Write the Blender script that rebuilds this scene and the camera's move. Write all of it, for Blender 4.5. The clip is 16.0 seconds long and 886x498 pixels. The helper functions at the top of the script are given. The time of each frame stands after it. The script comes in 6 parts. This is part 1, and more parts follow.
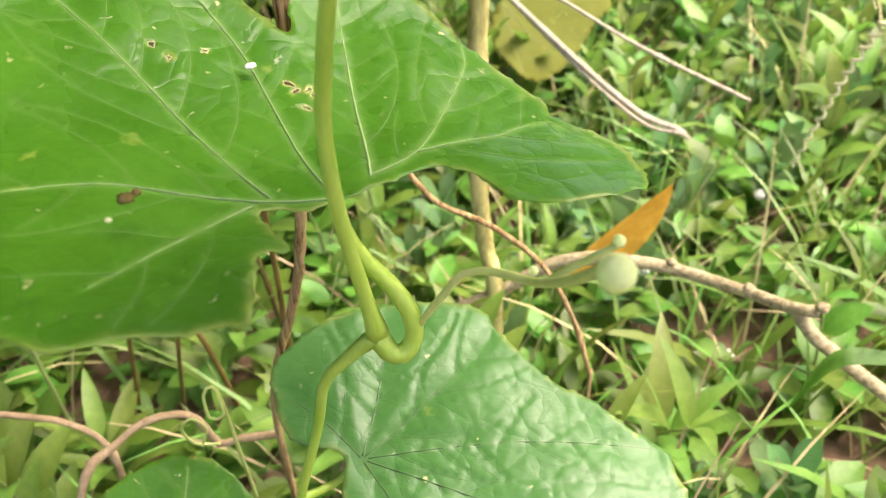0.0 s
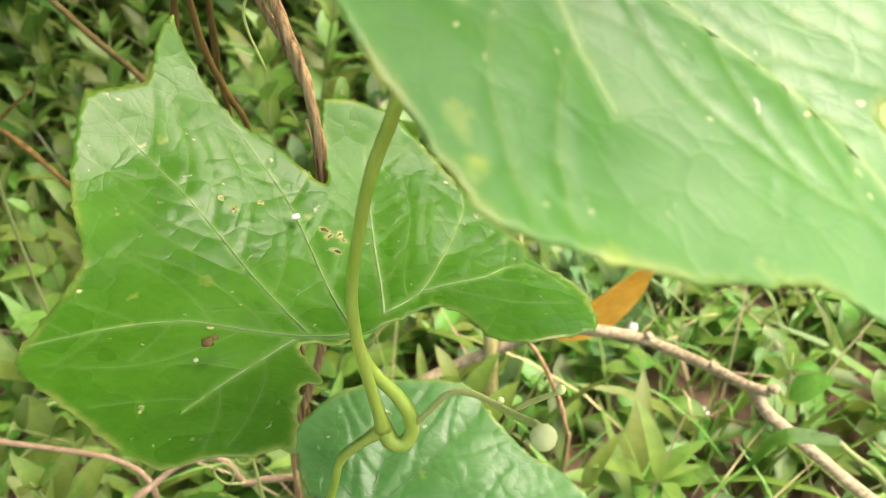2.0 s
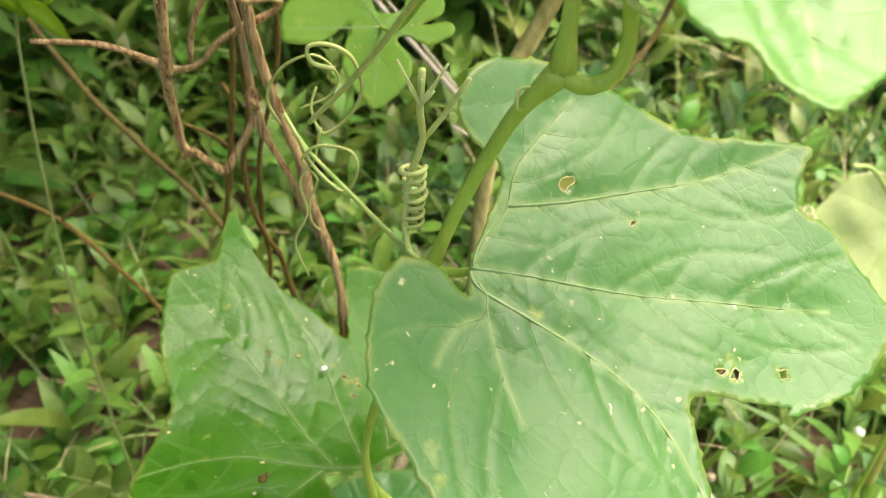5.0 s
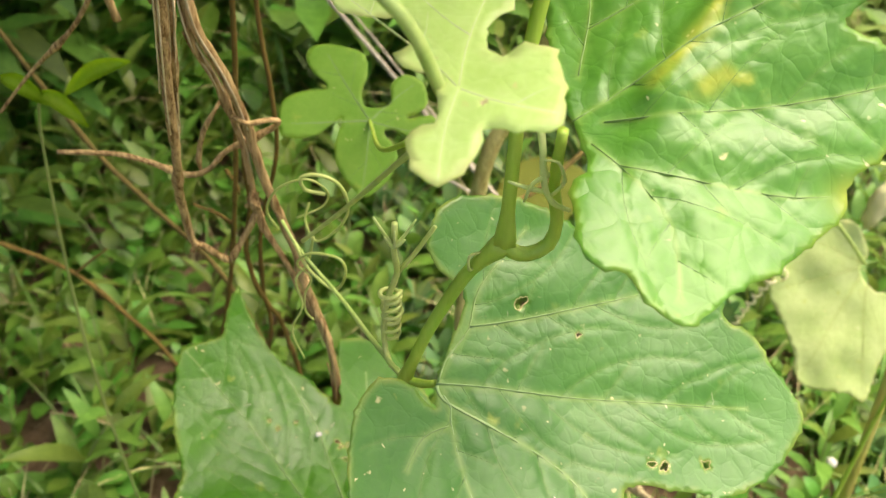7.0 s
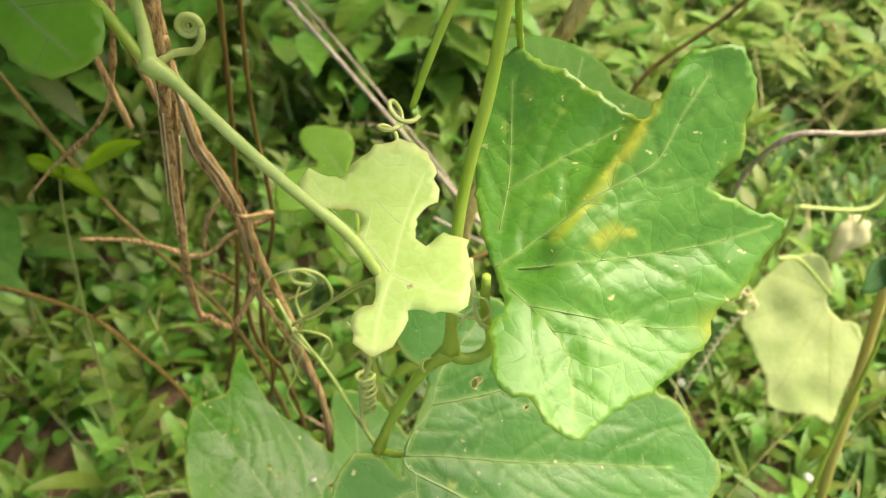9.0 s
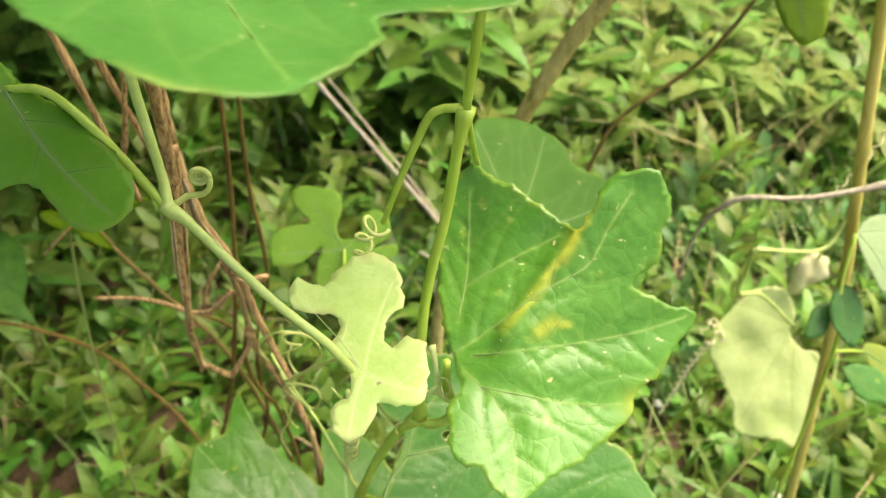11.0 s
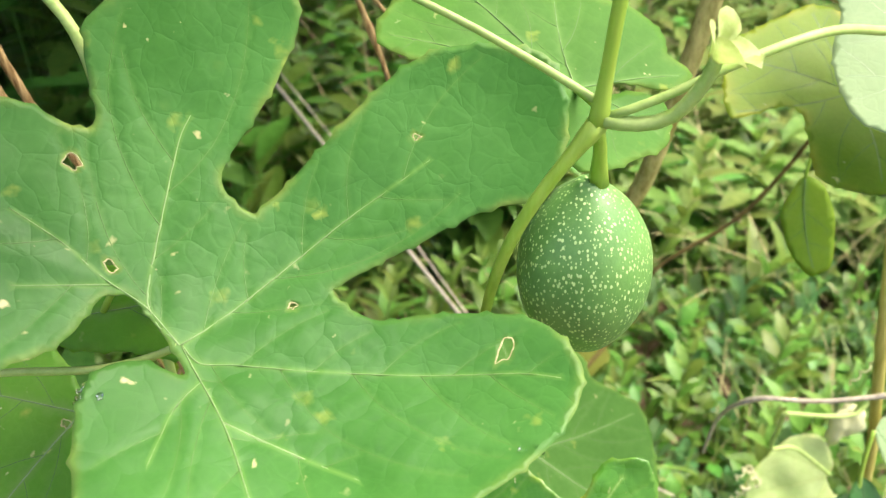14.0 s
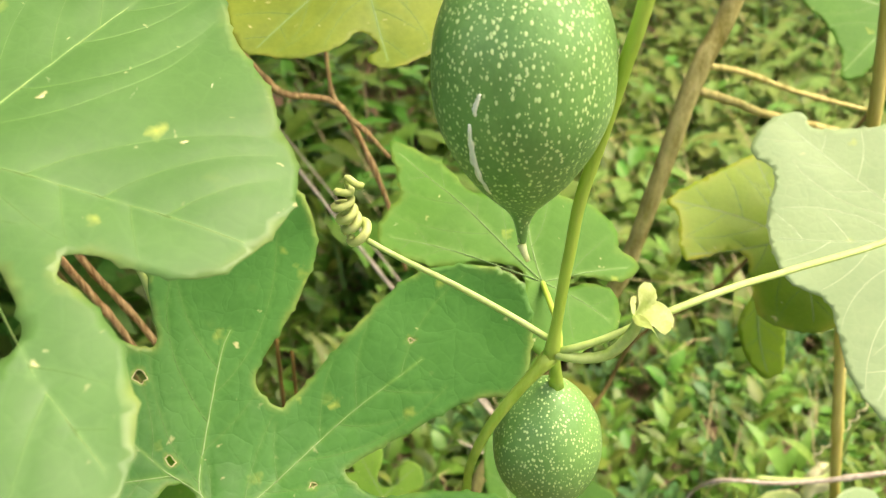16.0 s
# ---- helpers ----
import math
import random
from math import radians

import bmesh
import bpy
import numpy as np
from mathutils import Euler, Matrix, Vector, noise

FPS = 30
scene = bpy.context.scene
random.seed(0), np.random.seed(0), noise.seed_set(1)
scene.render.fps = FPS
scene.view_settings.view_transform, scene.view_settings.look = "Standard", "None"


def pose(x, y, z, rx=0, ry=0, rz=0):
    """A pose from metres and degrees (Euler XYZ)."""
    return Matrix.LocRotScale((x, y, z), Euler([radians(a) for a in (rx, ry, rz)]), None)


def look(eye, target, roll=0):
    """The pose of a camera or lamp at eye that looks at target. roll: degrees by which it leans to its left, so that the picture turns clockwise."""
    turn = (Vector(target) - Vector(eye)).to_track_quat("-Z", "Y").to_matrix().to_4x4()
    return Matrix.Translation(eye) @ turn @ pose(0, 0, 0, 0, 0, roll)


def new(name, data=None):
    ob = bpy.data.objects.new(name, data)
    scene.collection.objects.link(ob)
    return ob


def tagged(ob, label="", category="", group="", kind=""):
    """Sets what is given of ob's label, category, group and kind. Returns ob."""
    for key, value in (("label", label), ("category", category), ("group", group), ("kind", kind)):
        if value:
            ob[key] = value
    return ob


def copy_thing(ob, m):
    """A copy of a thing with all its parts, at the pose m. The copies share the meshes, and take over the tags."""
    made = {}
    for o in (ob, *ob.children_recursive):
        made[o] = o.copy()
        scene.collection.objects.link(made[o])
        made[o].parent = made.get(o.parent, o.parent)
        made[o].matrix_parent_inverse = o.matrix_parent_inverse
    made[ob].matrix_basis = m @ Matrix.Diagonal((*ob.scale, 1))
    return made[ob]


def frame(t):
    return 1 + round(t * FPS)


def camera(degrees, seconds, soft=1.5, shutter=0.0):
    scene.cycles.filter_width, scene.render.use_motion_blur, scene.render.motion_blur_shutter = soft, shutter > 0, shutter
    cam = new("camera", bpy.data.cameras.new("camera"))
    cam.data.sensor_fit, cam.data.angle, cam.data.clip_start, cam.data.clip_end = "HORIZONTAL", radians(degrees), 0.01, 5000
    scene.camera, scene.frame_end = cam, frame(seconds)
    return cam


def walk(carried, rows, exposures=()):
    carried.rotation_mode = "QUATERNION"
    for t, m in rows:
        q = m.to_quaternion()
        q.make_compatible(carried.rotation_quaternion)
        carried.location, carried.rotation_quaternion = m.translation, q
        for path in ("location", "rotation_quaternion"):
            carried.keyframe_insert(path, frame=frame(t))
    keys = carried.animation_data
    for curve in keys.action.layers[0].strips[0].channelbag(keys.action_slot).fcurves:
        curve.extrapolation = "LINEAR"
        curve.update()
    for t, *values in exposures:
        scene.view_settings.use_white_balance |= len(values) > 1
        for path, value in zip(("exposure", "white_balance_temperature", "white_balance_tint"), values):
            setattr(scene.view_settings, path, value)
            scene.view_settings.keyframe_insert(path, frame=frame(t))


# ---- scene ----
cam = camera(56.0, 16.0, soft=1.2)
PATH = [
    (0.0, -0.0144, -0.1077, 0.4715, 51.17, 0.55, -7.93),
    (0.5, -0.0168, -0.1144, 0.4856, 51.56, 0.13, -7.56),
    (1.0, -0.0149, -0.1229, 0.5020, 51.73, -0.40, -6.70),
    (1.5, -0.0118, -0.1280, 0.5167, 51.83, -0.68, -5.94),
    (2.0, -0.0133, -0.1331, 0.5330, 51.94, -1.02, -5.58),
    (2.5, -0.0130, -0.1420, 0.5485, 52.14, -1.18, -5.23),
    (3.0, -0.0134, -0.1507, 0.5624, 52.50, -1.43, -4.88),
    (3.5, -0.0160, -0.1534, 0.5834, 52.20, -1.72, -4.76),
    (4.0, -0.0172, -0.1582, 0.6007, 52.35, -2.38, -4.39),
    (6.5, -0.0093, -0.1758, 0.6708, 52.92, -2.47, -4.04),
    (7.0, -0.0087, -0.1788, 0.6825, 52.97, -2.24, -4.17),
    (7.5, -0.0073, -0.1823, 0.6955, 52.85, -1.94, -4.22),
    (8.0, 0.0000, -0.1879, 0.7095, 52.83, -1.33, -3.87),
    (8.5, 0.0016, -0.1937, 0.7209, 53.09, -1.17, -3.96),
    (9.0, 0.0045, -0.1983, 0.7387, 52.96, -1.06, -4.23),
    (11.5, 0.0122, -0.2194, 0.8011, 53.54, -1.12, -4.61),
    (12.0, 0.0128, -0.2184, 0.8151, 54.11, -1.22, -4.16),
    (12.5, 0.0130, -0.2162, 0.8236, 55.31, -1.10, -3.88),
    (13.0, 0.0166, -0.2127, 0.8373, 56.01, -0.95, -3.20),
    (13.5, 0.0195, -0.2077, 0.8491, 57.07, -0.52, -1.55),
    (14.0, 0.0279, -0.2021, 0.8764, 56.81, -0.03, -0.26),
    (14.5, 0.0309, -0.2022, 0.9012, 57.00, -0.00, 0.00),
    (15.0, 0.0312, -0.2089, 0.9207, 57.48, 0.17, -0.11),
    (15.5, 0.0367, -0.2154, 0.9387, 57.82, 0.63, 0.08),
    (16.0, 0.0312, -0.2173, 0.9508, 57.79, 0.19, -0.43),
]
walk(cam, [(t, pose(x, y, z, rx, ry, rz)) for t, x, y, z, rx, ry, rz in PATH],
     exposures=[(0.0, 2.07, 7000, 24), (1.0, 2.10, 7000, 24), (1.5, 2.10, 6950, 24), (2.0, 2.00, 6900, 25), (3.0, 1.90, 6850, 23), (4.0, 1.82, 6800, 21), (6.5, 1.48, 7350, 14), (9.0, 1.52, 7600, 14), (11.5, 1.68, 7500, 14), (12.0, 1.70, 7600, 13), (12.5, 1.74, 7500, 13), (13.5, 1.78, 7200, 13), (14.0, 1.76, 6650, 14), (14.5, 1.80, 6750, 18), (15.0, 1.84, 6950, 21), (15.5, 1.76, 7200, 20), (16.0, 1.65, 7500, 19)])
cam.data.dof.use_dof, cam.data.dof.focus_distance, cam.data.dof.aperture_fstop = True, 0.22, 23.0

# ---- sky and light ----
world = bpy.data.worlds.new("bright_overcast_sky")
scene.world = world
world.use_nodes = True
wn = world.node_tree.nodes
wl = world.node_tree.links
sky = wn.new("ShaderNodeTexSky")
sky.sky_type, sky.sun_disc = "NISHITA", False
sky.sun_elevation, sky.sun_rotation = radians(66), radians(84)
sky.air_density, sky.dust_density, sky.ozone_density = 0.6, 5.0, 0.0
wn["Background"].inputs["Strength"].default_value = 0.15
wl.new(sky.outputs[0], wn["Background"].inputs["Color"])
sun_data = bpy.data.lights.new("sun", "SUN")
sun_data.energy, sun_data.angle, sun_data.color = 1.5, radians(52), (1.0, 0.96, 0.88)
sun = new("sun", sun_data)
sun.matrix_world = look((1.32, 0.28, 3.10), (0.1, 0.15, 0.4))

# ---- materials ----
def material(name):
    mat = bpy.data.materials.new(name)
    mat.use_nodes = True
    nodes = mat.node_tree.nodes
    return mat, nodes, mat.node_tree.links, nodes["Principled BSDF"], nodes["Material Output"]


def noise_node(nodes, links, vec, scale, detail=3.0, rough=0.55):
    n = nodes.new("ShaderNodeTexNoise")
    n.inputs["Scale"].default_value, n.inputs["Detail"].default_value = scale, detail
    n.inputs["Roughness"].default_value = rough
    links.new(vec, n.inputs["Vector"])
    return n.outputs["Fac"]


def ramp(nodes, links, fac, stops):
    r = nodes.new("ShaderNodeValToRGB")
    el = r.color_ramp.elements
    while len(el) < len(stops):
        el.new(0.5)
    for e, (p, c) in zip(el, stops):
        e.position = p
        e.color = (*c, 1) if len(c) == 3 else c
    links.new(fac, r.inputs["Fac"])
    return r.outputs["Color"]


def blend(nodes, links, fac, a, b, kind="MIX"):
    m = nodes.new("ShaderNodeMix")
    m.data_type, m.blend_type = "RGBA", kind
    for value, sock in ((fac, m.inputs["Factor"]), (a, m.inputs["A"]), (b, m.inputs["B"])):
        if isinstance(value, bpy.types.NodeSocket):
            links.new(value, sock)
        elif isinstance(value, (tuple, list)):
            sock.default_value = (*value, 1)
        else:
            sock.default_value = value
    return m.outputs["Result"]


def maths(nodes, links, op, a, b=0.0, clamp=False):
    m = nodes.new("ShaderNodeMath")
    m.operation, m.use_clamp = op, clamp
    for value, sock in ((a, m.inputs[0]), (b, m.inputs[1])):
        if isinstance(value, bpy.types.NodeSocket):
            links.new(value, sock)
        else:
            sock.default_value = value
    return m.outputs[0]


def bump_node(nodes, links, height, bsdf, strength, distance):
    b = nodes.new("ShaderNodeBump")
    b.inputs["Strength"].default_value, b.inputs["Distance"].default_value = strength, distance
    links.new(height, b.inputs["Height"])
    links.new(b.outputs["Normal"], bsdf.inputs["Normal"])
    return b


def blade_material(name, dark, light, old, rough=0.42, glow=0.25, spots=0.5, seed=0.0, relief=0.13, shine=0.45, down=0.0, rib=(0.24, 0.40, 0.11), pucker=0.0):
    """Living leaf: mottled green, fine net of veins, pale flecks and scratches, ageing towards `old` along the rim and stains; pucker: small domes between the veins; rib: tone along the veins; down: fine hairs."""
    mat, nodes, links, bsdf, out = material(name)
    co = nodes.new("ShaderNodeTexCoord")
    mp = nodes.new("ShaderNodeMapping")
    mp.inputs["Location"].default_value = (seed, seed * 1.7, 0)
    links.new(co.outputs["Object"], mp.inputs["Vector"])
    vec = mp.outputs["Vector"]
    big = noise_node(nodes, links, vec, 28, 3)
    small = noise_node(nodes, links, vec, 420, 4)
    col = ramp(nodes, links, big, [(0.3, dark), (0.72, light)])
    col = blend(nodes, links, 0.22, col, ramp(nodes, links, small, [(0.3, dark), (0.7, light)]))
    warp = nodes.new("ShaderNodeTexNoise")
    warp.inputs["Scale"].default_value = 90
    links.new(vec, warp.inputs["Vector"])
    vmix = nodes.new("ShaderNodeMix")
    vmix.data_type = "VECTOR"
    vmix.inputs["Factor"].default_value = 0.006
    links.new(vec, vmix.inputs["A"])
    links.new(warp.outputs["Color"], vmix.inputs["B"])
    net = nodes.new("ShaderNodeTexVoronoi")
    net.feature = "DISTANCE_TO_EDGE"
    net.inputs["Scale"].default_value = 190
    links.new(vmix.outputs["Result"], net.inputs["Vector"])
    lines = ramp(nodes, links, net.outputs["Distance"], [(0.0, (1, 1, 1)), (0.09, (0, 0, 0))])
    paler = tuple(min(1, c * 1.5 + 0.03) for c in light)
    col = blend(nodes, links, maths(nodes, links, "MULTIPLY", lines, 0.04), col, paler)
    wobble = nodes.new("ShaderNodeMix")
    wobble.data_type = "VECTOR"
    wobble.inputs["Factor"].default_value = 0.006
    links.new(vec, wobble.inputs["A"])
    rougher = nodes.new("ShaderNodeTexNoise")
    rougher.inputs["Scale"].default_value = 260
    links.new(vec, rougher.inputs["Vector"])
    links.new(rougher.outputs["Color"], wobble.inputs["B"])
    scratch = nodes.new("ShaderNodeMapping")
    scratch.inputs["Rotation"].default_value = (0, 0, 0.7)
    scratch.inputs["Scale"].default_value = (1, 0.28, 1)
    links.new(wobble.outputs["Result"], scratch.inputs["Vector"])
    for source, scale, share, inner, outer, much, tone in (
            (wobble.outputs["Result"], 125, 0.15, 0.02, 0.30, 0.5, (0.46, 0.54, 0.10)),
            (wobble.outputs["Result"], 190, 0.07, 0.08, 0.22, 0.9, (0.74, 0.68, 0.34)),
            (wobble.outputs["Result"], 330, 0.08, 0.06, 0.22, 0.8, (0.66, 0.66, 0.34)),
            (scratch.outputs["Vector"], 240, 0.045, 0.04, 0.14, 0.85, (0.66, 0.66, 0.45))):
        dots = nodes.new("ShaderNodeTexVoronoi")
        dots.inputs["Scale"].default_value = scale
        links.new(source, dots.inputs["Vector"])
        near = ramp(nodes, links, dots.outputs["Distance"], [(inner, (1, 1, 1)), (outer, (0, 0, 0))])
        sep = nodes.new("ShaderNodeSeparateColor")
        links.new(dots.outputs["Color"], sep.inputs[0])
        chosen = maths(nodes, links, "GREATER_THAN", sep.outputs[0], 1.0 - share * spots)
        size = maths(nodes, links, "MULTIPLY", maths(nodes, links, "MULTIPLY", near, chosen), sep.outputs[1])
        col = blend(nodes, links, maths(nodes, links, "MULTIPLY", size, much * 1.4, clamp=True), col, tone)
    age = nodes.new("ShaderNodeAttribute")
    age.attribute_name = "age"
    patch = maths(nodes, links, "ADD", maths(nodes, links, "MULTIPLY", noise_node(nodes, links, vec, 75, 3), 0.9), -0.45)
    aged = maths(nodes, links, "ADD", age.outputs["Fac"], maths(nodes, links, "MULTIPLY", patch, maths(nodes, links, "MULTIPLY", age.outputs["Fac"], 1.6)), clamp=True)
    col = blend(nodes, links, aged, col, old)
    along = nodes.new("ShaderNodeAttribute")
    along.attribute_name = "vein"
    col = blend(nodes, links, maths(nodes, links, "MULTIPLY", along.outputs["Fac"], 0.8), col, rib)
    links.new(col, bsdf.inputs["Base Color"])
    r = nodes.new("ShaderNodeMapRange")
    r.inputs["To Min"].default_value, r.inputs["To Max"].default_value = rough - 0.08, rough + 0.14
    links.new(big, r.inputs["Value"])
    links.new(r.outputs["Result"], bsdf.inputs["Roughness"])
    bsdf.inputs["Specular IOR Level"].default_value = shine
    bsdf.inputs["Sheen Weight"].default_value = down
    bsdf.inputs["Sheen Roughness"].default_value = 0.4
    cell = nodes.new("ShaderNodeTexVoronoi")
    cell.feature = "DISTANCE_TO_EDGE"
    cell.inputs["Scale"].default_value = 95
    links.new(vmix.outputs["Result"], cell.inputs["Vector"])
    crease = ramp(nodes, links, cell.outputs["Distance"], [(0.0, (0, 0, 0)), (0.025, (0.7, 0.7, 0.7)), (0.10, (1, 1, 1))])
    fine = ramp(nodes, links, net.outputs["Distance"], [(0.0, (0, 0, 0)), (0.12, (1, 1, 1))])
    h = maths(nodes, links, "ADD", maths(nodes, links, "MULTIPLY", crease, 0.12), maths(nodes, links, "MULTIPLY", fine, 0.18))
    h = maths(nodes, links, "ADD", h, maths(nodes, links, "MULTIPLY", noise_node(nodes, links, vec, 45, 2), 2.5))
    if pucker:
        dome = maths(nodes, links, "POWER", maths(nodes, links, "MULTIPLY", cell.outputs["Distance"], 2.2, clamp=True), 0.6)
        h = maths(nodes, links, "ADD", h, maths(nodes, links, "MULTIPLY", dome, pucker))
    b = bump_node(nodes, links, h, bsdf, relief, 0.0011)
    tr = nodes.new("ShaderNodeBsdfTranslucent")
    links.new(b.outputs["Normal"], tr.inputs["Normal"])
    links.new(blend(nodes, links, 1.0, col, (1.0, 1.15, 0.55), "MULTIPLY"), tr.inputs["Color"])
    mx = nodes.new("ShaderNodeMixShader")
    mx.inputs["Fac"].default_value = glow
    links.new(bsdf.outputs[0], mx.inputs[1])
    links.new(tr.outputs[0], mx.inputs[2])
    links.new(mx.outputs[0], out.inputs["Surface"])
    return mat


def plain_material(name, a, b, scale=120.0, rough=0.6, bump=0.3, depth=0.0004, stretch=(1, 1, 1), vary=0.0, glow=0.0, lo=0.32, hi=0.68, gloss=0.5):
    """Two mottled tones with fine relief; vary: tone by object; glow: light let through."""
    mat, nodes, links, bsdf, out = material(name)
    co = nodes.new("ShaderNodeTexCoord")
    mp = nodes.new("ShaderNodeMapping")
    mp.inputs["Scale"].default_value = stretch
    links.new(co.outputs["Object"], mp.inputs["Vector"])
    vec = mp.outputs["Vector"]
    n1 = noise_node(nodes, links, vec, scale, 4, 0.65)
    n2 = noise_node(nodes, links, vec, scale * 6, 3)
    fac = maths(nodes, links, "ADD", maths(nodes, links, "MULTIPLY", n1, 0.75), maths(nodes, links, "MULTIPLY", n2, 0.25))
    col = ramp(nodes, links, fac, [(lo, a), (hi, b)])
    if vary:
        info = nodes.new("ShaderNodeObjectInfo")
        geo = nodes.new("ShaderNodeNewGeometry")
        rnd = maths(nodes, links, "FRACT", maths(nodes, links, "ADD", info.outputs["Random"], geo.outputs["Random Per Island"]))
        hsv = nodes.new("ShaderNodeHueSaturation")
        links.new(maths(nodes, links, "ADD", maths(nodes, links, "MULTIPLY", rnd, 2 * vary), 1.0 - vary), hsv.inputs["Value"])
        links.new(maths(nodes, links, "ADD", maths(nodes, links, "MULTIPLY", rnd, 0.06), 0.47), hsv.inputs["Hue"])
        links.new(col, hsv.inputs["Color"])
        col = hsv.outputs["Color"]
    links.new(col, bsdf.inputs["Base Color"])
    bsdf.inputs["Roughness"].default_value = rough
    bsdf.inputs["Specular IOR Level"].default_value = gloss
    bump_node(nodes, links, fac, bsdf, bump, depth)
    if glow:
        tr = nodes.new("ShaderNodeBsdfTranslucent")
        links.new(col, tr.inputs["Color"])
        mx = nodes.new("ShaderNodeMixShader")
        mx.inputs["Fac"].default_value = glow
        links.new(bsdf.outputs[0], mx.inputs[1])
        links.new(tr.outputs[0], mx.inputs[2])
        links.new(mx.outputs[0], out.inputs["Surface"])
    return mat


M_LEAF_DEEP = blade_material("leaf_deep_green", (0.034, 0.150, 0.007), (0.072, 0.245, 0.016), (0.46, 0.50, 0.12), 0.25, 0.24, 0.8, 1.0, 0.13, 0.27, rib=(0.18, 0.35, 0.08), pucker=1.3)
M_LEAF_MID = blade_material("leaf_mid_green", (0.038, 0.172, 0.014), (0.074, 0.250, 0.030), (0.50, 0.52, 0.12), 0.31, 0.24, 1.4, 3.0, 0.13, 0.42, rib=(0.23, 0.38, 0.09), pucker=0.9)
M_LEAF_BLUE = blade_material("leaf_bluish_green", (0.042, 0.155, 0.028), (0.076, 0.228, 0.050), (0.40, 0.42, 0.10), 0.28, 0.20, 0.6, 5.0, 0.14, 0.34, rib=(0.09, 0.20, 0.06), pucker=1.2)
M_LEAF_FRESH = blade_material("leaf_fresh_green", (0.043, 0.172, 0.024), (0.082, 0.258, 0.048), (0.46, 0.52, 0.12), 0.36, 0.30, 0.9, 7.0, 0.14, 0.25, rib=(0.15, 0.33, 0.065), pucker=1.1)
M_LEAF_GLOSS = blade_material("leaf_glossy_green", (0.058, 0.220, 0.022), (0.125, 0.345, 0.044), (0.55, 0.56, 0.07), 0.27, 0.27, 1.5, 4.0, 0.15, 0.40, rib=(0.24, 0.42, 0.09), pucker=1.2)
# brightened green: light shining through covered leaves, put into the colour
M_LEAF_BACKLIT = blade_material("leaf_green_backlit", (0.11, 0.34, 0.014), (0.19, 0.45, 0.04), (0.45, 0.52, 0.10), 0.40, 0.58, 0.6, 6.0, 0.08)
M_LEAF_YOUNG = blade_material("leaf_thin_young_green", (0.15, 0.36, 0.030), (0.25, 0.47, 0.07), (0.45, 0.52, 0.10), 0.5, 0.55, 1.2, 21.0, 0.06, 0.3, rib=(0.24, 0.44, 0.10))
M_LEAF_LIME = blade_material("leaf_yellowing_green", (0.20, 0.36, 0.02), (0.34, 0.50, 0.045), (0.64, 0.58, 0.08), 0.45, 0.55, 0.8, 14.0, 0.07)
M_LEAF_PALE = blade_material("leaf_pale_yellow_green", (0.48, 0.68, 0.18), (0.79, 0.90, 0.50), (0.74, 0.68, 0.34), 0.36, 0.52, 2.0, 9.0, 0.12, 0.5, rib=(0.74, 0.86, 0.42), pucker=1.0)
M_LEAF_STRAW = blade_material("leaf_straw_green", (0.40, 0.54, 0.18), (0.60, 0.69, 0.33), (0.54, 0.49, 0.16), 0.40, 0.45, 2.0, 11.0, 0.12, 0.40, rib=(0.42, 0.54, 0.17), pucker=1.0)
M_LEAF_OLIVE = blade_material("leaf_olive", (0.16, 0.26, 0.025), (0.30, 0.40, 0.05), (0.58, 0.50, 0.08), 0.45, 0.48, 0.8, 13.0, 0.07)
M_LEAF_GREY = blade_material("leaf_pale_underside", (0.20, 0.32, 0.13), (0.29, 0.42, 0.19), (0.5, 0.52, 0.2), 0.55, 0.3, 0.3, 15.0, rib=(0.30, 0.44, 0.22))
M_LEAF_SOFT = blade_material("leaf_soft_green", (0.055, 0.155, 0.030), (0.090, 0.225, 0.050), (0.42, 0.48, 0.12), 0.42, 0.3, 0.9, 17.0, 0.07, rib=(0.12, 0.26, 0.07))
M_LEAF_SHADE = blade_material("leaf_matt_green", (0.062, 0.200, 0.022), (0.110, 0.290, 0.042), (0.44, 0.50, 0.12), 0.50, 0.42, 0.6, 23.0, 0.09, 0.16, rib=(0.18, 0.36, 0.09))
M_LEAF_YELLOW = blade_material("leaf_yellow", (0.105, 0.135, 0.014), (0.165, 0.190, 0.028), (0.14, 0.11, 0.015), 0.6, 0.2, 0.6, 19.0, 0.08, 0.12, rib=(0.20, 0.20, 0.06))
M_SIDE = plain_material("sunken_side_vein", (0.070, 0.19, 0.026), (0.112, 0.265, 0.044), 300, 0.5, 0.2, glow=0.15)
# sunken veins coloured dark, with the shade of their grooves painted in
M_VEIN_SHADE = plain_material("sunken_vein_shade", (0.028, 0.095, 0.018), (0.05, 0.14, 0.03), 300, 0.5, 0.2)
# crease shading painted as side-vein lines slightly darker than the blade
M_CREASE_SHADE = plain_material("crease_shade", (0.050, 0.165, 0.018), (0.080, 0.225, 0.030), 300, 0.5, 0.2, glow=0.15)
M_RIB = plain_material("whitish_rib", (0.66, 0.78, 0.36), (0.82, 0.90, 0.54), 300, 0.5, 0.2, glow=0.3)
M_VEIN = plain_material("pale_vein", (0.19, 0.35, 0.10), (0.30, 0.46, 0.17), 300, 0.5, 0.2, glow=0.2)
M_VEIN_DEEP = plain_material("sunken_vein", (0.17, 0.33, 0.07), (0.27, 0.43, 0.12), 300, 0.5, 0.2, glow=0.2)
M_STEM = plain_material("green_stem", (0.32, 0.53, 0.05), (0.50, 0.69, 0.12), 160, 0.42, 0.35, 0.0005, (1, 1, 0.15), glow=0.22)
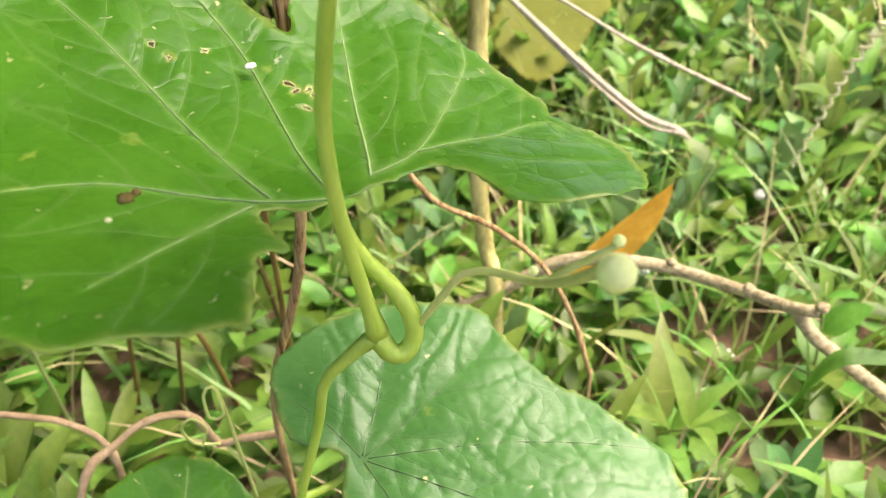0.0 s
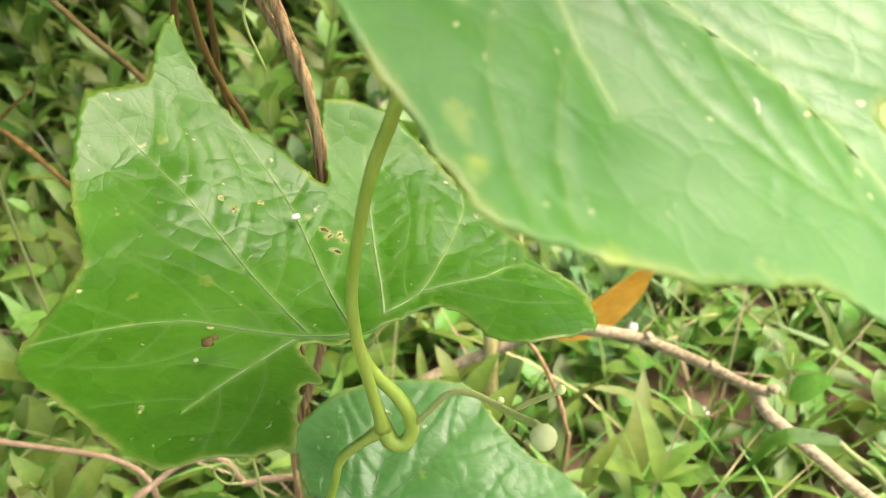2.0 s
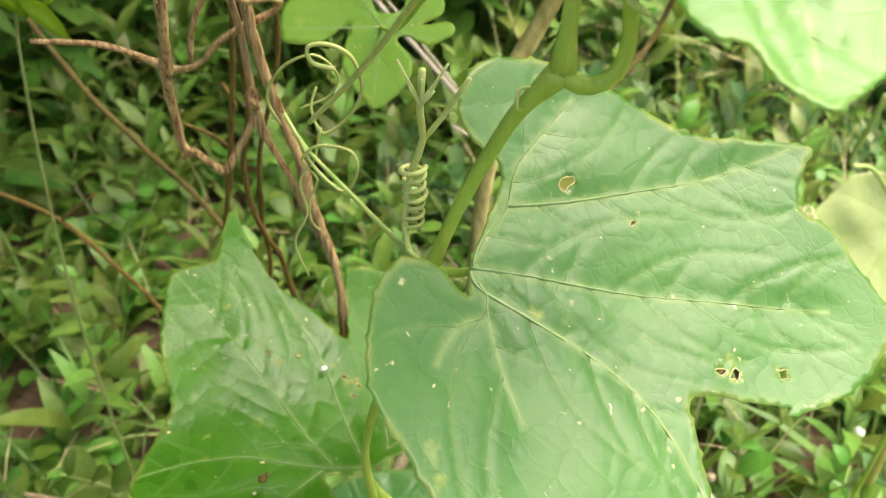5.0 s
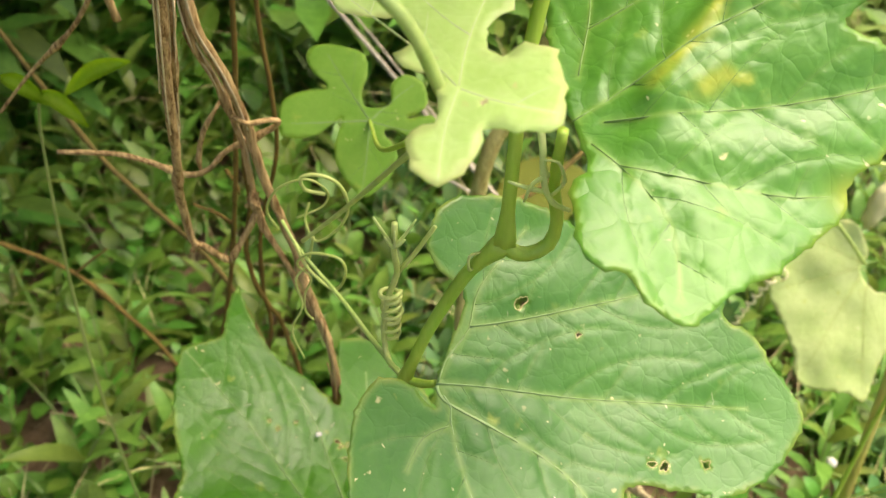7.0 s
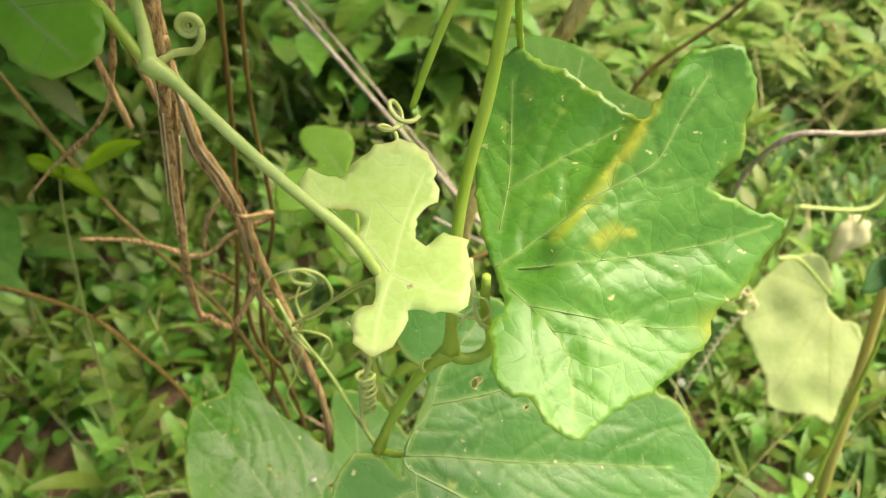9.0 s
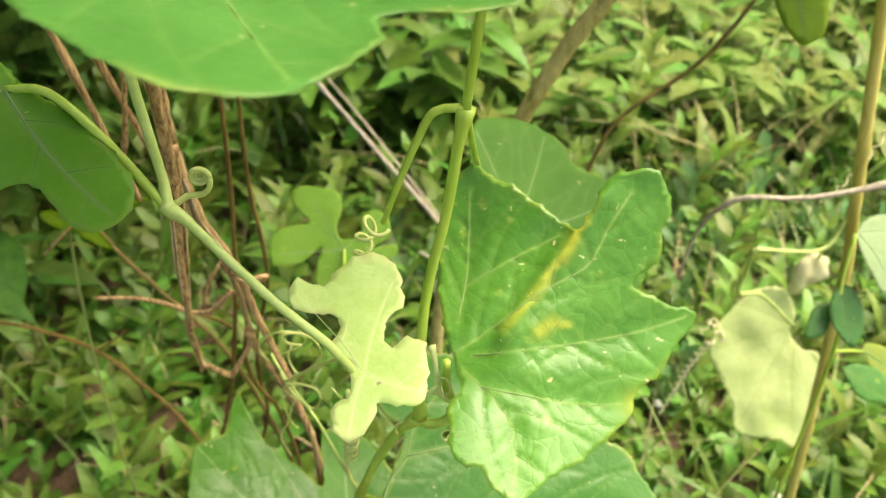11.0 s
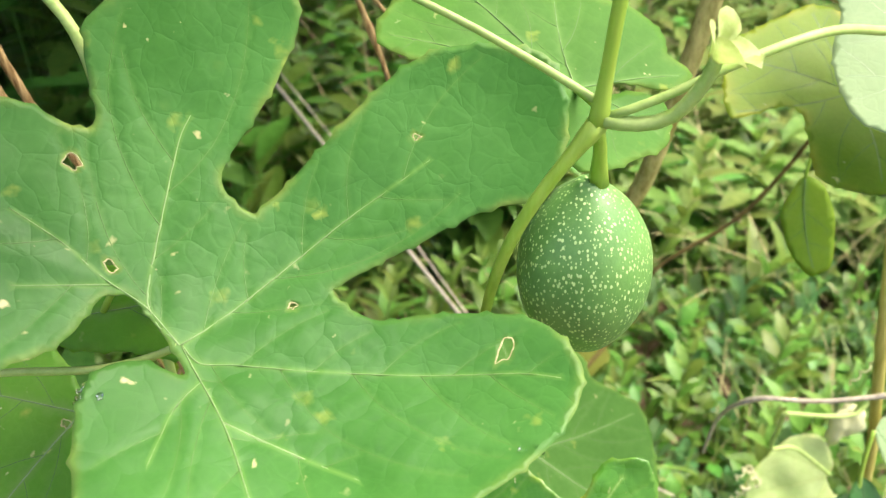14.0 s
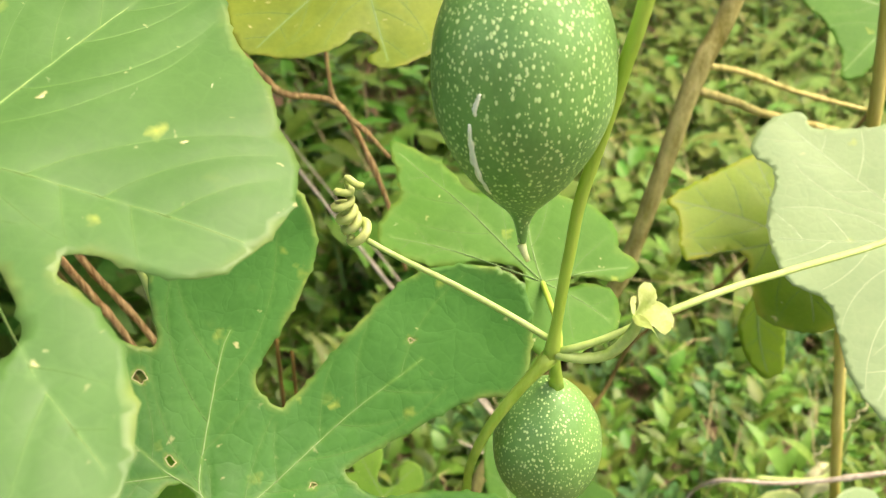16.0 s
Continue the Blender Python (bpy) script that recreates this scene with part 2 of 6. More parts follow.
M_STEM_PALE = plain_material("pale_green_stem", (0.34, 0.51, 0.11), (0.52, 0.67, 0.22), 160, 0.45, 0.3, 0.0004, glow=0.15)
M_TENDRIL = plain_material("tendril_green", (0.40, 0.52, 0.12), (0.58, 0.66, 0.24), 200, 0.45, 0.2, glow=0.15)
M_DRY = plain_material("dry_stalk", (0.115, 0.060, 0.020), (0.62, 0.45, 0.21), 560, 0.95, 0.9, 0.0012, (1, 1, 0.05), lo=0.36, hi=0.66, gloss=0.1)
M_PEEL = plain_material("pale_peeled_bark", (0.38, 0.30, 0.15), (0.72, 0.62, 0.40), 420, 0.9, 0.6, 0.0008, (1, 1, 0.1), lo=0.34, hi=0.66, gloss=0.12)
M_RED = plain_material("reddish_stem", (0.080, 0.056, 0.012), (0.22, 0.150, 0.040), 260, 0.85, 0.8, 0.0012, (1, 1, 0.12), lo=0.38, hi=0.66, gloss=0.15)
M_BARK = plain_material("pale_bark", (0.20, 0.165, 0.075), (0.52, 0.455, 0.265), 330, 0.9, 1.0, 0.0015, lo=0.34, hi=0.62, gloss=0.12)
M_TAN = plain_material("tan_creeper_bark", (0.24, 0.17, 0.08), (0.46, 0.35, 0.20), 240, 0.85, 0.6, 0.0008, gloss=0.2)
M_DRYCURL = plain_material("dry_tendril", (0.60, 0.58, 0.28), (0.80, 0.78, 0.48), 240, 0.8, 0.4)
M_SHRUB = plain_material("olive_brown_bark", (0.22, 0.20, 0.05), (0.56, 0.52, 0.20), 120, 0.9, 0.9, 0.0015, (1, 1, 0.4), lo=0.36, hi=0.62, gloss=0.12)
M_TRUNK = plain_material("brown_bark", (0.055, 0.044, 0.012), (0.18, 0.142, 0.045), 90, 0.9, 0.8, 0.002, (1, 1, 0.3), gloss=0.1)
M_GREYTWIG = plain_material("grey_dead_twig", (0.28, 0.25, 0.17), (0.56, 0.51, 0.39), 300, 0.9, 0.8, 0.0008, (1, 1, 0.2), lo=0.36, hi=0.62, gloss=0.12)
M_POLE = plain_material("cane_yellow", (0.36, 0.32, 0.05), (0.66, 0.60, 0.19), 70, 0.5, 0.4, 0.0008, (1, 1, 0.1), gloss=0.3)
M_ORANGE = plain_material("fallen_orange_leaf", (0.48, 0.29, 0.03), (0.66, 0.46, 0.075), 60, 0.6, 0.4, 0.0006, glow=0.35, gloss=0.2)
M_BUD = plain_material("pale_bud", (0.60, 0.72, 0.27), (0.82, 0.92, 0.46), 160, 0.7, 0.4, glow=0.35, gloss=0.2)
M_WILT = plain_material("wilted_petal", (0.52, 0.64, 0.20), (0.76, 0.85, 0.42), 160, 0.7, 0.5, 0.0008, glow=0.3)
M_SCAR = plain_material("corky_scar", (0.70, 0.78, 0.52), (0.84, 0.90, 0.68), 500, 0.8, 0.4)
M_HUSK = plain_material("cream_husk", (0.58, 0.60, 0.30), (0.76, 0.77, 0.46), 120, 0.8, 0.6, 0.0012, glow=0.25)
M_WHITE = plain_material("white_flower_head", (0.60, 0.60, 0.52), (0.80, 0.79, 0.70), 400, 0.8, 0.6)
M_HERB = plain_material("herb_leaf", (0.078, 0.20, 0.018), (0.155, 0.32, 0.045), 60, 0.45, 0.4, 0.0006, vary=0.3, glow=0.32)
# darker herb_leaf copy; the left corner's shade is put into this colour
M_HERB_SHADED = plain_material("herb_leaf_shaded", (0.04, 0.11, 0.012), (0.10, 0.21, 0.03), 60, 0.5, 0.4, 0.0006, vary=0.3, glow=0.3)
M_HERB_BLUE = plain_material("herb_leaf_bluish", (0.09, 0.21, 0.06), (0.16, 0.31, 0.105), 60, 0.45, 0.4, 0.0006, vary=0.25, glow=0.32)
M_HERB_LIGHT = plain_material("herb_leaf_light", (0.12, 0.245, 0.030), (0.22, 0.36, 0.06), 60, 0.45, 0.4, 0.0006, vary=0.25, glow=0.36)
M_HERB_OPEN = plain_material("herb_leaf_yellowish", (0.13, 0.23, 0.036), (0.25, 0.35, 0.08), 60, 0.55, 0.4, 0.0006, vary=0.2, glow=0.36, gloss=0.3)
M_GRASS = plain_material("grass_blade", (0.10, 0.23, 0.03), (0.22, 0.38, 0.07), 40, 0.45, 0.3, 0.0004, vary=0.35, glow=0.3)
M_STRAW = plain_material("dead_grass", (0.31, 0.265, 0.11), (0.54, 0.48, 0.24), 60, 0.8, 0.4, vary=0.2)
M_HERBSTEM = plain_material("herb_stem", (0.14, 0.20, 0.05), (0.26, 0.32, 0.10), 80, 0.55, 0.3)


def soil_material():
    mat, nodes, links, bsdf, out = material("brown_soil")
    co = nodes.new("ShaderNodeTexCoord")
    vec = co.outputs["Object"]
    a = noise_node(nodes, links, vec, 9, 5, 0.65)
    b = noise_node(nodes, links, vec, 160, 5, 0.7)
    col = ramp(nodes, links, a, [(0.3, (0.11, 0.068, 0.034)), (0.7, (0.28, 0.18, 0.10))])
    col = blend(nodes, links, 0.45, col, ramp(nodes, links, b, [(0.3, (0.06, 0.038, 0.02)), (0.7, (0.32, 0.22, 0.13))]))
    links.new(col, bsdf.inputs["Base Color"])
    bsdf.inputs["Roughness"].default_value = 0.95
    bump_node(nodes, links, b, bsdf, 0.8, 0.006)
    return mat


def fruit_material():
    """Green rind with many small pale dots, drawn out along the fruit."""
    mat, nodes, links, bsdf, out = material("speckled_green_rind")
    co = nodes.new("ShaderNodeTexCoord")
    mp = nodes.new("ShaderNodeMapping")
    mp.inputs["Scale"].default_value = (1, 1, 0.62)
    links.new(co.outputs["Object"], mp.inputs["Vector"])
    vec = mp.outputs["Vector"]
    n = noise_node(nodes, links, vec, 60, 3)
    col = ramp(nodes, links, n, [(0.3, (0.100, 0.25, 0.055)), (0.75, (0.175, 0.375, 0.092))])
    n2 = noise_node(nodes, links, vec, 900, 3)
    col = blend(nodes, links, 0.2, col, ramp(nodes, links, n2, [(0.35, (0.03, 0.11, 0.02)), (0.7, (0.12, 0.29, 0.07))]))
    total = None
    for scale, lo, hi, keep, even in ((800, 0.25, 0.34, 0.0, 0.8), (1250, 0.20, 0.27, 0.35, 1.0)):
        v = nodes.new("ShaderNodeTexVoronoi")
        v.inputs["Scale"].default_value = scale
        v.inputs["Randomness"].default_value = even
        links.new(vec, v.inputs["Vector"])
        sep = nodes.new("ShaderNodeSeparateColor")
        links.new(v.outputs["Color"], sep.inputs[0])
        grown = maths(nodes, links, "ADD", v.outputs["Distance"], maths(nodes, links, "MULTIPLY", sep.outputs[0], 0.06))
        dot = ramp(nodes, links, grown, [(lo, (1, 1, 1)), (hi, (0, 0, 0))])
        dot = maths(nodes, links, "MULTIPLY", dot, maths(nodes, links, "GREATER_THAN", sep.outputs[1], keep))
        total = dot if total is None else maths(nodes, links, "MAXIMUM", total, dot)
    col = blend(nodes, links, maths(nodes, links, "MULTIPLY", total, 0.95), col, (0.52, 0.70, 0.28))
    links.new(col, bsdf.inputs["Base Color"])
    bsdf.inputs["Roughness"].default_value = 0.36
    bump_node(nodes, links, maths(nodes, links, "ADD", total, n2), bsdf, 0.25, 0.0004)
    return mat


M_SOIL = soil_material()
M_FRUIT = fruit_material()


def water_material():
    mat, nodes, links, bsdf, out = material("clear_water")
    bsdf.inputs["Base Color"].default_value = (0.95, 1.0, 0.95, 1)
    bsdf.inputs["Transmission Weight"].default_value = 1.0
    bsdf.inputs["Roughness"].default_value = 0.02
    bsdf.inputs["IOR"].default_value = 1.33
    return mat


M_WATER = water_material()
M_NIBBLE = plain_material("dried_hole_edge", (0.24, 0.24, 0.07), (0.62, 0.60, 0.30), 700, 0.8, 0.4)

# ---- builders ----
def part(name, bm, mat, parent, label=""):
    """One mesh object from a bmesh, under a thing or a part."""
    me = bpy.data.meshes.new(name)
    bm.to_mesh(me)
    bm.free()
    me.materials.append(mat)
    for p in me.polygons:
        p.use_smooth = True
    ob = new(name, me)
    ob.parent = parent
    return tagged(ob, label=label)


def thing(name, m, label, category, group="", kind=""):
    ob = new(name)
    ob.empty_display_size = 0.01
    ob.matrix_world = m
    return tagged(ob, label, category, group, kind)


def spline(points, step):
    """Points along a smooth curve through the given ones, about `step` apart."""
    p = [Vector(q) for q in points]
    ext = [p[0] * 2 - p[1]] + p + [p[-1] * 2 - p[-2]]
    out = []
    for i in range(1, len(ext) - 2):
        a, b, c, d = ext[i - 1:i + 3]
        n = max(2, int((c - b).length / step))
        for k in range(n):
            t = k / n
            out.append(0.5 * (2 * b + (c - a) * t + (2 * a - 5 * b + 4 * c - d) * t * t + (3 * b - a - 3 * c + d) * t ** 3))
    return out + [p[-1]]


def tube(points, r0, r1, step=0.004, sides=8, rough=0.0, knots=(), flat=1.0, ridge=0.0):
    """A round, tapering, slightly uneven stem along a curve. knots: (place 0..1, extra radius)."""
    path = spline(points, step)
    n = len(path)
    bm = bmesh.new()
    side = None
    rings = []
    for i, q in enumerate(path):
        ahead = (path[min(i + 1, n - 1)] - path[max(i - 1, 0)])
        ahead = ahead.normalized() if ahead.length > 1e-9 else Vector((0, 0, 1))
        if side is None:
            side = ahead.cross(Vector((0.31, -0.9, 0.2))).normalized()
        side = (side - ahead * side.dot(ahead)).normalized()
        other = ahead.cross(side)
        f = i / max(1, n - 1)
        r = r0 + (r1 - r0) * f
        for place, extra in knots:
            r += extra * math.exp(-((f - place) * n * step / 0.006) ** 2)
        ring = []
        for k in range(sides):
            a = 2 * math.pi * k / sides
            rr = r * (1 + ridge * (-1) ** k + rough * noise.noise(Vector((q.x * 160 + k * 2.7, q.y * 160, q.z * 160))))
            ring.append(bm.verts.new(q + side * math.cos(a) * rr + other * math.sin(a) * rr * flat))
        rings.append(ring)
    for a, b in zip(rings, rings[1:]):
        for k in range(sides):
            bm.faces.new((a[k], a[(k + 1) % sides], b[(k + 1) % sides], b[k]))
    bm.faces.new(list(reversed(rings[0])))
    bm.faces.new(rings[-1])
    return bm


def coil(points, radius, r_end, turns, wire, per=18):
    """A springlike tendril wound about a curve."""
    axis = spline(points, 0.001)
    n = max(int(turns * per), 8)
    pts = []
    for i in range(n + 1):
        f = i / n
        j = f * (len(axis) - 1)
        k = min(int(j), len(axis) - 2)
        q = axis[k].lerp(axis[k + 1], j - k)
        ahead = (axis[k + 1] - axis[k]).normalized()
        s = ahead.cross(Vector((0.2, 1, 0.1))).normalized()
        o = ahead.cross(s)
        a = 2 * math.pi * turns * f
        r = (radius + (r_end - radius) * f) * (1 + 0.12 * math.sin(a * 0.37 + 1))
        pts.append(q + s * math.cos(a) * r + o * math.sin(a) * r)
    return tube(pts, wire, wire * 0.7, step=0.0015, sides=6)


def inside(x, y, poly):
    hit = False
    for i in range(len(poly)):
        x1, y1 = poly[i - 1]
        x2, y2 = poly[i]
        if (y1 > y) != (y2 > y) and x < (x2 - x1) * (y - y1) / (y2 - y1) + x1:
            hit = not hit
    return hit


def inside_many(x, y, poly):
    hit = np.zeros(x.shape, bool)
    for i in range(len(poly)):
        x1, y1 = poly[i - 1]
        x2, y2 = poly[i]
        if y1 != y2:
            hit ^= ((y1 > y) != (y2 > y)) & (x < (x2 - x1) * (y - y1) / (y2 - y1) + x1)
    return hit


def gap_to(segs, x, y):
    """Distance from points to the nearest of many segments (arrays, mm)."""
    line = np.asarray(segs, float).reshape(-1, 4)
    best = np.full(x.shape, 1e9)
    if len(line) == 0:
        return best
    x1, y1, dx, dy = line[:, 0], line[:, 1], line[:, 2] - line[:, 0], line[:, 3] - line[:, 1]
    square = np.maximum(dx * dx + dy * dy, 1e-9)
    if x.size < len(line):
        for i in range(x.size):
            t = np.clip(((x[i] - x1) * dx + (y[i] - y1) * dy) / square, 0, 1)
            best[i] = np.sqrt(np.min((x[i] - x1 - t * dx) ** 2 + (y[i] - y1 - t * dy) ** 2))
        return best
    best = best ** 2
    for i in range(len(line)):
        ox, oy = x - x1[i], y - y1[i]
        t = np.clip((ox * dx[i] + oy * dy[i]) / square[i], 0, 1)
        best = np.minimum(best, (ox - t * dx[i]) ** 2 + (oy - t * dy[i]) ** 2)
    return np.sqrt(best)


def polar(d, r):
    return r * math.cos(radians(d)), r * math.sin(radians(d))


def gourd_leaf(spec, mat, label, vein_mat=None, quilt=1.1, wave=1.5, teeth=9.0, rim=1.3, aged=0.4, hole=1.6, fold=None,
               stains=(), thick=0.22, spacing=2.4, group="leaves of the climbing vine", seed=1, name="vine_leaf", curl=0.0, ragged=0.35, side_mat=None, vein_r=0.0010):
    """A palmate leaf: outline by reach in each direction from the stalk, toothed rim, quilted blade, raised veins, insect holes."""
    rnd = random.Random(seed)
    n = Vector(spec["normal"]).normalized()
    ex = Vector(spec["heading"])
    ex = (ex - n * ex.dot(n)).normalized()
    ey = n.cross(ex)
    m = Matrix((ex, ey, n)).transposed().to_4x4()
    m.translation = spec["base"]
    leaf = thing(name, m, label, "leaf", group)
    ctrl = [(*polar(d, r), 0) for d, r in spec["outline"]]
    ring = [Vector(c) for c in ctrl]
    k = len(ring)
    rimline = []
    for i in range(k):
        a, b, c, d = ring[i - 1], ring[i], ring[(i + 1) % k], ring[(i + 2) % k]
        steps = max(1, int((c - b).length / 1.6))
        for s in range(steps):
            t = s / steps
            p = 0.5 * (2 * b + (c - a) * t + (2 * a - 5 * b + 4 * c - d) * t * t + (3 * b - a - 3 * c + d) * t ** 3)
            rimline.append((p.x, p.y))
    # small teeth and unevenness along the rim
    count = len(rimline)
    area = sum(rimline[i - 1][0] * rimline[i][1] - rimline[i][0] * rimline[i - 1][1] for i in range(count))
    turn = 1 if area > 0 else -1
    toothed = []
    run = 0.0
    for i, (x, y) in enumerate(rimline):
        px, py = rimline[i - 1]
        qx, qy = rimline[(i + 1) % count]
        tx, ty = qx - px, qy - py
        ln = math.hypot(tx, ty) or 1
        run += math.hypot(x - px, y - py)
        out = ragged * noise.noise(Vector((x * 0.22, y * 0.22, seed)))
        if teeth and run > teeth:
            run = rnd.uniform(-0.35, 0.25) * teeth
            out += 0.75
        toothed.append((x + turn * ty / ln * out, y - turn * tx / ln * out))
    rimline = toothed
    # veins: main ones to the lobes, side ones branching off
    mains, sides = [], []
    for course in spec["veins"]:
        if isinstance(course[0], tuple):
            line = [(q.x, q.y) for q in spline([(*polar(d, r), 0) for d, r in course], 7.0)]
            line = [q for q in line if inside(*q, rimline)]
            if len(line) > 2:
                mains.append(line)
            continue
        vx, vy = polar(*course)
        sway = rnd.uniform(-0.05, 0.05)
        line = [(vx * f - vy * sway * math.sin(f * 3.1), vy * f + vx * sway * math.sin(f * 3.1)) for f in np.linspace(0.02, 0.97, 14)]
        line = [q for q in line if inside(*q, rimline)] or line[:3]
        mains.append(line)
    everything = [(*a, *b) for line in mains for a, b in zip(line, line[1:])]
    rim_segs = [(*rimline[i - 1], *rimline[i]) for i in range(0, count)]

    def clear(cx, cy, segs):
        return float(gap_to(segs, np.array([cx]), np.array([cy]))[0])

    # side veins leave the main ones in turn on either hand and bow towards the tip; rungs join them crosswise
    branches, laid = [], list(everything)
    for line in mains:
        own = []
        dense = [(q.x, q.y) for q in spline([(*q, 0) for q in line], 1.0)]
        at, sgn = rnd.uniform(6, 10), rnd.choice((1, -1))
        while at < len(dense) - 6:
            x, y = dense[int(at)]
            nx, ny = dense[int(at) + 2]
            a = math.atan2(ny - y, nx - x) + sgn * radians(rnd.uniform(40, 66))
            pts, cx, cy = [(x, y)], x, y
            others = [e for e in laid if math.dist(e[:2], (x, y)) > 3.5]
            for k in range(26):
                a -= sgn * rnd.uniform(0.0, 0.07)
                cx, cy = cx + 2.0 * math.cos(a), cy + 2.0 * math.sin(a)
                if not inside(cx, cy, rimline) or clear(cx, cy, rim_segs) < 1.6:
                    break
                pts.append((cx, cy))
                if k > 1 and others and clear(cx, cy, others) < 1.6:
                    break
            if len(pts) > 3:
                own.append(pts)
                laid += [(*p, *q) for p, q in zip(pts, pts[1:])]
            at += rnd.uniform(5.5, 9.5)
            sgn = -sgn
        branches.append(own)
    fine = [(*a, *b) for own in branches for pts in own for a, b in zip(pts, pts[1:])]
    rungs = []
    if spacing < 2.0:
        for own in branches:
            for pts in own:
                for i in range(2, len(pts) - 1, 2):
                    x, y = pts[i]
                    a = math.atan2(pts[i + 1][1] - y, pts[i + 1][0] - x) + rnd.choice((1, -1)) * radians(rnd.uniform(65, 95))
                    cx, cy, way = x, y, [(x, y)]
                    for k in range(9):
                        a += rnd.uniform(-0.25, 0.25)
                        cx, cy = cx + 1.2 * math.cos(a), cy + 1.2 * math.sin(a)
                        if not inside(cx, cy, rimline) or k > 1 and clear(cx, cy, laid) < 0.9:
                            break
                        way.append((cx, cy))
                    if len(way) > 3:
                        rungs += [(*p, *q) for p, q in zip(way, way[1:])]
    # blade, filled between rim and holes
    verts = [Vector((x, y)) for x, y in rimline]
    edges = [(i, (i + 1) % count) for i in range(count)]
    rims = [rimline]
    for d, r, *given in spec["holes"]:
        hx, hy = polar(d, r)
        size = given[0] if given else hole * rnd.uniform(0.6, 1.4)
        stretch, ang0 = rnd.uniform(0.5, 0.9), rnd.uniform(0, 3)
        loop = []
        for j in range(11):
            a = 2 * math.pi * j / 11
            q = size * rnd.uniform(0.55, 1.35)
            u, w = q * math.cos(a), q * math.sin(a) * stretch
            loop.append((hx + u * math.cos(ang0) - w * math.sin(ang0), hy + u * math.sin(ang0) + w * math.cos(ang0)))
        if not all(inside(x, y, rimline) for x, y in loop):
            continue
        first = len(verts)
        verts += [Vector(q) for q in loop]
        edges += [(first + j, first + (j + 1) % 11) for j in range(11)]
        rims.append(loop)
    xs, ys = [q[0] for q in rimline], [q[1] for q in rimline]
    row, y = 0, min(ys)
    grid = []
    while y < max(ys):
        x = min(xs) + (row % 2) * spacing / 2
        while x < max(xs):
            grid.append((x + rnd.uniform(-0.25, 0.25) * spacing, y + rnd.uniform(-0.25, 0.25) * spacing))
            x += spacing
        y += spacing * 0.87
        row += 1
    gx, gy = np.array([g[0] for g in grid]), np.array([g[1] for g in grid])
    # rows of points along the veins and beside them keep the creases sharp
    near_x, near_y = [], []
    for line in mains + [pts for own in branches for pts in own]:
        main = line in mains
        dense = spline([(*q, 0) for q in line], 1.1)
        for p, q in zip(dense, dense[1:]):
            ln = (q - p).length or 1.0
            for off in ((-0.9, 0.0, 0.9) if main else (0.0,)):
                near_x.append(p.x - (q.y - p.y) / ln * off)
                near_y.append(p.y + (q.x - p.x) / ln * off)
    near_x += [e[2] for e in rungs]
    near_y += [e[3] for e in rungs]
    keep = gap_to(everything, gx, gy) > 1.4
    if fine:
        keep &= gap_to(fine + rungs, gx, gy) > 0.55
    gx, gy = np.append(gx[keep], near_x), np.append(gy[keep], near_y)
    keep = (gap_to(rim_segs, gx, gy) > 0.8) & inside_many(gx, gy, rimline)
    for h in rims[1:]:
        keep &= ~inside_many(gx, gy, h) & (gap_to([(*h[j - 1], *h[j]) for j in range(len(h))], gx, gy) > 0.25)
    verts += [Vector((x, y)) for x, y in zip(gx[keep], gy[keep])]
    from mathutils import geometry
    out_v, _, out_f, *_ = geometry.delaunay_2d_cdt(verts, edges, [], 0, 0.02)
    vx, vy = np.array([v.x for v in out_v]), np.array([v.y for v in out_v])
    bend = spec["bend"]

    def height(x, y):
        z = bend[0] + bend[1] * x + bend[2] * y + bend[3] * x * x + bend[4] * x * y + bend[5] * y * y
        z = z + curl * (x * x + y * y) / 100.0
        z = z + wave * np.array([noise.noise(Vector((a * 0.035, b * 0.035, seed * 3.3))) for a, b in zip(x, y)])
        z = z + quilt * (1 - np.exp(-(gap_to(everything, x, y) / 5.5) ** 2)) * 0.55
        if fine:
            z = z + quilt * (1 - np.exp(-(gap_to(fine, x, y) / 1.1) ** 2)) * 0.20
        if rungs:
            z = z + quilt * (1 - np.exp(-(gap_to(rungs, x, y) / 0.8) ** 2)) * 0.07
        if fold:
            x1, y1, x2, y2, tall, wide = fold
            g = gap_to([(x1, y1, x2, y2)], x, y)
            across = (x2 - x1) * (y - y1) - (y2 - y1) * (x - x1)
            spread = wide * (1.4 - 0.75 * np.tanh(across / math.dist((x1, y1), (x2, y2)) / 3.0))
            z = z + tall * np.exp(-(g / spread) ** 2)
        return z

    vz = height(vx, vy)
    edge_gap = gap_to(rim_segs, vx, vy)
    for h in rims[1:]:
        edge_gap = np.minimum(edge_gap, gap_to([(*h[j - 1], *h[j]) for j in range(len(h))], vx, vy) * 2.6)
    patchy = np.array([min(1.0, max(0.15, 0.55 + 1.6 * noise.noise(Vector((a * 0.09, b * 0.09, seed * 1.7))))) for a, b in zip(vx, vy)])
    age = aged * np.exp(-(edge_gap / rim) ** 2) * patchy
    for sx1, sy1, sx2, sy2, wide, much in stains:
        age = np.maximum(age, much * np.exp(-(gap_to([(sx1, sy1, sx2, sy2)], vx, vy) / wide) ** 2))
    veined = np.zeros(vx.shape)
    for line in mains:
        for i in range(len(line) - 1):
            wide = vein_r * 1150 * (1.0 - 0.6 * i / len(line))
            veined = np.maximum(veined, np.exp(-(gap_to([(*line[i], *line[i + 1])], vx, vy) / wide) ** 2))
    if fine:
        veined = np.maximum(veined, 0.25 * np.exp(-(gap_to(fine, vx, vy) / 0.5) ** 2))
    bm = bmesh.new()
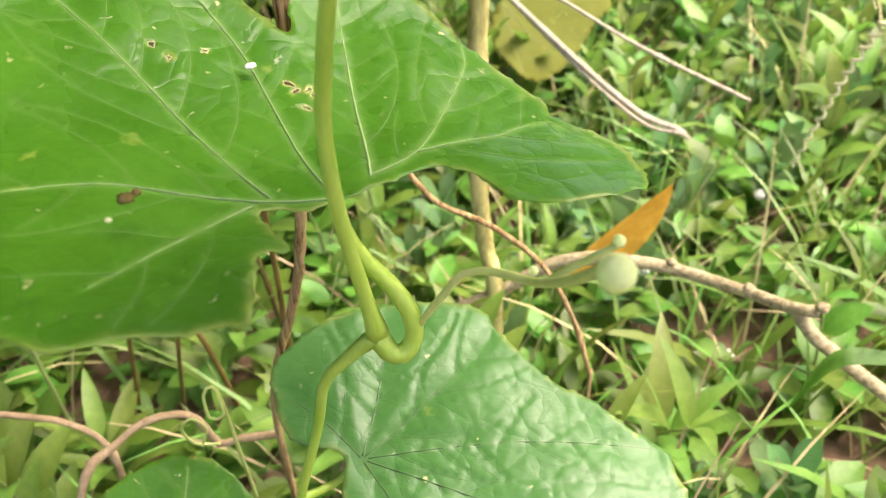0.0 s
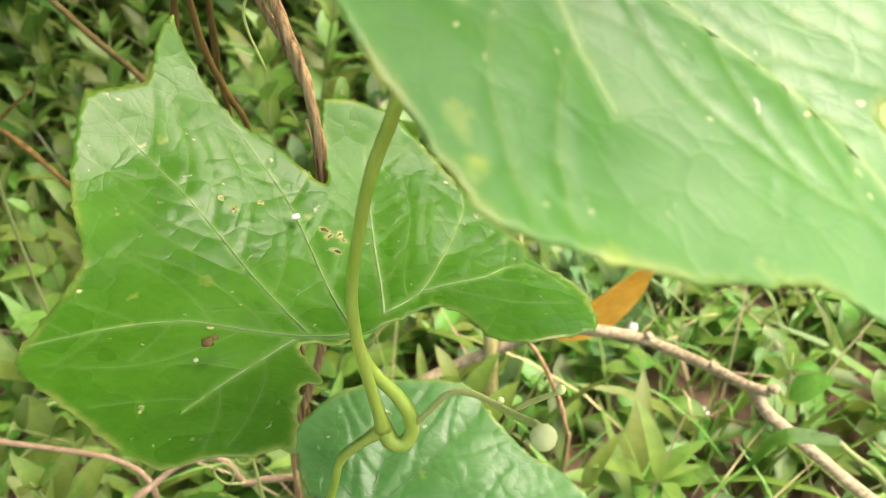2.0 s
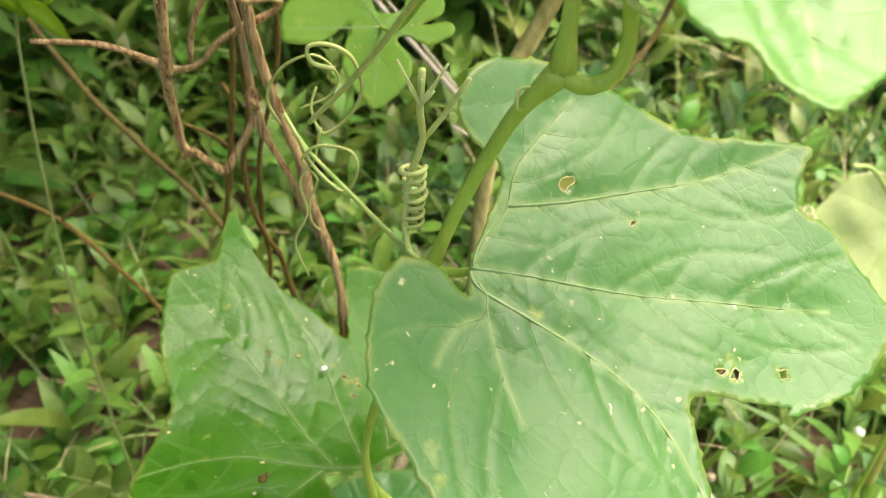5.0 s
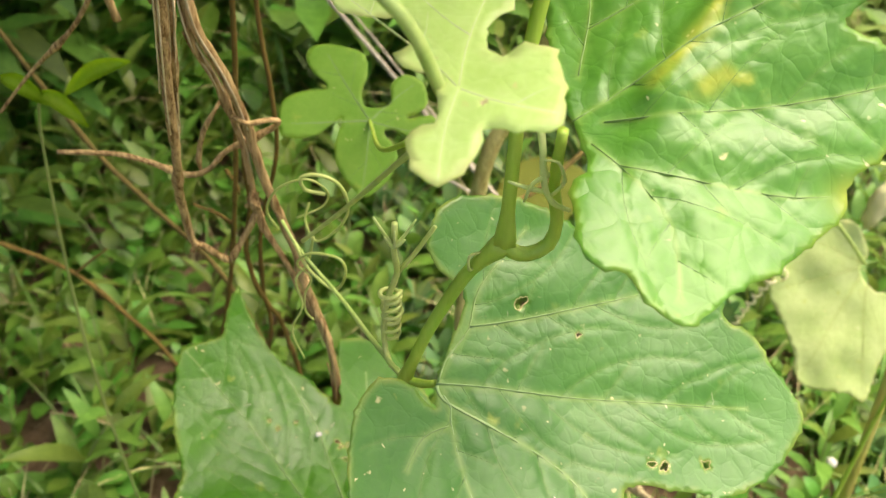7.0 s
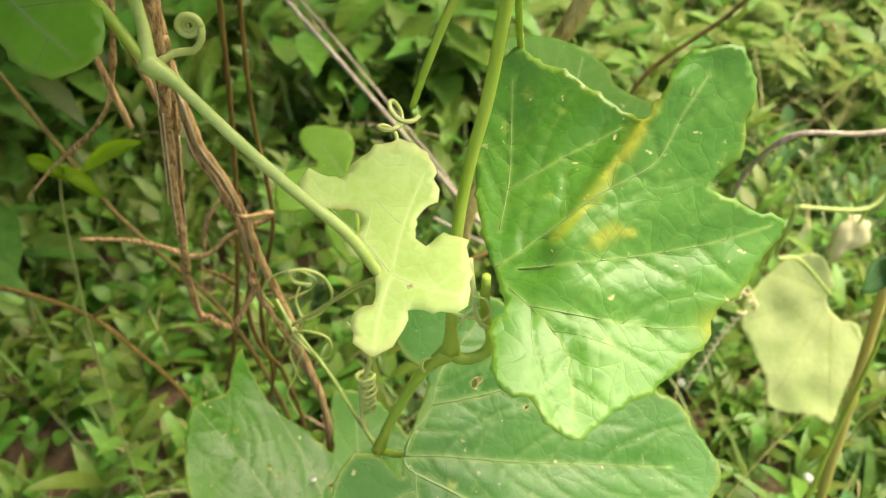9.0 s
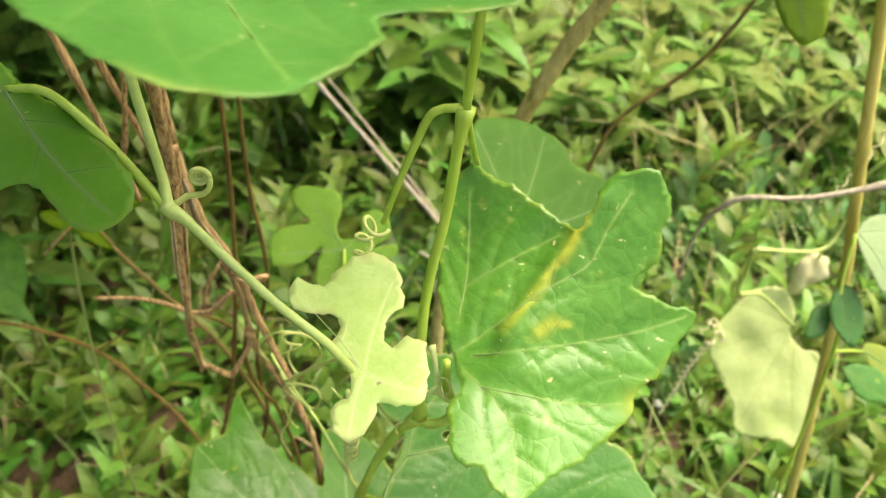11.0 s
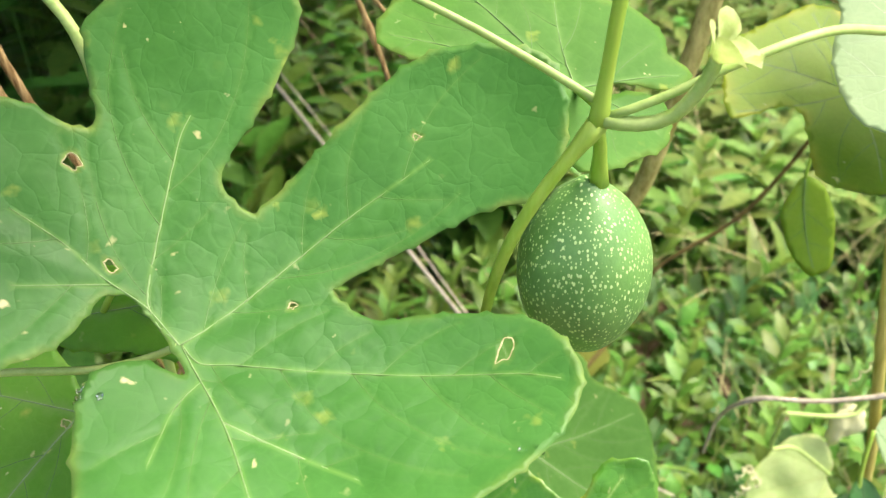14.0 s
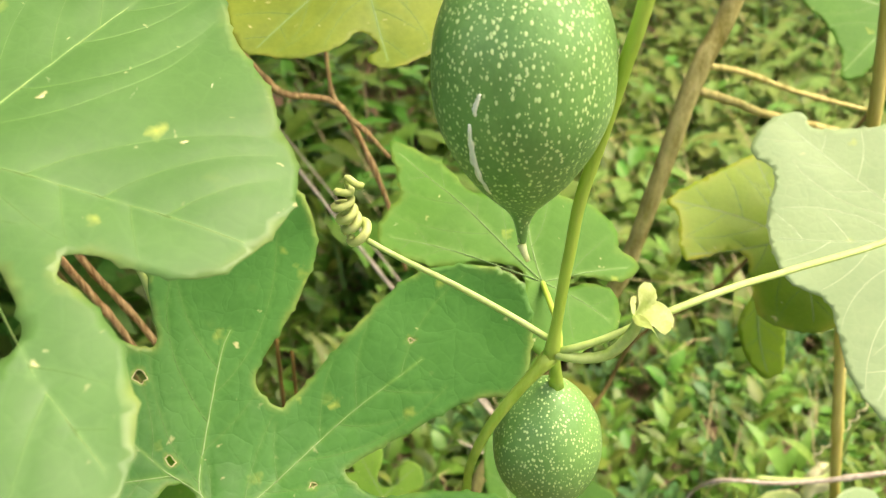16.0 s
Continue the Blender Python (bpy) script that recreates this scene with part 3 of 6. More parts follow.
    lay = bm.verts.layers.float.new("age")
    rib_lay = bm.verts.layers.float.new("vein")
    top, low = [], []
    for x, y, z, a, g in zip(vx, vy, vz, age, veined):
        v = bm.verts.new((x / 1000, y / 1000, z / 1000))
        v[lay], v[rib_lay] = a, g
        top.append(v)
        w = bm.verts.new((x / 1000, y / 1000, (z - thick) / 1000))
        w[lay], w[rib_lay] = a, g
        low.append(w)
    used = {}
    mid_x = np.array([sum(vx[i] for i in f) / len(f) for f in out_f])
    mid_y = np.array([sum(vy[i] for i in f) / len(f) for f in out_f])
    filled = inside_many(mid_x, mid_y, rimline)
    for h in rims[1:]:
        filled &= ~inside_many(mid_x, mid_y, h)
    for f, kept in zip(out_f, filled):
        if not kept:
            continue
        bm.faces.new([top[i] for i in f])
        bm.faces.new([low[i] for i in reversed(f)])
        for a, b in zip(f, f[1:] + f[:1]):
            used[(a, b)] = used.get((a, b), 0) + 1
    for (a, b) in list(used):
        if (b, a) not in used:
            bm.faces.new((top[b], top[a], low[a], low[b]))
    bmesh.ops.delete(bm, geom=[v for v in bm.verts if not v.link_faces], context="VERTS")
    part("blade", bm, mat, leaf)

    def raised(pts, lift):
        ax, ay = np.array([q[0] for q in pts]), np.array([q[1] for q in pts])
        return [Vector((x / 1000, y / 1000, (z + lift) / 1000)) for x, y, z in zip(ax, ay, height(ax, ay))]

    for h in rims[1:]:
        part("hole_edge", tube(raised(h + h[:1], -0.15), 0.00022, 0.00022, step=0.0006, sides=5), M_NIBBLE, leaf, "dried pale edge of an insect hole")
    vm = vein_mat or M_VEIN
    for line, own in zip(mains, branches):
        v = part("vein", tube(raised(line, -0.06), vein_r * 0.75 * min(1.0, 0.4 + math.dist(line[0], line[-1]) / 90), 0.00016, step=0.003, sides=6, flat=0.35), vm, leaf)
        for pts in own:
            part("side_vein", tube(raised(pts, -0.03), 0.00020, 0.00008, step=0.003, sides=4, flat=0.5), side_mat or M_SIDE, v)
    return leaf


def local_part(name, bm, mat, owner, label=""):
    """A part built in world coordinates, hung under a thing that stands elsewhere."""
    bm.transform(owner.matrix_world.inverted())
    return part(name, bm, mat, owner, label)

# ---- leaves of the vine: reach (mm) of the rim in each direction (degrees) from the stalk ----
LEAF_A = dict(
    base=(-0.018, 0.0353, 0.3687), normal=(0.265, -0.196, 0.944), heading=(-0.694, 0.641, 0.328),
    bend=(2.32, -0.289, 0.118, 0.00282, -0.00284, 0.00116),
    outline=[(-105, 22.3), (-112, 29.3), (-123, 33.5), (-136, 37.4), (-139, 44.9), (-137, 55.0), (-134, 64.5), (-131, 70.8), (-123, 73.9), (-115, 74.3), (-103, 68.8), (-97, 71.6), (-70, 81.1), (-61, 88.9), (-54, 94.7), (-49, 96.4), (-43, 95.7), (-39, 92.3), (-39, 77.6), (-38, 62.7), (-28, 76.1), (-19, 92.4), (-16, 119.9), (-16, 125.4), (-12, 118.9), (-9, 110.6), (-5, 110.3), (0, 113.4), (2, 113.4), (12, 98.5), (19, 88.3), (26, 79.6), (32, 77.5), (51, 84.6), (58, 83.0), (66, 77.0), (88, 69.1), (94, 59.0), (100, 54.1), (106, 47.5), (110, 47.4), (95, 27.0), (103, 21.9), (60, 17.0), (54, 11.9), (69, 6.2)],
    holes=[(-35, 44.4, 1.46), (-36.5, 41.6, 1.27), (-41, 42.4, 1.36), (-39, 35.4, 1.46), (-42.5, 40.2, 0.92), (-7, 64.4, 1.09), (-8, 59.3, 1.09), (-17, 58.5, 1.09)],
    veins=[
        [(-25, 1.5), (42, 13.7), (41, 35.8), (41, 46.7), (45, 65.6), (50, 82.6)],
        [(36, 13.8), (2, 50.0), (0, 74.1), (0, 98.6), (1, 112.3)],
        [(-37, 2.7), (-26, 15.7), (-26, 51.2), (-22, 73.7), (-16, 114.1), (-16, 122.4)],
        [(47, 17.5), (62, 26.2), (73, 42.2), (78, 54.2)],
        [(141, 5.0), (-85, 12.9), (-56, 42.5), (-51, 66.1), (-49, 80.8)],
        [(-84, 13.4), (-91, 27.6), (-84, 47.9), (-79, 70.2), (-73, 81.1)],
        [(-91, 27.6), (-96, 34.9), (-102, 50.1), (-104, 66.1), (-123, 74.3)]])
LEAF_A2 = dict(
    base=(-0.0194, 0.0589, 0.2532), normal=(0.048, -0.242, 0.969), heading=(0.825, -0.537, -0.175),
    bend=(0.0, 0.0, 0.0, 0.0, 0.0, 0.0),
    outline=[(-87, 13.3), (-122, 5.6), (-167, 7.5), (-168, 13.3), (-165, 20.5), (-174, 27.9), (175, 33.9), (163, 44.0), (148, 49.0), (133, 53.6), (118, 56.9), (104, 61.3), (92, 66.5), (82, 69.8), (74, 67.1), (61, 66.9), (51, 70.7), (44, 79.0), (35, 88.7), (30, 99.1), (25, 101.4), (20, 104.0), (10, 98.1), (-1, 84.9), (-14, 70.0), (-30, 51.6), (-44, 35.9), (-64, 22.5)],
    holes=[],
    veins=[(168, 35.2), (111, 54.9), (76, 67.5), (30, 98.1), (10, 98.1), (-29, 50.4)])
LEAF_B = dict(
    base=(0.012, -0.0129, 0.4937), normal=(0.248, -0.385, 0.889), heading=(0.967, 0.157, -0.202),
    bend=(1.5, -0.129, 0.107, 0.00163, 0.00039, 0.00185),
    outline=[(153, 5.0), (145, 16.8), (153, 22.4), (163, 26.0), (-180, 29.6), (-161, 33.8), (-150, 38.0), (-143, 40.3), (-132, 42.8), (-124, 44.8), (-110, 52.6), (-105, 53.2), (-91, 53.6), (-78, 56.3), (-62, 62.0), (-59, 67.1), (-56, 76.7), (-55, 82.1), (-51, 82.3), (-47, 78.7), (-33, 65.1), (-25, 60.2), (-21, 61.3), (-19, 66.3), (-18, 78.7), (-17, 89.0), (-19, 87.0), (-15, 99.4), (-10, 110.8), (-2, 120.9), (7, 114.1), (12, 111.5), (16, 104.2), (19, 104.5), (23, 111.9), (25, 115.1), (31, 99.1), (37, 86.9), (48, 79.1), (65, 74.9), (78, 70.3), (89, 64.6), (95, 54.0), (92, 44.6), (78, 37.2), (107, 11.0)],
    holes=[(-13, 68.7, 2.2), (-13, 72.8, 1.7), (-11, 87.4, 1.9), (29, 53.2, 1.2), (53, 45.1, 2.3)],
    veins=[
        [(110, 10.0), (36, 15.3), (9, 41.7), (3, 70.6), (0, 103.2)],
        [(110, 9.6), (106, 5.3), (-1, 8.3), (-20, 29.5), (-27, 44.6), (-36, 59.8), (-44, 74.3)],
        [(106, 6.2), (79, 2.7), (-78, 2.5), (-79, 17.8), (-77, 30.2)],
        [(105, 10.5), (88, 17.4), (72, 28.1), (72, 41.6), (63, 66.9)],
        [(72, 28.7), (46, 43.2), (33, 66.7), (28, 86.9), (26, 109.5)],
        [(-94, 2.7), (-144, 10.7), (-133, 21.8)]])
LEAF_C = dict(
    base=(0.006, -0.0488, 0.6181), normal=(-0.094, -0.329, 0.94), heading=(-0.232, -0.911, -0.342),
    bend=(0.0, 0.0, 0.0, 0.0, 0.0, 0.0),
    outline=[(-129, 38.5), (-136, 39.7), (-145, 33.4), (-154, 37.0), (-165, 40.0), (-174, 40.5), (176, 36.7), (172, 30.9), (166, 28.3), (168, 22.5), (173, 17.6), (163, 11.7), (143, 10.7), (142, 16.4), (126, 19.0), (98, 17.8), (80, 18.4), (67, 19.1), (53, 14.1), (32, 10.1), (23, 14.5), (11, 17.4), (0, 19.9), (-15, 18.2), (-29, 14.3), (-24, 10.1), (-21, 6.6), (-120, 4.9), (-109, 11.5), (-120, 14.9), (-141, 16.2), (-145, 21.0), (-137, 24.8), (-129, 28.2), (-126, 34.1)],
    holes=[(61, 5.5)],
    veins=[(0, 19.6), (79, 17.8), (177, 32.8), (-131, 37.6)])
LEAF_D = dict(
    base=(0.0323, -0.0229, 0.5964), normal=(-0.094, -0.631, 0.77), heading=(0.989, 0.03, 0.145),
    bend=(-1.03, 0.0326, -0.24, -0.000846, 0.00688, 0.00122),
    outline=[(-71, 9.5), (-95, 13.0), (-98, 21.9), (-95, 31.3), (-83, 35.2), (-80, 41.4), (-75, 48.5), (-67, 48.6), (-56, 48.9), (-49, 51.7), (-39, 54.9), (-26, 61.7), (-19, 61.9), (-13, 69.2), (-7, 74.0), (1, 83.9), (4, 76.0), (10, 67.4), (13, 65.9), (16, 77.3), (22, 82.7), (23, 87.0), (29, 90.8), (33, 89.5), (36, 83.7), (38, 78.5), (35, 64.7), (35, 59.9), (41, 59.5), (52, 60.5), (61, 63.1), (67, 64.1), (72, 68.1), (77, 64.8), (79, 59.4), (83, 44.9), (87, 28.0), (85, 10.9)],
    holes=[],
    veins=[
        [(84, 1.3), (-48, 14.1), (-56, 30.1), (-71, 43.8)],
        [(-48, 14.1), (-34, 27.9), (-27, 48.0), (-23, 57.9)],
        [(65, 1.4), (-2, 17.4), (-2, 39.7), (-1, 62.7), (1, 80.6)],
        [(39, 2.8), (26, 21.6), (26, 38.5), (24, 55.2), (29, 67.7), (32, 80.9)],
        [(59, 3.1), (67, 23.6), (69, 35.0), (73, 59.5)],
        [(67, 26.1), (46, 42.8), (38, 56.2)]])
LEAF_E = dict(
    base=(0.3952, 0.3325, 0.2731), normal=(-0.1, -0.752, 0.652), heading=(-0.344, -0.588, -0.732),
    bend=(0.0, 0.0, 0.0, 0.0, 0.0, 0.0),
    outline=[(-94, 56.5), (-115, 50.0), (-146, 35.9), (-164, 10.6), (-27, 7.6), (31, 21.7), (56, 33.2), (43, 58.1), (24, 79.4), (16, 110.3), (8, 106.9), (-11, 112.4), (-21, 95.6), (-37, 85.0), (-53, 84.6), (-68, 77.2), (-87, 60.0)],
    holes=[(-62, 71.3)],
    veins=[(-94, 56.5), (-56, 77.8), (-13, 107.8), (15, 107.9), (46, 47.7)])
LEAF_G = dict(
    base=(-0.0316, -0.0555, 0.7567), normal=(0.162, -0.476, 0.864), heading=(0.736, 0.642, 0.215),
    bend=(-4.6, -0.187, 0.0356, 0.00385, 0.00114, 0.00419),
    outline=[(-111, 7.6), (174, 8.9), (170, 18.9), (-167, 28.8), (-147, 43.4), (-136, 51.3), (-122, 63.6), (-115, 67.5), (-107, 68.9), (-90, 63.7), (-82, 58.3), (-74, 71.3), (-66, 79.1), (-56, 87.5), (-47, 91.6), (-40, 87.3), (-35, 77.9), (-32, 60.6), (-30, 45.2), (-17, 38.5), (-14, 44.0), (-14, 79.6), (-17, 95.6), (-8, 108.7), (1, 110.9), (12, 95.9), (17, 75.7), (24, 43.8), (29, 37.7), (42, 44.6), (35, 67.7), (34, 85.2), (39, 96.6), (45, 97.8), (57, 87.8), (69, 78.4), (72, 71.3), (76, 54.9), (89, 65.8), (102, 69.5), (125, 65.0), (154, 47.8), (157, 32.8), (144, 22.6), (108, 19.5), (97, 12.3)],
    holes=[(-42, 75.3, 3.0), (-15, 28.0, 1.3), (5, 77.7, 1.2), (94, 24.1, 2.0), (84, 48.3, 2.2)],
    veins=[
        [(-30, 0.5), (2, 15.0), (3, 47.8), (0, 76.5)],
        [(0, 0.3), (85, 2.3), (89, 12.6), (62, 32.6), (55, 50.6), (52, 57.2)],
        [(85, 2.3), (92, 12.2), (101, 22.2), (102, 33.5), (105, 46.6)],
        [(100, 20.5), (119, 29.0), (126, 36.3)],
        [(-40, 1.0), (-80, 6.5), (-59, 12.9), (-50, 31.2), (-47, 57.5), (-46, 77.6), (-47, 87.2)],
        [(-60, 1.0), (-95, 7.5), (-98, 23.0), (-102, 38.4), (-104, 53.9), (-105, 65.7)],
        [(-97, 11.0), (-126, 16.5), (-134, 30.1)],
        [(-98, 22.5), (-84, 36.9), (-78, 52.7)]])
LEAF_H = dict(
    base=(0.073, 0.094, 0.5604), normal=(0.099, -0.445, 0.89), heading=(0.914, 0.394, 0.095),
    bend=(0.0, 0.0, 0.0, 0.0, 0.0, 0.0),
    outline=[(133, 14.8), (98, 28.7), (87, 46.9), (79, 64.1), (67, 67.6), (51, 66.3), (35, 61.3), (25, 54.7), (9, 60.3), (0, 65.9), (-17, 65.2), (-39, 66.0), (-60, 58.1), (-83, 46.7), (-108, 29.3), (-151, 15.3)],
    holes=[],
    veins=[(78, 62.1), (45, 63.4), (-2, 62.7), (-55, 55.6)])
LEAF_I = dict(
    base=(-0.0103, 0.194, 0.481), normal=(0.0, -0.6, 0.8), heading=(-0.112, -0.795, -0.596),
    bend=(0.0, 0.0, 0.0, 0.0, 0.0, 0.0),
    outline=[(139, 13.7), (-164, 7.9), (-159, 16.1), (-172, 26.6), (-168, 38.1), (-147, 47.6), (-135, 50.2), (-129, 44.1), (-127, 38.7), (-125, 28.2), (-111, 36.6), (-97, 44.8), (-76, 45.0), (-70, 40.1), (-68, 27.7), (-90, 14.1), (-46, 22.4), (-25, 30.0), (-5, 38.2), (4, 40.5), (24, 31.7), (43, 22.9), (55, 9.3), (76, 13.5), (73, 22.9), (91, 32.7), (102, 31.5), (101, 18.5), (112, 29.6), (133, 34.2), (150, 32.0), (158, 23.0)],
    holes=[],
    veins=[(-144, 43.3), (-81, 40.6), (0, 39.2), (82, 24.7), (138, 30.9)])
LEAF_J = dict(
    base=(-0.0849, -0.0103, 0.6894), normal=(0.101, -0.504, 0.858), heading=(0.484, -0.728, -0.485),
    bend=(0.0, 0.0, 0.0, 0.0, 0.0, 0.0),
    outline=[(63, 6.0), (33, 25.3), (25, 40.8), (18, 47.4), (8, 49.6), (0, 46.0), (-4, 37.3), (-8, 30.2), (-21, 29.3), (-33, 35.5), (-42, 46.0), (-56, 51.9), (-69, 50.8), (-85, 43.3), (-95, 31.1), (-117, 44.5), (-136, 51.3), (-152, 47.7), (-171, 36.7), (177, 19.2), (159, 7.3)],
    holes=[(-76, 5.4)],
    veins=[(11, 47.4), (-61, 50.8), (-129, 45.5)])
LEAF_J2 = dict(
    base=(-0.0683, -0.0121, 0.7308), normal=(0.0, -0.507, 0.862), heading=(-0.972, -0.202, -0.119),
    bend=(0.0, 0.0, 0.0, 0.0, 0.0, 0.0),
    outline=[(-21, 15.3), (-55, 15.1), (-102, 14.4), (-140, 16.6), (-175, 26.4), (159, 30.6), (136, 27.9), (116, 15.7), (58, 12.5), (20, 15.3)],
    holes=[(-133, 10.6), (-146, 13.0), (6, 9.9)],
    veins=[(-7, 13.9), (-178, 26.0)])
LEAF_K = dict(
    base=(0.068, 0.0279, 0.782), normal=(0.101, -0.453, 0.886), heading=(-0.682, 0.617, 0.393),
    bend=(0.0, 0.0, 0.0, 0.0, 0.0, 0.0),
    outline=[(0, 81.3), (-4, 71.3), (-8, 58.5), (-8, 46.0), (-13, 42.3), (-34, 38.0), (-47, 39.4), (-64, 38.5), (-77, 39.4), (-95, 37.5), (-105, 33.1), (-118, 36.8), (-127, 33.9), (-131, 25.0), (-123, 17.1), (-118, 8.7), (-152, 7.4), (-134, 18.5), (-145, 26.8), (-171, 31.1), (165, 29.3), (144, 30.5), (124, 27.1), (104, 16.5), (15, 8.1), (27, 23.5), (40, 36.7), (39, 49.1), (36, 57.8), (30, 62.1), (20, 61.9), (13, 61.8), (6, 70.7)],
    holes=[],
    veins=[(1, 77.3), (31, 59.1), (-37, 36.5), (-121, 33.9), (-166, 27.4)])
LEAF_L = dict(
    base=(-0.0649, -0.0737, 0.8815), normal=(0.149, -0.348, 0.925), heading=(0.948, -0.215, -0.234),
    bend=(0.0, 0.0, 0.0, 0.0, 0.0, 0.0),
    outline=[(-41, 22.5), (-35, 31.3), (-38, 46.2), (-50, 52.9), (-58, 56.6), (-57, 67.7), (-52, 76.6), (-45, 83.2), (-37, 81.0), (-30, 69.8), (-26, 60.1), (-24, 54.1), (-23, 43.7), (-24, 38.4), (-19, 35.5), (-13, 40.6), (-12, 45.0), (-10, 51.7), (-6, 59.2), (1, 63.6), (7, 66.5), (13, 68.5), (20, 68.4), (25, 67.6), (31, 65.4), (40, 65.9), (51, 65.4), (59, 67.1), (68, 73.4), (83, 85.9), (98, 98.2), (112, 99.9), (122, 83.3), (130, 49.0), (139, 22.1)],
    holes=[],
    veins=[(3, 63.8), (80, 82.8), (-36, 77.6), (123, 76.2)])
LEAF_M = dict(
    base=(0.2351, 0.0786, 0.7686), normal=(-0.199, -0.497, 0.845), heading=(-0.974, 0.198, -0.113),
    bend=(0.0, 0.0, 0.0, 0.0, 0.0, 0.0),
    outline=[(-33, 79.9), (-42, 84.0), (-50, 83.1), (-56, 78.1), (-55, 69.1), (-66, 60.8), (-81, 57.4), (-100, 63.7), (-120, 51.3), (-161, 32.9), (130, 33.0), (95, 54.6), (82, 78.2), (73, 83.1), (68, 79.8), (59, 70.8), (47, 56.9), (35, 51.1), (21, 58.8), (8, 61.1), (-10, 63.1), (-29, 65.9)],
    holes=[],
    veins=[(-49, 80.8), (0, 60.0), (69, 79.0), (-112, 54.3)])
LEAF_M2 = dict(
    base=(0.2685, 0.2039, 0.8265), normal=(0.0, -0.6, 0.8), heading=(-0.723, -0.553, -0.415),
    bend=(0.0, 0.0, 0.0, 0.0, 0.0, 0.0),
    outline=[(-72, 60.3), (-52, 51.2), (-35, 42.0), (-11, 43.3), (2, 55.6), (10, 45.6), (16, 27.4), (66, 21.6), (149, 31.1), (-171, 53.8), (-140, 66.0), (-104, 62.6)],
    holes=[],
    veins=[(0, 52.9), (-68, 52.9)])
LEAF_N = dict(
    base=(0.2015, 0.1256, 0.7402), normal=(-0.101, -0.504, 0.858), heading=(-0.905, 0.404, 0.131),
    bend=(0.0, 0.0, 0.0, 0.0, 0.0, 0.0),
    outline=[(1, 61.0), (-15, 52.6), (-41, 47.8), (-57, 48.5), (-73, 42.2), (-100, 33.4), (-146, 27.8), (168, 33.5), (136, 45.5), (115, 49.7), (88, 46.6), (70, 32.2), (47, 24.8), (35, 30.9), (35, 51.7), (21, 52.8), (7, 53.9)],
    holes=[],
    veins=[(0, 58.3), (32, 50.9), (-55, 45.3), (116, 45.6)])
LEAF_O = dict(
    base=(-0.0012, 0.15, 0.8632), normal=(0.0, -0.507, 0.862), heading=(0.233, -0.838, -0.493),
    bend=(0.0, 0.0, 0.0, 0.0, 0.0, 0.0),
    outline=[(-104, 58.1), (-76, 60.8), (-60, 65.8), (-52, 62.4), (-38, 56.3), (-23, 45.8), (-16, 38.4), (-10, 37.3), (-3, 42.2), (-4, 47.4), (-9, 52.7), (0, 57.8), (12, 56.8), (23, 56.5), (41, 55.5), (69, 53.6), (111, 53.8), (157, 49.9), (-158, 56.1), (-131, 60.4)],
    holes=[],
    veins=[(-55, 62.3), (0, 55.6), (47, 52.3)])
LEAF_Q = dict(
    base=(0.2127, 0.169, 0.6766), normal=(-0.302, -0.905, 0.302), heading=(0.173, -0.363, -0.916),
    bend=(0, 0, 0, 0, 0, 0),
    outline=[(177, 0.5), (59, 8.6), (32, 22.2), (17, 37.1), (10, 47.7), (5, 50.4), (-2, 51.9), (-7, 48.1), (-17, 38.7), (-34, 24.2), (-42, 16.4), (-52, 6.2)],
    holes=[],
    veins=[(0, 49.3)])
LEAF_Y1 = dict(
    base=(0.1480, 0.6600, 0.1500), normal=(0.0, -0.6, 0.8), heading=(0.546, -0.67, -0.503),
    bend=(0, 0, 0, 0, 0, 0),
    outline=[(139, 6.3), (94, 48.3), (70, 86.1), (53, 108.9), (37, 92.7), (8, 88.4), (-19, 89.9), (-36, 67.4), (-57, 39.5)],
    holes=[],
    veins=[(3, 80.7), (-25, 81.3)])
LEAF_P1 = dict(
    base=(0.2887, 0.1515, 0.4742), normal=(-0.101, -0.704, 0.704), heading=(0.089, -0.711, -0.698),
    bend=(0, 0, 0, 0, 0, 0),
    outline=[(171, 0.7), (58, 9.0), (31, 20.9), (16, 29.5), (5, 36.2), (-1, 38.0), (-10, 32.2), (-25, 23.1), (-47, 11.0)],
    holes=[],
    veins=[(0, 34.9)])
LEAF_P2 = dict(
    base=(0.2937, 0.1271, 0.4268), normal=(0.1, -0.597, 0.796), heading=(0.819, -0.405, -0.406),
    bend=(0, 0, 0, 0, 0, 0),
    outline=[(113, 0.7), (47, 14.8), (26, 29.1), (3, 38.2), (-11, 30.2), (-33, 17.2)],
    holes=[],
    veins=[(-1, 33.6)])
LEAF_P3 = dict(
    base=(0.2961, 0.1641, 0.5043), normal=(0.204, -0.612, 0.764), heading=(0.492, -0.611, -0.62),
    bend=(0, 0, 0, 0, 0, 0),
    outline=[(138, 0.7), (97, 18.6), (72, 36.5), (41, 41.6), (4, 42.3), (-14, 38.2), (-23, 24.8), (-34, 14.2)],
    holes=[],
    veins=[(0, 36.4), (61, 38.3)])
LEAF_P4 = dict(
    base=(0.3267, 0.1578, 0.4111), normal=(0.204, -0.612, 0.764), heading=(0.886, -0.217, -0.41),
    bend=(0, 0, 0, 0, 0, 0),
    outline=[(103, 3.9), (35, 19.6), (13, 41.0), (-9, 48.8), (-23, 33.4), (-43, 16.3)],
    holes=[],
    veins=[(-3, 37.7)])
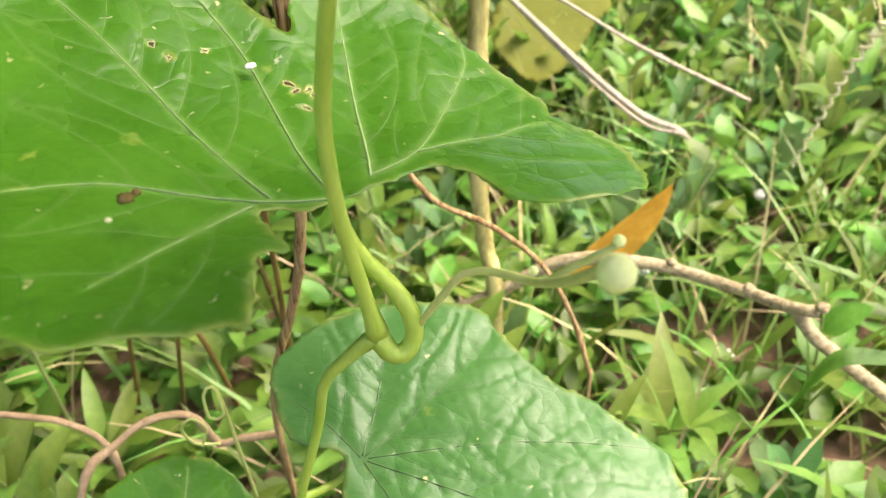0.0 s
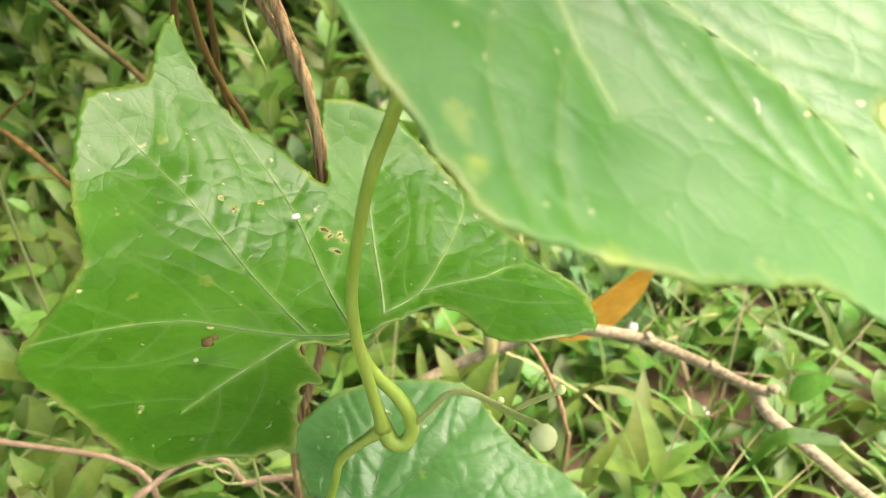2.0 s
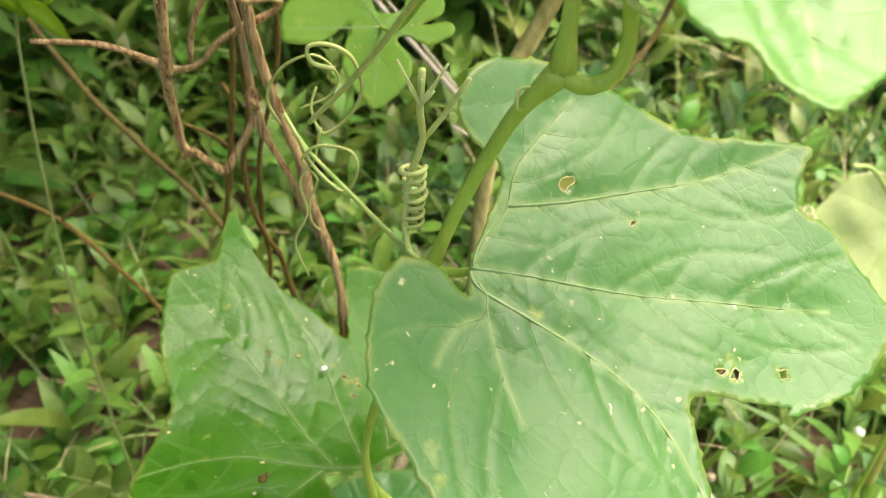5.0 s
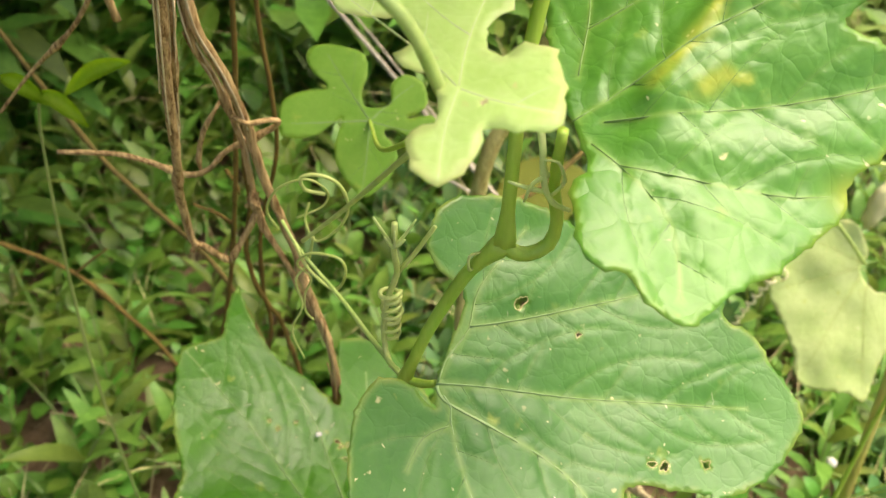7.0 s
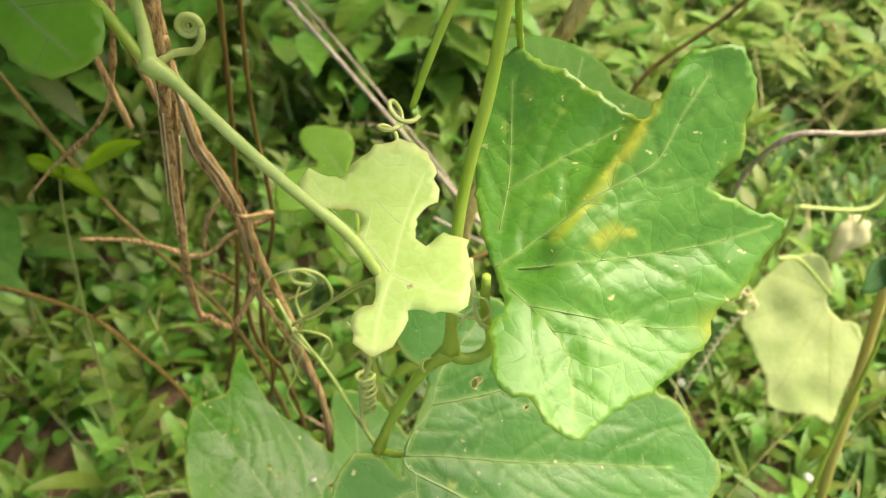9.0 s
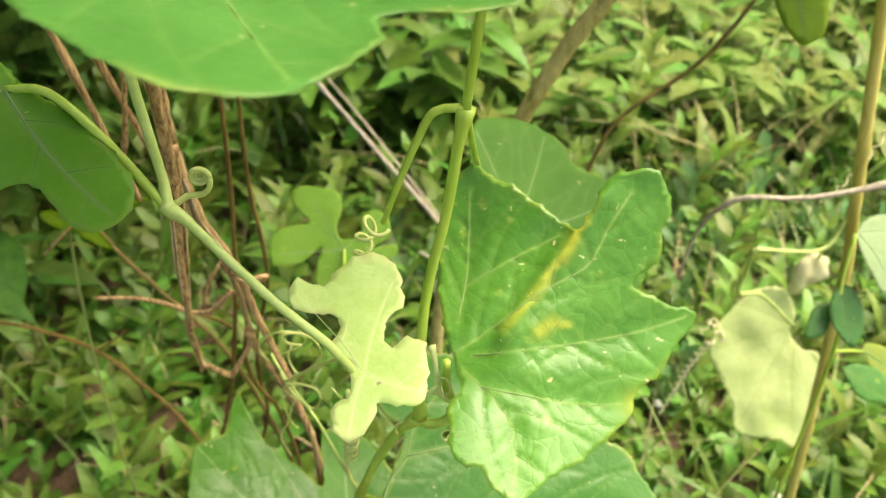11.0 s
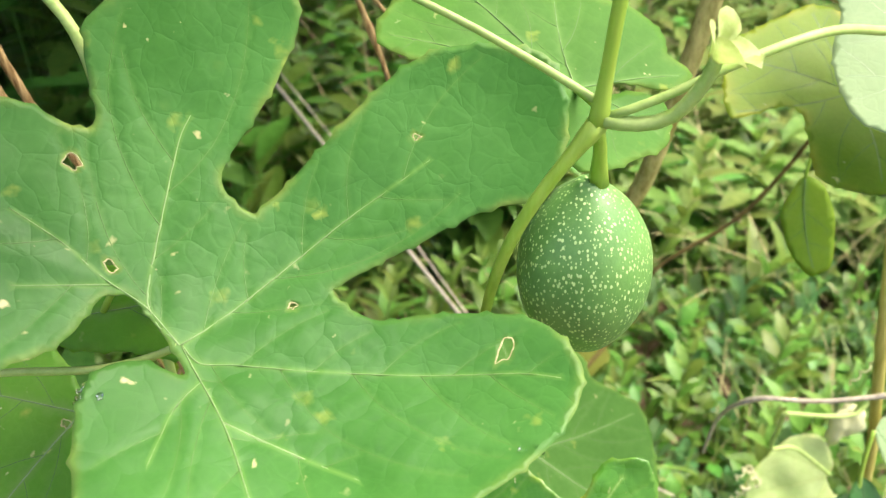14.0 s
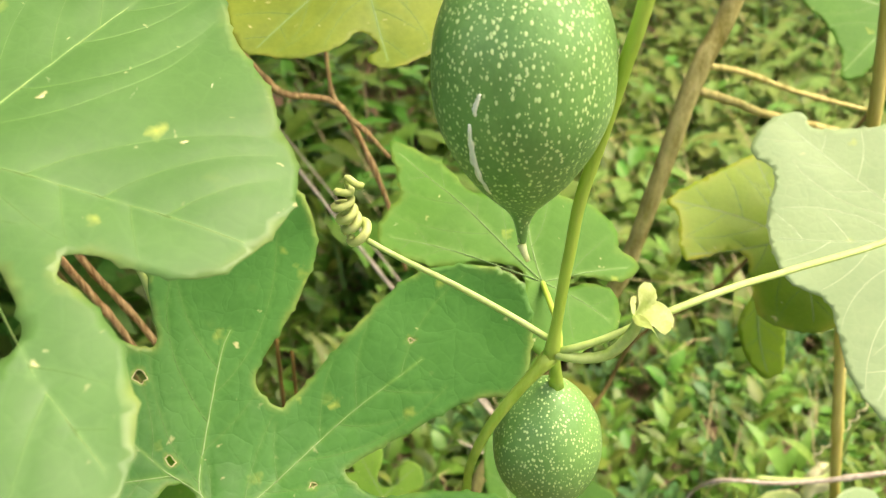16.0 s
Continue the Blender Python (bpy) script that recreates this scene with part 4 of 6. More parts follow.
LEAF_P5 = dict(
    base=(0.2859, 0.1455, 0.456), normal=(-0.204, -0.612, 0.764), heading=(-0.849, -0.278, -0.449),
    bend=(0, 0, 0, 0, 0, 0),
    outline=[(-135, 4.8), (-100, 8.0), (-48, 11.7), (-8, 17.7), (5, 22.4), (23, 16.5), (37, 8.0)],
    holes=[],
    veins=[(5, 19.9)])

LEAF_LOW = dict(
    base=(-0.100, 0.086, 0.165), normal=(0.05, -0.45, 0.89), heading=(0.25, 0.86, 0.42),
    bend=(0, 0, 0, 0, 0, 0),
    outline=[(180, 5), (150, 30), (120, 38), (90, 40), (60, 41), (30, 42), (10, 44), (-10, 43), (-35, 40), (-65, 39), (-95, 38), (-125, 36), (-152, 28)],
    holes=[],
    veins=[(5, 40), (60, 38), (-55, 37), (120, 34), (-115, 33)])

gourd_leaf(LEAF_LOW, M_LEAF_DEEP, "dark green rounded vine leaf low beside a creeper", quilt=1.2, seed=41, aged=0.3)
leaf_a = gourd_leaf(LEAF_A, M_LEAF_DEEP, "broad glossy deep green lobed vine leaf with small insect holes", quilt=1.15, wave=2.2, spacing=1.35, seed=2)
gourd_leaf(LEAF_A2, M_LEAF_BLUE, "dark bluish green glossy leaf with sunken veins under the vine's bend", M_VEIN_SHADE, side_mat=M_VEIN_SHADE, vein_r=0.0006, quilt=2.2, spacing=1.35, seed=3, aged=0.4)
gourd_leaf(LEAF_B, M_LEAF_MID, "large green lobed leaf with torn holes and yellow flecks", side_mat=M_CREASE_SHADE, vein_r=0.0011, rim=1.3, aged=0.38, quilt=1.5, spacing=1.35, seed=4, hole=2.4)
gourd_leaf(LEAF_C, M_LEAF_PALE, "pale yellow-green leaf eaten into a ragged shape", M_RIB, quilt=0.5, seed=5, side_mat=M_RIB, vein_r=0.0005, teeth=7, aged=0.5, hole=0.6, ragged=1.1, wave=3.0)
gourd_leaf(LEAF_D, M_LEAF_GLOSS, "glossy green wrinkled leaf with a yellowed fold", side_mat=M_CREASE_SHADE, vein_r=0.0006, quilt=2.3, aged=0.22, spacing=1.35, seed=6,
                    fold=(22, 6, 58, 41, 3.4, 5.5), stains=((20, 7, 26, 11.5, 1.6, 0.45), (25, 11, 31, 15, 1.1, 0.7), (31, 15.5, 37, 20.5, 2.0, 0.6), (36, 21, 42, 26, 1.1, 0.9), (43, 26, 48, 32, 1.9, 0.65), (48, 32.5, 53, 38, 1.0, 0.85), (50, 38, 55, 43, 2.2, 0.35), (31, 4, 36, 6.5, 2.2, 0.5), (37, 6, 41, 5, 1.2, 0.7), (58, -24, 61, -31, 4.5, 0.6)))
gourd_leaf(LEAF_E, M_LEAF_STRAW, "faded straw-coloured ageing leaf beside a cane", M_TENDRIL, quilt=0.7, wave=4, seed=7, spacing=3.5, thick=0.5, side_mat=M_LEAF_STRAW)
gourd_leaf(LEAF_G, M_LEAF_FRESH, "large fresh green deeply lobed leaf with insect holes", vein_r=0.0007, quilt=1.8, wave=2.0, spacing=1.35, seed=8, hole=2.2, aged=0.35)
gourd_leaf(LEAF_H, M_LEAF_SHADE, "plain green heart-shaped leaf behind the wrinkled one", quilt=0.8, seed=9, aged=0.15)
gourd_leaf(LEAF_I, M_LEAF_YOUNG, "small fresh green leaf with rounded lobes", quilt=0.7, seed=10, teeth=0, aged=0.2)
gourd_leaf(LEAF_J, M_LEAF_BACKLIT, "green lobed leaf with a nibbled edge, coloured as if backlit", quilt=1.1, seed=11, aged=0.4)
gourd_leaf(LEAF_J2, M_LEAF_BACKLIT, "small green leaf with pinholes under a larger one", quilt=0.8, seed=12, aged=0.2, hole=0.7)
gourd_leaf(LEAF_K, M_LEAF_SHADE, "light green toothed leaf behind the gourds", quilt=1.0, seed=13, aged=0.25)
gourd_leaf(LEAF_L, M_LEAF_SOFT, "broad light green lobed leaf held above the others", M_VEIN_DEEP, vein_r=0.0004, quilt=1.1, seed=14, aged=0.3)
gourd_leaf(LEAF_M, M_LEAF_GREY, "pale grey-green leaf showing its underside", M_RIB, side_mat=M_RIB, vein_r=0.0004, quilt=0.4, seed=15, aged=0.05, teeth=12)
gourd_leaf(LEAF_M2, M_LEAF_SHADE, "dull dark green leaf high among the stems", quilt=0.6, seed=16, aged=0.1)
gourd_leaf(LEAF_N, M_LEAF_LIME, "yellowing green leaf with a yellow and brown withered edge", M_TENDRIL, vein_r=0.0004, quilt=0.8, seed=17, aged=0.55, rim=3, stains=((60, 0, 48, 22, 5, 0.4),))
gourd_leaf(LEAF_O, M_LEAF_OLIVE, "yellowish green leaf with a brown bite in its edge", quilt=0.7, seed=18, aged=0.3, hole=1.0)

# ---- the vine's stems and tendrils ----
vine = thing("climbing_vine", Matrix.Translation((-0.049, 0.060, 0.02)), "green twining gourd vine stem with nodes and tendrils", "vine")


def vine_part(name, pts, r0, r1, mat=None, label="", **kw):
    if r0 > 0.00125 and "sides" not in kw:
        kw.update(sides=12, ridge=0.07, step=0.003)
    return local_part(name, tube(pts, r0, r1, **kw), mat or M_STEM, vine, label)


vine_part("stem", [(-0.070, 0.085, 0.0), (-0.058, 0.070, 0.10), (-0.049, 0.060, 0.197), (-0.039, 0.050, 0.250), (-0.030, 0.045, 0.288), (-0.026, 0.040, 0.311), (-0.019, 0.036, 0.324), (-0.0115, 0.034, 0.3325)], 0.0014, 0.0015, knots=((1.0, 0.0008),))
vine_part("stem", [(-0.0115, 0.034, 0.3325), (-0.016, 0.032, 0.360), (-0.018, 0.028, 0.379), (-0.018, 0.024, 0.400), (-0.013, 0.016, 0.434), (-0.007, 0.010, 0.456), (-0.002, 0.008, 0.478), (0.000, 0.005, 0.492)], 0.0017, 0.0014, knots=((0.0, 0.001),))
vine_part("stem", [(0.000, 0.005, 0.492), (0.006, 0.000, 0.516), (0.013, -0.004, 0.536), (0.017, -0.008, 0.547), (0.024, -0.012, 0.558)], 0.0018, 0.0018, knots=((0.0, 0.0008), (1.0, 0.0012)))
vine_part("stem", [(0.024, -0.012, 0.558), (0.024, -0.012, 0.572), (0.025, -0.009, 0.600), (0.028, -0.007, 0.622), (0.032, -0.007, 0.642), (0.035, -0.008, 0.667), (0.037, -0.008, 0.680)], 0.0018, 0.0018, knots=((0.0, 0.0012), (1.0, 0.0012)))
vine_part("stem", [(0.037, -0.008, 0.680), (0.040, -0.012, 0.715), (0.041, -0.020, 0.740), (0.045, -0.030, 0.765), (0.052, -0.033, 0.782), (0.063, -0.033, 0.799)], 0.0015, 0.0016, knots=((1.0, 0.0009),))
vine_part("stem", [(0.063, -0.033, 0.799), (0.064, -0.035, 0.822), (0.065, -0.036, 0.836), (0.066, -0.038, 0.852), (0.069, -0.042, 0.872), (0.071, -0.046, 0.888), (0.073, -0.050, 0.904), (0.075, -0.053, 0.93), (0.078, -0.055, 0.97)], 0.0016, 0.0018, knots=((0.0, 0.0009),))
vine_part("leaf_stalk", [(-0.018, 0.0355, 0.369), (-0.0160, 0.037, 0.359), (-0.0125, 0.037, 0.352), (-0.0075, 0.036, 0.3455), (-0.0036, 0.034, 0.3385), (-0.0030, 0.033, 0.3315), (-0.0060, 0.032, 0.3272), (-0.0095, 0.0325, 0.3285), (-0.0115, 0.034, 0.3325)], 0.0016, 0.0026)
vine_part("leaf_stalk", [(-0.058, 0.070, 0.100), (-0.085, 0.078, 0.135), (-0.100, 0.086, 0.164)], 0.0012, 0.0011)
vine_part("leaf_stalk", [(-0.039, 0.050, 0.250), (-0.030, 0.056, 0.246), (-0.0194, 0.0589, 0.2525)], 0.0014, 0.0011)
vine_part("leaf_stalk", [(0.000, 0.005, 0.492), (0.0062, -0.0003, 0.4954), (0.0094, -0.0017, 0.4972)], 0.0014, 0.0011)
vine_part("leaf_stalk", [(0.024, -0.012, 0.558), (0.026, -0.013, 0.556), (0.030, -0.013, 0.555), (0.035, -0.013, 0.558), (0.036, -0.014, 0.566), (0.033, -0.018, 0.579), (0.032, -0.023, 0.596)], 0.0020, 0.0013)
vine_part("stem", [(0.006, -0.043, 0.609), (0.002, -0.048, 0.620), (-0.004, -0.050, 0.632), (-0.015, -0.045, 0.640), (-0.029, -0.035, 0.649), (-0.041, -0.027, 0.658), (-0.046, -0.024, 0.660), (-0.046, -0.022, 0.667), (-0.050, -0.018, 0.70), (-0.056, -0.008, 0.76), (-0.061, 0.000, 0.803), (-0.074, 0.010, 0.819), (-0.087, 0.020, 0.836), (-0.099, 0.030, 0.851), (-0.13, 0.05, 0.90)], 0.0012, 0.0016, M_STEM_PALE, knots=((0.22, 0.0011),), sides=12, ridge=0.06)
vine_part("leaf_stalk", [(-0.046, -0.024, 0.660), (-0.060, -0.020, 0.680), (-0.073, -0.014, 0.690), (-0.085, -0.010, 0.689)], 0.0013, 0.0011)
vine_part("leaf_stalk", [(-0.1052, -0.0313, 0.7232), (-0.0828, -0.0385, 0.7315), (-0.0590, -0.0448, 0.7378), (-0.0434, -0.0491, 0.7448), (-0.0324, -0.0530, 0.7522)], 0.0011, 0.0010, M_STEM_PALE)
vine_part("leaf_stalk", [(-0.055, -0.006, 0.755), (-0.062, -0.010, 0.742), (-0.0683, -0.0121, 0.731)], 0.0010, 0.0010)
vine_part("leaf_stalk", [(0.037, -0.008, 0.680), (0.046, 0.03, 0.64), (0.060, 0.07, 0.59), (0.073, 0.094, 0.560)], 0.0011, 0.0010)
vine_part("leaf_stalk", [(0.004, 0.020, 0.570), (-0.006, 0.10, 0.52), (-0.0103, 0.194, 0.481)], 0.0010, 0.0010)
vine_part("leaf_stalk", [(0.065, -0.034, 0.801), (0.068, -0.01, 0.792), (0.0681, 0.0286, 0.7815)], 0.0010, 0.0010)
vine_part("leaf_stalk", [(-0.0649, -0.0737, 0.8815), (-0.09, -0.03, 0.872), (-0.087, 0.020, 0.836)], 0.0011, 0.0013)
vine_part("stem", [(0.004, -0.010, 0.587), (-0.006, 0.020, 0.558), (-0.020, 0.045, 0.528), (-0.034, 0.060, 0.506)], 0.0009, 0.0008, M_TENDRIL)
vine_part("stem", [(-0.0455, 0.097, 0.489), (-0.038, 0.085, 0.483), (-0.022, 0.060, 0.480), (-0.010, 0.030, 0.486), (0.000, 0.005, 0.492)], 0.0007, 0.0009, M_STEM_PALE)
# flower stalk with its round bud
vine_part("flower_stalk", [(-0.002, 0.033, 0.335), (0.004, 0.030, 0.347), (0.008, 0.028, 0.354), (0.014, 0.024, 0.357), (0.020, 0.014, 0.362), (0.022, 0.000, 0.374), (0.022, -0.014, 0.388), (0.0206, -0.0230, 0.3955)], 0.0009, 0.0011, M_TENDRIL)
vine_part("flower_stalk", [(0.021, 0.011, 0.364), (0.027, 0.008, 0.371), (0.032, 0.005, 0.377)], 0.0009, 0.0007, M_TENDRIL)


def ball(centre, radius, squash=1.0, lumps=0.08, seg=14):
    bm = bmesh.new()
    bmesh.ops.create_uvsphere(bm, u_segments=seg, v_segments=seg - 4, radius=1)
    for v in bm.verts:
        k = 1 + lumps * noise.noise(v.co * 3 + Vector(centre) * 90)
        v.co = Vector((v.co.x * k, v.co.y * k, v.co.z * k * squash)) * radius + Vector(centre)
    return bm


local_part("bud", ball((0.0206, -0.0245, 0.3968), 0.0029), M_BUD, vine, "round pale green flower bud")
local_part("bud", ball((0.0325, 0.005, 0.3780), 0.0013), M_BUD, vine)
local_part("bud", ball((0.0195, 0.014, 0.3650), 0.0010), M_BUD, vine)
# tendrils
local_part("tendril", coil([(-0.004, 0.024, 0.513), (-0.0035, 0.024, 0.503), (-0.004, 0.024, 0.492)], 0.0031, 0.0026, 7, 0.0008), M_TENDRIL, vine, "tightly wound spring-like tendril")
vine_part("flower_stalk", [(-0.003, 0.015, 0.545), (-0.003, 0.018, 0.532), (-0.002, 0.020, 0.523), (-0.005, 0.022, 0.510), (-0.006, 0.022, 0.494), (-0.004, 0.016, 0.488), (0.001, 0.006, 0.492)], 0.0010, 0.0010, M_TENDRIL)
vine_part("flower_stalk", [(-0.002, 0.020, 0.523), (0.003, 0.020, 0.530), (0.009, 0.019, 0.541)], 0.0008, 0.0007, M_TENDRIL)
for dx, dz in ((-0.006, 0.013), (0.006, 0.012), (-0.003, 0.006), (0.003, 0.005), (0.0, 0.008)):
    vine_part("bract", [(-0.003, 0.017, 0.535), (-0.003 + dx * 0.5, 0.015, 0.535 + dz * 0.5), (-0.003 + dx, 0.014, 0.535 + dz)], 0.0007, 0.0003, M_WILT, step=0.002)
for pts, r in (
    ([(-0.047, 0.095, 0.486), (-0.050, 0.090, 0.499), (-0.044, 0.085, 0.512), (-0.033, 0.080, 0.519), (-0.026, 0.085, 0.510), (-0.029, 0.090, 0.500), (-0.039, 0.090, 0.495)], 0.0007),
    ([(-0.026, 0.070, 0.519), (-0.033, 0.070, 0.521), (-0.034, 0.070, 0.526), (-0.028, 0.070, 0.527), (-0.021, 0.070, 0.523), (-0.018, 0.072, 0.512), (-0.022, 0.076, 0.500), (-0.031, 0.080, 0.491), (-0.035, 0.084, 0.498), (-0.033, 0.084, 0.506)], 0.0009),
    ([(-0.040, 0.085, 0.487), (-0.035, 0.080, 0.478), (-0.025, 0.075, 0.471), (-0.020, 0.070, 0.482), (-0.022, 0.070, 0.490), (-0.033, 0.075, 0.489), (-0.039, 0.080, 0.480), (-0.034, 0.080, 0.473), (-0.037, 0.080, 0.464), (-0.037, 0.080, 0.455), (-0.034, 0.080, 0.451)], 0.0008),
    ([(-0.032, 0.080, 0.493), (-0.035, 0.082, 0.479), (-0.040, 0.080, 0.472), (-0.038, 0.078, 0.460), (-0.043, 0.078, 0.447), (-0.039, 0.078, 0.431)], 0.0007),
):
    vine_part("tendril", pts, r * 0.85, r * 0.5, M_TENDRIL, step=0.002, sides=6)
vine_part("tendril", [(0.037, -0.008, 0.680), (0.028, -0.008, 0.679), (0.023, -0.006, 0.668), (0.017, -0.004, 0.651), (0.013, 0.000, 0.636)], 0.0013, 0.0009)
local_part("tendril", coil([(0.012, 0.000, 0.636), (0.007, 0.004, 0.630), (0.006, 0.006, 0.621), (0.004, 0.006, 0.612)], 0.0034, 0.0024, 3.5, 0.0007), M_TENDRIL, vine)
vine_part("tendril", [(0.064, -0.033, 0.803), (0.051, -0.029, 0.810), (0.035, -0.025, 0.818), (0.019, -0.021, 0.825), (0.0095, -0.018, 0.8295)], 0.0010, 0.0008, M_STEM_PALE)
local_part("tendril", coil([(0.0095, -0.018, 0.8300), (0.0070, -0.019, 0.8350), (0.0055, -0.020, 0.8400), (0.0060, -0.020, 0.8455), (0.0095, -0.019, 0.8480)], 0.0030, 0.0016, 5.5, 0.0014), M_TENDRIL, vine, "thick tightly curled yellowish tendril")
vine_part("tendril", [(0.065, -0.034, 0.801), (0.075, -0.036, 0.806), (0.093, -0.034, 0.814), (0.112, -0.028, 0.818), (0.137, -0.010, 0.812), (0.178, 0.015, 0.806), (0.205, 0.040, 0.80), (0.2351, 0.0786, 0.769)], 0.0011, 0.0011, M_STEM_PALE)
vine_part("flower_stalk", [(0.064, -0.034, 0.800), (0.071, -0.036, 0.800), (0.078, -0.038, 0.803), (0.083, -0.040, 0.812), (0.084, -0.041, 0.818)], 0.0016, 0.0014, M_STEM_PALE)
SPRING = (-0.0369, -0.0200, 0.6667)
cup_at, cup_way = Vector((0.0835, -0.0405, 0.8165)), Vector((0.62, -0.25, 0.74)).normalized()
cup_u = cup_way.cross(Vector((0, 1, 0))).normalized()
cup_v = cup_way.cross(cup_u)
for k in range(5):
    bm = bmesh.new()
    rows = []
    for i in range(7):
        f = i / 6
        flare = 0.0016 + 0.0050 * f ** 1.3
        half = (0.66 - 0.25 * max(0, f - 0.6))
        row = []
        for s in (-1, -0.5, 0, 0.5, 1):
            a = 1.2566 * k + half * s
            out = flare * (1 + 0.22 * f * math.sin(3 * a + 7 * f + k)) + (0.0012 * f * (k % 2))
            up = 0.0066 * f * (1 - 0.16 * s * s * f) * (0.75 + 0.12 * ((k * 2) % 5))
            row.append(bm.verts.new(cup_at + cup_u * math.cos(a) * out + cup_v * math.sin(a) * out + cup_way * up))
        rows.append(row)
    for a, b in zip(rows, rows[1:]):
        for j in range(4):
            bm.faces.new((a[j], a[j + 1], b[j + 1], b[j]))
    bmesh.ops.solidify(bm, geom=bm.faces[:], thickness=0.0003)
    local_part("petal", bm, M_WILT, vine, "wilted pale yellow-green flower remnant")
# young tendril rolled up like a watch spring
vine_part("tendril", [Vector(SPRING) + Vector((0.0028 * (1 - 0.9 * f) * math.cos(19 * f), 0.002 * f, 0.0028 * (1 - 0.9 * f) * math.sin(19 * f))) for f in [i / 40 for i in range(37)]], 0.0008, 0.0005, M_TENDRIL, step=0.0008, sides=6)
vine_part("tendril", [Vector(SPRING) + Vector((0.0028, 0, 0)), Vector(SPRING) + Vector((0.0024, 0, -0.003)), Vector(SPRING) + Vector((0.0000, 0.001, -0.006)), Vector(SPRING) + Vector((-0.0045, 0.001, -0.0065)), (-0.046, -0.022, 0.658)], 0.0008, 0.0010, M_TENDRIL, step=0.002, sides=6)

# ---- gourds ----
def gourd(centre, profile, lean, label, stalk, scars=()):
    """A fruit turned from (height, radius) pairs in mm about its own axis."""
    g = thing("gourd", Matrix.Translation(centre) @ pose(0, 0, 0, lean[0], lean[1], 0), label, "gourd", "gourds on the vine")
    bm = bmesh.new()
    curve = spline([(r, 0, h) for h, r in profile], 1.2)
    rings = []
    for q in curve:
        ring = []
        for k in range(48):
            a = 2 * math.pi * k / 48
            r = max(q.x, 0.05) * (1 + 0.012 * math.cos(5 * a + 0.6) + 0.01 * noise.noise(Vector((math.cos(a) * 1.5, math.sin(a) * 1.5, q.z * 0.06))))
            ring.append(bm.verts.new((r * math.cos(a) / 1000, r * math.sin(a) / 1000, q.z / 1000)))
        rings.append(ring)
    for a, b in zip(rings, rings[1:]):
        for k in range(48):
            bm.faces.new((a[k], a[(k + 1) % 48], b[(k + 1) % 48], b[k]))
    bm.faces.new(list(reversed(rings[0])))
    bm.faces.new(rings[-1])
    part("rind", bm, M_FRUIT, g)
    for a0, low, high, wide in scars:
        bm = bmesh.new()
        pairs = []
        for i in range(13):
            f = i / 12
            h = low + (high - low) * f
            q = min(curve, key=lambda c: abs(c.z - h))
            a = a0 + 0.035 * math.sin(3 * f + a0)
            w = wide * (0.25 + 0.75 * math.sin(math.pi * (0.05 + 0.9 * f))) * (0.7 + 0.5 * math.sin(23 * f) ** 2) / max(q.x, 1)
            pairs.append([bm.verts.new(((q.x * k + 0.25) * math.cos(a + e) / 1000, (q.x * k + 0.25) * math.sin(a + e) / 1000, h / 1000))
                          for e in (-w, w) for k in (1 + 0.012 * math.cos(5 * (a + e) + 0.6) + 0.01 * noise.noise(Vector((math.cos(a + e) * 1.5, math.sin(a + e) * 1.5, h * 0.06))),)])
        for c, d in zip(pairs, pairs[1:]):
            bm.faces.new((c[0], c[1], d[1], d[0]))
        bmesh.ops.recalc_face_normals(bm, faces=bm.faces[:])
        bmesh.ops.solidify(bm, geom=bm.faces[:], thickness=0.0002)
        part("scar", bm, M_SCAR, g, "thin whitish scar on the rind")
    local_part("stalk", tube(stalk, 0.0015, 0.0018, sides=12, ridge=0.06, knots=((1.0, 0.0008),)), M_STEM, g)
    return g


gourd((0.066, -0.020, 0.752), [(-26.5, 0.4), (-26, 3.5), (-23, 9), (-17, 13.6), (-9, 16.9), (0, 17.8), (9, 16.4), (17, 12.6), (22, 8.2), (25, 4.6), (27, 2.6)], (4, -3),
                  "smooth green oval gourd dotted with white specks", [(0.063, -0.031, 0.799), (0.0655, -0.026, 0.790), (0.067, -0.022, 0.778)])
fruit_high = gourd((0.0495, -0.045, 0.8866), [(-42.5, 1.0), (-39, 1.5), (-36, 2.2), (-33, 3.8), (-29, 7.5), (-24, 11.8), (-16, 16.6), (-7, 19.6), (2, 20.0), (12, 18.4), (21, 14), (27, 8.5), (31, 4), (33, 2.4)], (0, -2.5),
                   "green speckled gourd tapering to a withered tip", [(0.072, -0.048, 0.925), (0.062, -0.047, 0.928), (0.051, -0.045, 0.917)], scars=((-2.25, -24, -4, 0.8), (-2.12, -2, 3, 0.6)))
local_part("flower_remnant", tube([(0.0513, -0.045, 0.8435), (0.0520, -0.046, 0.8415), (0.0530, -0.047, 0.8398)], 0.0012, 0.0006, step=0.001), M_WILT, fruit_high)

